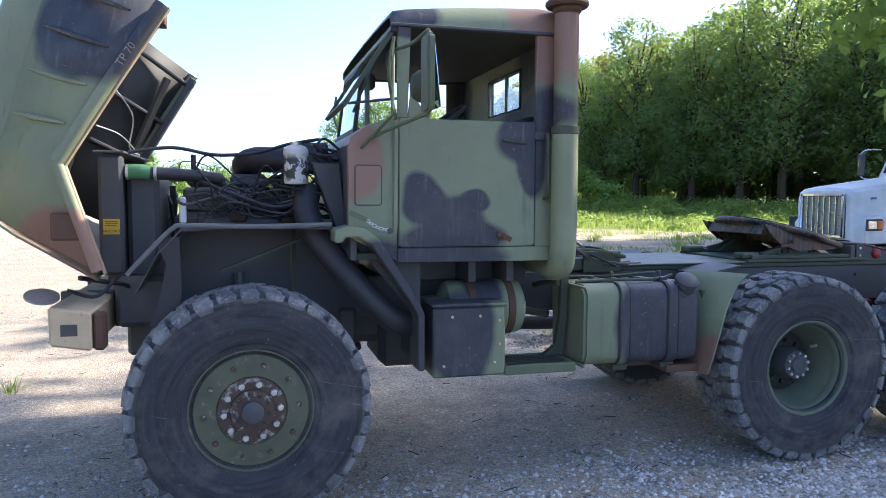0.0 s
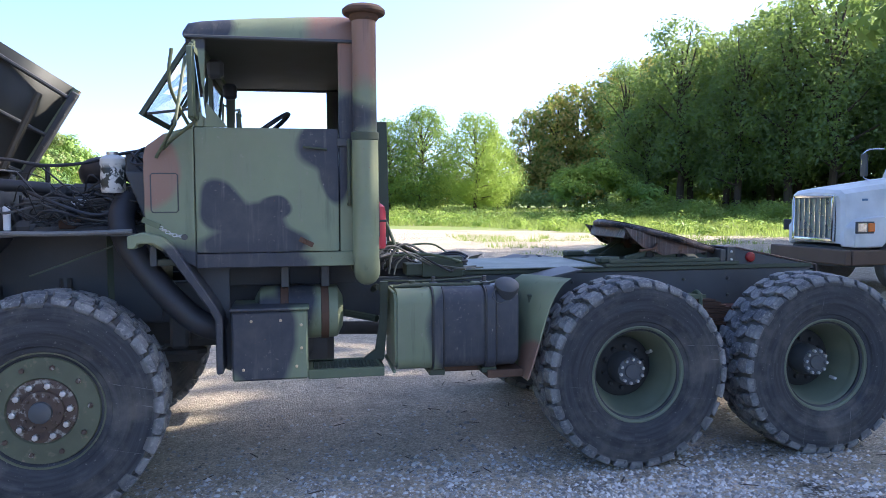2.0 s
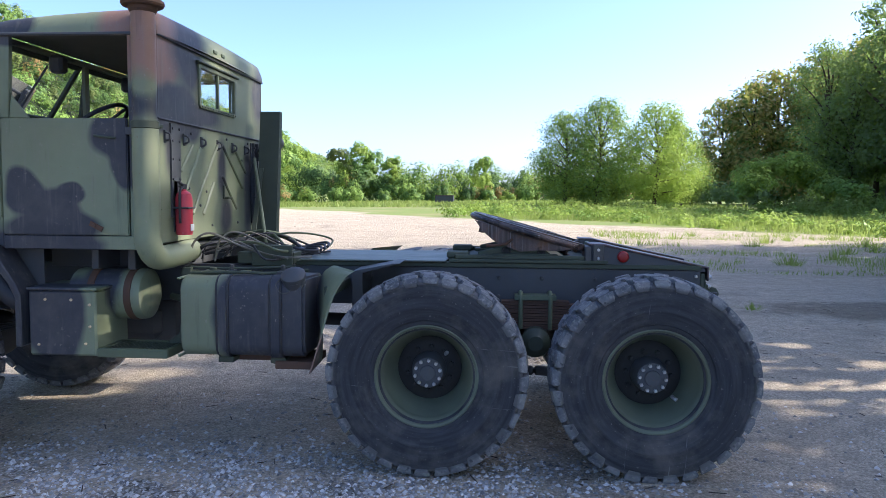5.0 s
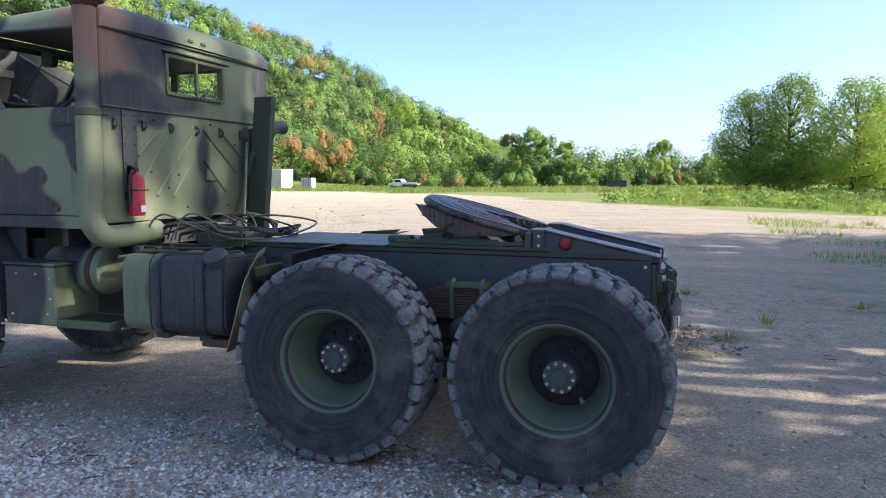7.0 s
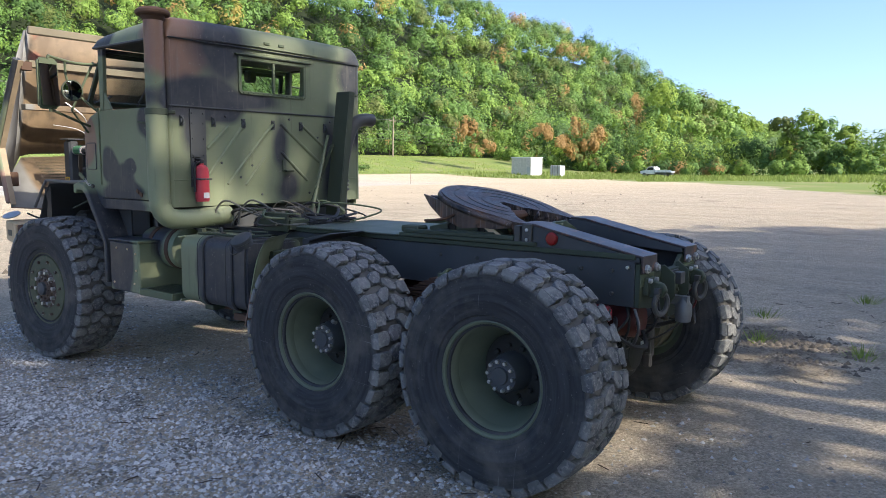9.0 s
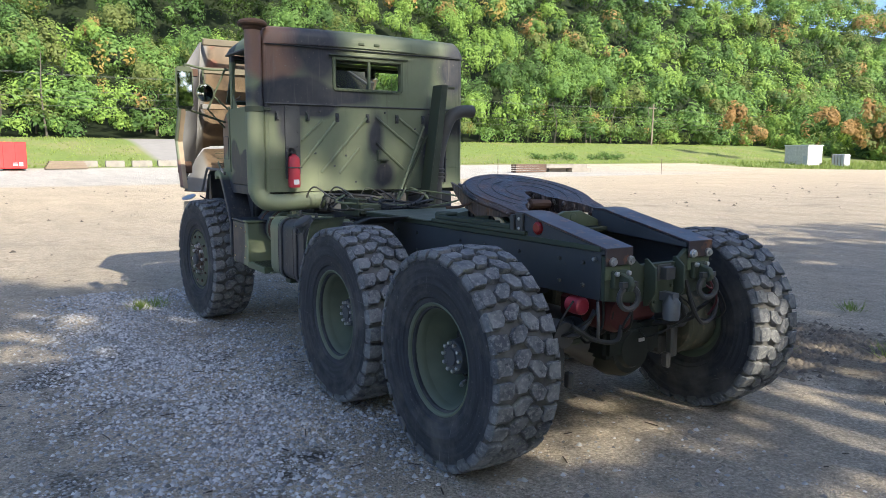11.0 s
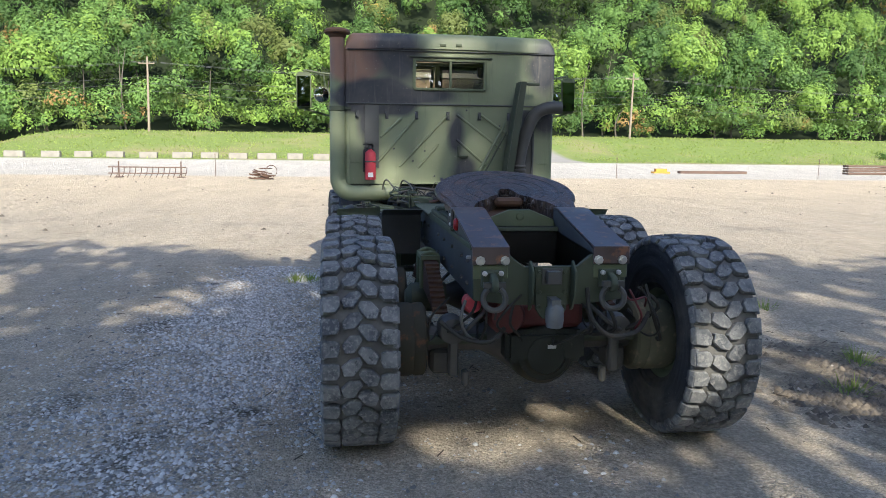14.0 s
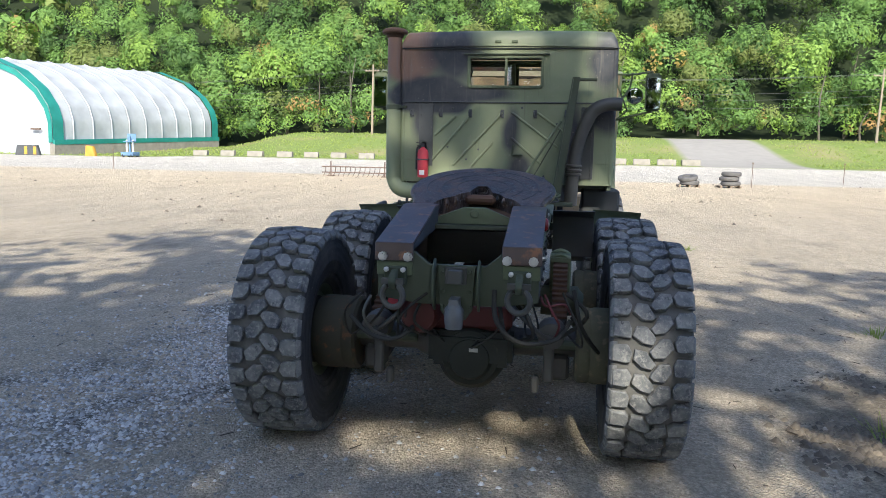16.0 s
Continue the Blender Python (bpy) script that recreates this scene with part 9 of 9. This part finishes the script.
# tyre stacks on pallets
def tyre_stack(x, y, count, tilt):
    p = thing("pallet", "grey wooden pallet under old tyres", "pallet", "pallets", (x, y, ground_z(x, y)))
    for k in range(5):
        boxes("board", [(-0.55, 0.55, -0.6 + k * 0.27, -0.47 + k * 0.27, 0.09, 0.11)], M_WOOD, p, "", 0)
    for yy in (-0.55, 0.0, 0.5):
        boxes("runner", [(-0.55, 0.55, yy - 0.05, yy + 0.05, 0, 0.09)], M_WOOD, p, "", 0)
    for k in range(count):
        tt = thing("old_tyre", "weathered grey truck tyre lying on a pallet", "tyre", "stacked old tyres", (x + 0.04 * k, y + 0.05 * (-1) ** k, ground_z(x, y) + 0.12 + 0.27 * k))
        tt.rotation_euler = (radians(tilt * (k > 0)), 0, k)
        bm = bmesh.new()
        bm_lathe(bm, [(0.30, 0.02), (0.42, 0.0), (0.52, 0.03), (0.545, 0.08), (0.545, 0.18), (0.52, 0.24), (0.42, 0.26), (0.30, 0.24), (0.28, 0.13)], "z", (0, 0, 0), 30, closed=True)
        part("casing", bm, painted("grey_old_rubber", (0.12, 0.115, 0.11), 0.85) if "grey_old_rubber" not in bpy.data.materials else bpy.data.materials["grey_old_rubber"], tt)


tyre_stack(-39.6, 7.8, 2, 12)
tyre_stack(-39.8, 10.1, 3, 0)
for x, y in ((-40, 11.35), (-45, 18.0), (-44, -9.0), (-46, 34), (-47, 55), (-44, -31)):
    st = thing("marker_stake", "thin steel stake standing at the lot edge", "stake", "marker stakes", (x, y, ground_z(x, y)))
    bm = bmesh.new()
    bm_tube(bm, [(0, 0, -0.1), (0.02, 0, 1.45)], 0.022, 6, 2, False)
    part("rod", bm, M_RUSTY_BEAM, st)
    boxes("cap", [(-0.04, 0.06, -0.04, 0.04, 1.40, 1.47)], M_WOOD, st)

# lifting machine, drainage barrier and yellow part in front of the hangar
lift = thing("blue_lift", "small blue wheeled lift machine by the hangar", "machine", at=(-69.5, -45.4, ground_z(-69.5, -45.4)))
boxes("base", [(-0.7, 0.7, -0.7, 0.7, 0.15, 0.55)], M_BLUE, lift, "", 0.05)
for a in (-0.5, 0.5):
    for b in (-0.5, 0.5):
        bm = bmesh.new()
        bm_lathe(bm, [(0.2, b - 0.08), (0.24, b), (0.2, b + 0.08)], "y", (a, 0, 0.22), 14)
        part("wheel", bm, M_BLACK, lift)
for y0 in (-0.35, 0.0, 0.35):
    boxes("mast", [(-0.08, 0.08, y0 - 0.08, y0 + 0.08, 0.5, 2.2 - abs(y0))], M_WHITE if y0 else M_BLUE, lift)
boxes("platform", [(-0.4, 0.4, -0.5, 0.5, 1.6, 1.7), (-0.42, -0.38, -0.5, 0.5, 1.7, 2.5)], M_BLUE, lift)
bar_ = thing("striped_barrier", "dark barrier with yellow stripes beside the hangar", "barrier", at=(-69, -57.2, ground_z(-69, -57)))
bm = bmesh.new()
bm_prism(bm, [(-1.5, 0), (1.5, 0), (1.2, 1.1), (-1.2, 1.1)], "x", -0.2, 0.2)
part("body", bm, M_RAIL, bar_, bevel=0.03)
for y0 in (-0.15, 0.95):
    boxes("stripe", [(0.205, 0.215, y0 - 0.18, y0 + 0.18, 0.1, 0.95)], M_YELLOW, bar_, "", 0)
yp = thing("yellow_attachment", "yellow machine attachment by the block wall", "machine part", at=(-69.5, -50.0, ground_z(-69, -50)))
bm = bmesh.new()
bm_prism(bm, [(-0.6, 0), (0.6, 0), (0.3, 1.1), (-0.5, 1.2)], "x", -0.3, 0.3)
part("body", bm, M_YELLOW, yp, bevel=0.08)

# site cabin, cage, pickup and far container
shed = thing("site_cabin", "plain pale grey site cabin on the lot edge", "cabin", at=(-66.5, 110.5, ground_z(-66, 110) - 0.85))
boxes("wall", [(-2.0, 2.0, -2.0, 2.0, 0.0, 3.9)], painted("cabin_panel", (0.52, 0.50, 0.47), 0.7), shed, "", 0.04)
boxes("roof", [(-2.1, 2.1, -2.1, 2.1, 3.9, 4.02)], M_WHITE, shed)
boxes("door", [(1.2, 1.9, -2.03, -2.0, 0.1, 2.3)], M_FABRIC, shed)
cage = thing("tank_cage", "white caged liquid tank beside the cabin", "tank", at=(-61.7, 113.0, ground_z(-61, 113) - 0.3))
boxes("tank", [(-1.0, 1.0, -0.9, 0.9, 0.3, 2.2)], M_FABRIC, cage, "", 0.1)
for k in range(5):
    boxes("cage_bar", [(-1.05 + 0.5 * k, -1.0 + 0.5 * k, -0.95, -0.91, 0.1, 2.3)], M_RUSTY_BEAM, cage)
boxes("cage_base", [(-1.1, 1.1, -1.0, 1.0, 0.0, 0.2)], M_RUSTY_BEAM, cage)

pk = thing("flatbed_pickup", "white flatbed pickup parked across the lot", "pickup", at=(-50.5, 131, ground_z(-50, 131)))
bm = bmesh.new()
bm_prism(bm, [(-3.0, 0.5), (-3.0, 1.05), (-2.0, 1.2), (-1.5, 1.85), (-0.3, 1.9), (-0.2, 1.2), (-0.2, 0.5)], "y", -0.95, 0.95)
part("cab_shell", bm, M_WHITE, pk, bevel=0.08)
bm = bmesh.new()
bm_prism(bm, [(-1.75, 1.25), (-1.42, 1.75), (-0.45, 1.78), (-0.4, 1.25)], "y", -0.965, -0.951)
part("side_window", bm, M_DARKGLASS, pk)
boxes("flatbed", [(-0.1, 3.0, -1.05, 1.05, 0.85, 1.0), (-0.1, 0.0, -1.05, 1.05, 1.0, 1.7), (-0.1, 3.0, -1.05, -1.0, 1.0, 1.3)], M_WHITE, pk)
boxes("chassis", [(-2.9, 2.9, -0.5, 0.5, 0.4, 0.85)], M_RAIL, pk)
for x in (-2.2, 1.7):
    for s in (-1, 1):
        bm = bmesh.new()
        bm_lathe(bm, [(0.2, s * 0.75), (0.38, s * 0.78), (0.38, s * 0.96), (0.2, s * 0.98)], "y", (x, 0, 0.38), 18)
        part("wheel", bm, M_TYRE, pk)
fb = thing("dark_container", "dark low container standing in the far field", "container", at=(-9.3, 124, ground_z(-9.3, 124)))
boxes("shell", [(-1.6, 1.6, -1.0, 1.0, 0.15, 1.35)], painted("dark_paint", (0.05, 0.055, 0.065), 0.6), fb, "", 0.04)
boxes("lid", [(-1.65, 1.65, -1.05, 1.05, 1.35, 1.43)], M_RUSTY_BEAM, fb)
boxes("skid", [(-1.6, 1.6, -0.9, -0.7, 0, 0.15), (-1.6, 1.6, 0.7, 0.9, 0, 0.15)], M_RAIL, fb)


# ---- loose stones and weeds on the lot ----
def stones(name, label, count, area, lo, hi, seed, ok, material):
    rng = np.random.default_rng(seed)
    pts = []
    while len(pts) < count:
        x, y = rng.uniform(area[0], area[1]), rng.uniform(area[2], area[3])
        if ok(x, y):
            pts.append((x, y, ground_z(x, y)))
    p = np.array(pts)
    n = len(p)
    s = lo + (hi - lo) * rng.random(n) ** 2.6
    a = rng.uniform(0, 6.28, n)
    ca, sa = np.cos(a), np.sin(a)
    base = np.array([(1, 0, 0), (0.25, 0.8, 0), (-0.85, 0.45, 0), (-0.7, -0.6, 0), (0.45, -0.75, 0), (0.15, 0.05, 0.75), (-0.25, -0.1, 0.62)])
    v = base[None] * rng.uniform(0.7, 1.3, (n, 7, 3)) * s[:, None, None]
    v = np.stack([v[..., 0] * ca[:, None] - v[..., 1] * sa[:, None], v[..., 0] * sa[:, None] + v[..., 1] * ca[:, None], v[..., 2]], -1) + p[:, None]
    v[..., 2] -= 0.15 * s[:, None]
    tri = np.array([(0, 1, 5), (1, 2, 5), (2, 6, 5), (2, 3, 6), (3, 4, 6), (4, 5, 6), (4, 0, 5)])
    idx = (tri[None] + 7 * np.arange(n)[:, None, None]).reshape(-1)
    me = bpy.data.meshes.new(name)
    me.vertices.add(7 * n)
    me.vertices.foreach_set("co", v.reshape(-1))
    me.loops.add(len(idx))
    me.loops.foreach_set("vertex_index", idx.astype(np.int32))
    me.polygons.add(len(idx) // 3)
    me.polygons.foreach_set("loop_start", np.arange(0, len(idx), 3, dtype=np.int32))
    me.materials.append(material)
    me.update(calc_edges=True)
    return tagged(new(name, me), label, "gravel", kind="stuff")


def stone_mat(name, dark, light):
    n = Nodes(name)
    g = n.add("ShaderNodeNewGeometry")
    col = n.mix(g.outputs["Random Per Island"], dark, light)
    return n.done(n.mix(n.ramp(n.noise(60, 4), 0.4, 0.7, 0, 0.3), col, (0.30, 0.26, 0.21)), 0.85, n.bump(n.noise(120, 3), 0.3, 0.003))


M_STONE = stone_mat("crushed_limestone", (0.16, 0.155, 0.145), (0.80, 0.78, 0.74))
M_DULL = stone_mat("dusty_stone", (0.22, 0.19, 0.15), (0.52, 0.46, 0.38))


def stony(x, y):
    v = 0.5 + 0.9 * noise.noise((x * 0.55, y * 0.55, 2.0)) + 0.4 * noise.noise((x * 1.7, y * 1.7, 6.0))
    band = math.exp(-((y + 2.05 + 0.10 * x) / 0.85) ** 2)
    return random_stone.random() < max(0.03, band * (0.25 + v)) * (1.0 if x < 2.6 else 0.12)


random_stone = random.Random(55)
stones("gravel_stones", "loose pale crushed limestone gravel", 42000, (-6.0, 4.5, -4.6, 0.6), 0.006, 0.026, 61, stony, M_STONE)
stones("scattered_stones", "scattered small grey stones on packed earth", 12000, (-9, 9, -6, 9), 0.005, 0.022, 62, lambda x, y: True, M_DULL)
M_CLOD = stone_mat("dark_earth", (0.075, 0.060, 0.043), (0.21, 0.17, 0.12))


def turned_earth(x, y):
    d = math.hypot((x - 0.35) / 1.6, (y - 3.0) / 1.1)
    return random_stone.random() < max(0.0, 1.1 - d) * (0.4 + noise.noise((x * 1.3, y * 1.3, 9.0)))


stones("lot_debris", "scattered dark clods and chips on the open lot", 420, (-46, -9, -30, 40), 0.03, 0.11, 66, lambda x, y: True, M_CLOD)
stones("earth_clods", "crumbled dark clods of turned earth", 3200, (-2.0, 2.8, 1.2, 5.0), 0.008, 0.05, 63, turned_earth, M_CLOD)
rng = random.Random(29)
bm = bmesh.new()
for k in range(620):
    x, y = rng.uniform(-8, 7), rng.uniform(-4.4, 7)
    a, ln = rng.uniform(0, 6.28), rng.uniform(0.02, 0.11)
    z = ground_z(x, y) + 0.006
    bm_bar(bm, (x, y, z), (x + ln * math.cos(a), y + ln * math.sin(a), z + rng.uniform(0, 0.012)), rng.uniform(0.003, 0.008), 0.004)
twigs = new("twigs_and_litter", mesh_of(bm, "twigs_and_litter", M_BARK))
tagged(twigs, "small dark twigs and leaf litter scattered on gravel", "litter", kind="stuff")
rng = random.Random(17)
for k, (x, y) in enumerate(((-4.95, -1.75), (-5.05, -1.55), (-6.3, 1.9), (-7.6, 2.2), (-8.6, 2.8), (-0.4, 5.0), (0.6, 4.6), (3.6, 5.8), (-1.8, 5.6), (2.3, 4.4), (-2.6, 3.6), (1.4, 6.4), (0.2, 2.6), (0.9, 3.3), (-0.5, 3.2), (1.8, 3.2), (9.7, 22.6), (8.6, 20.5), (10.3, 17.6), (11.5, 18.4), (7.1, 13.5), (9.0, 15.5), (12.5, 21.0), (11.0, 24.0), (13.4, 25.5), (6.8, 24.5), (4.2, 26.0), (14.5, 22.5), (8.0, 26.5))):
    bm = bmesh.new()
    far_ = 2.6 if y > 10 else 1.0
    for j in range(rng.randint(40, 80)):
        a, r = rng.uniform(0, 6.28), rng.uniform(0.0, 0.16) * far_
        b = Vector((r * math.cos(a), r * math.sin(a), 0))
        w = Vector((math.cos(a + 1.5), math.sin(a + 1.5), 0)) * 0.006 * far_
        tip = b * 1.7 + Vector((rng.uniform(-0.04, 0.04), rng.uniform(-0.04, 0.04), rng.uniform(0.04, 0.14))) * far_
        bm.faces.new([bm.verts.new(q) for q in (b - w, b + w, tip)])
    me = bpy.data.meshes.new("weed_tuft")
    bm.to_mesh(me)
    bm.free()
    me.materials.append(M_BLADE)
    o = tagged(new("weed_tuft", me), "small tuft of weeds growing in packed gravel", "weed", "weed tufts")
    o.location = (x, y, ground_z(x, y))
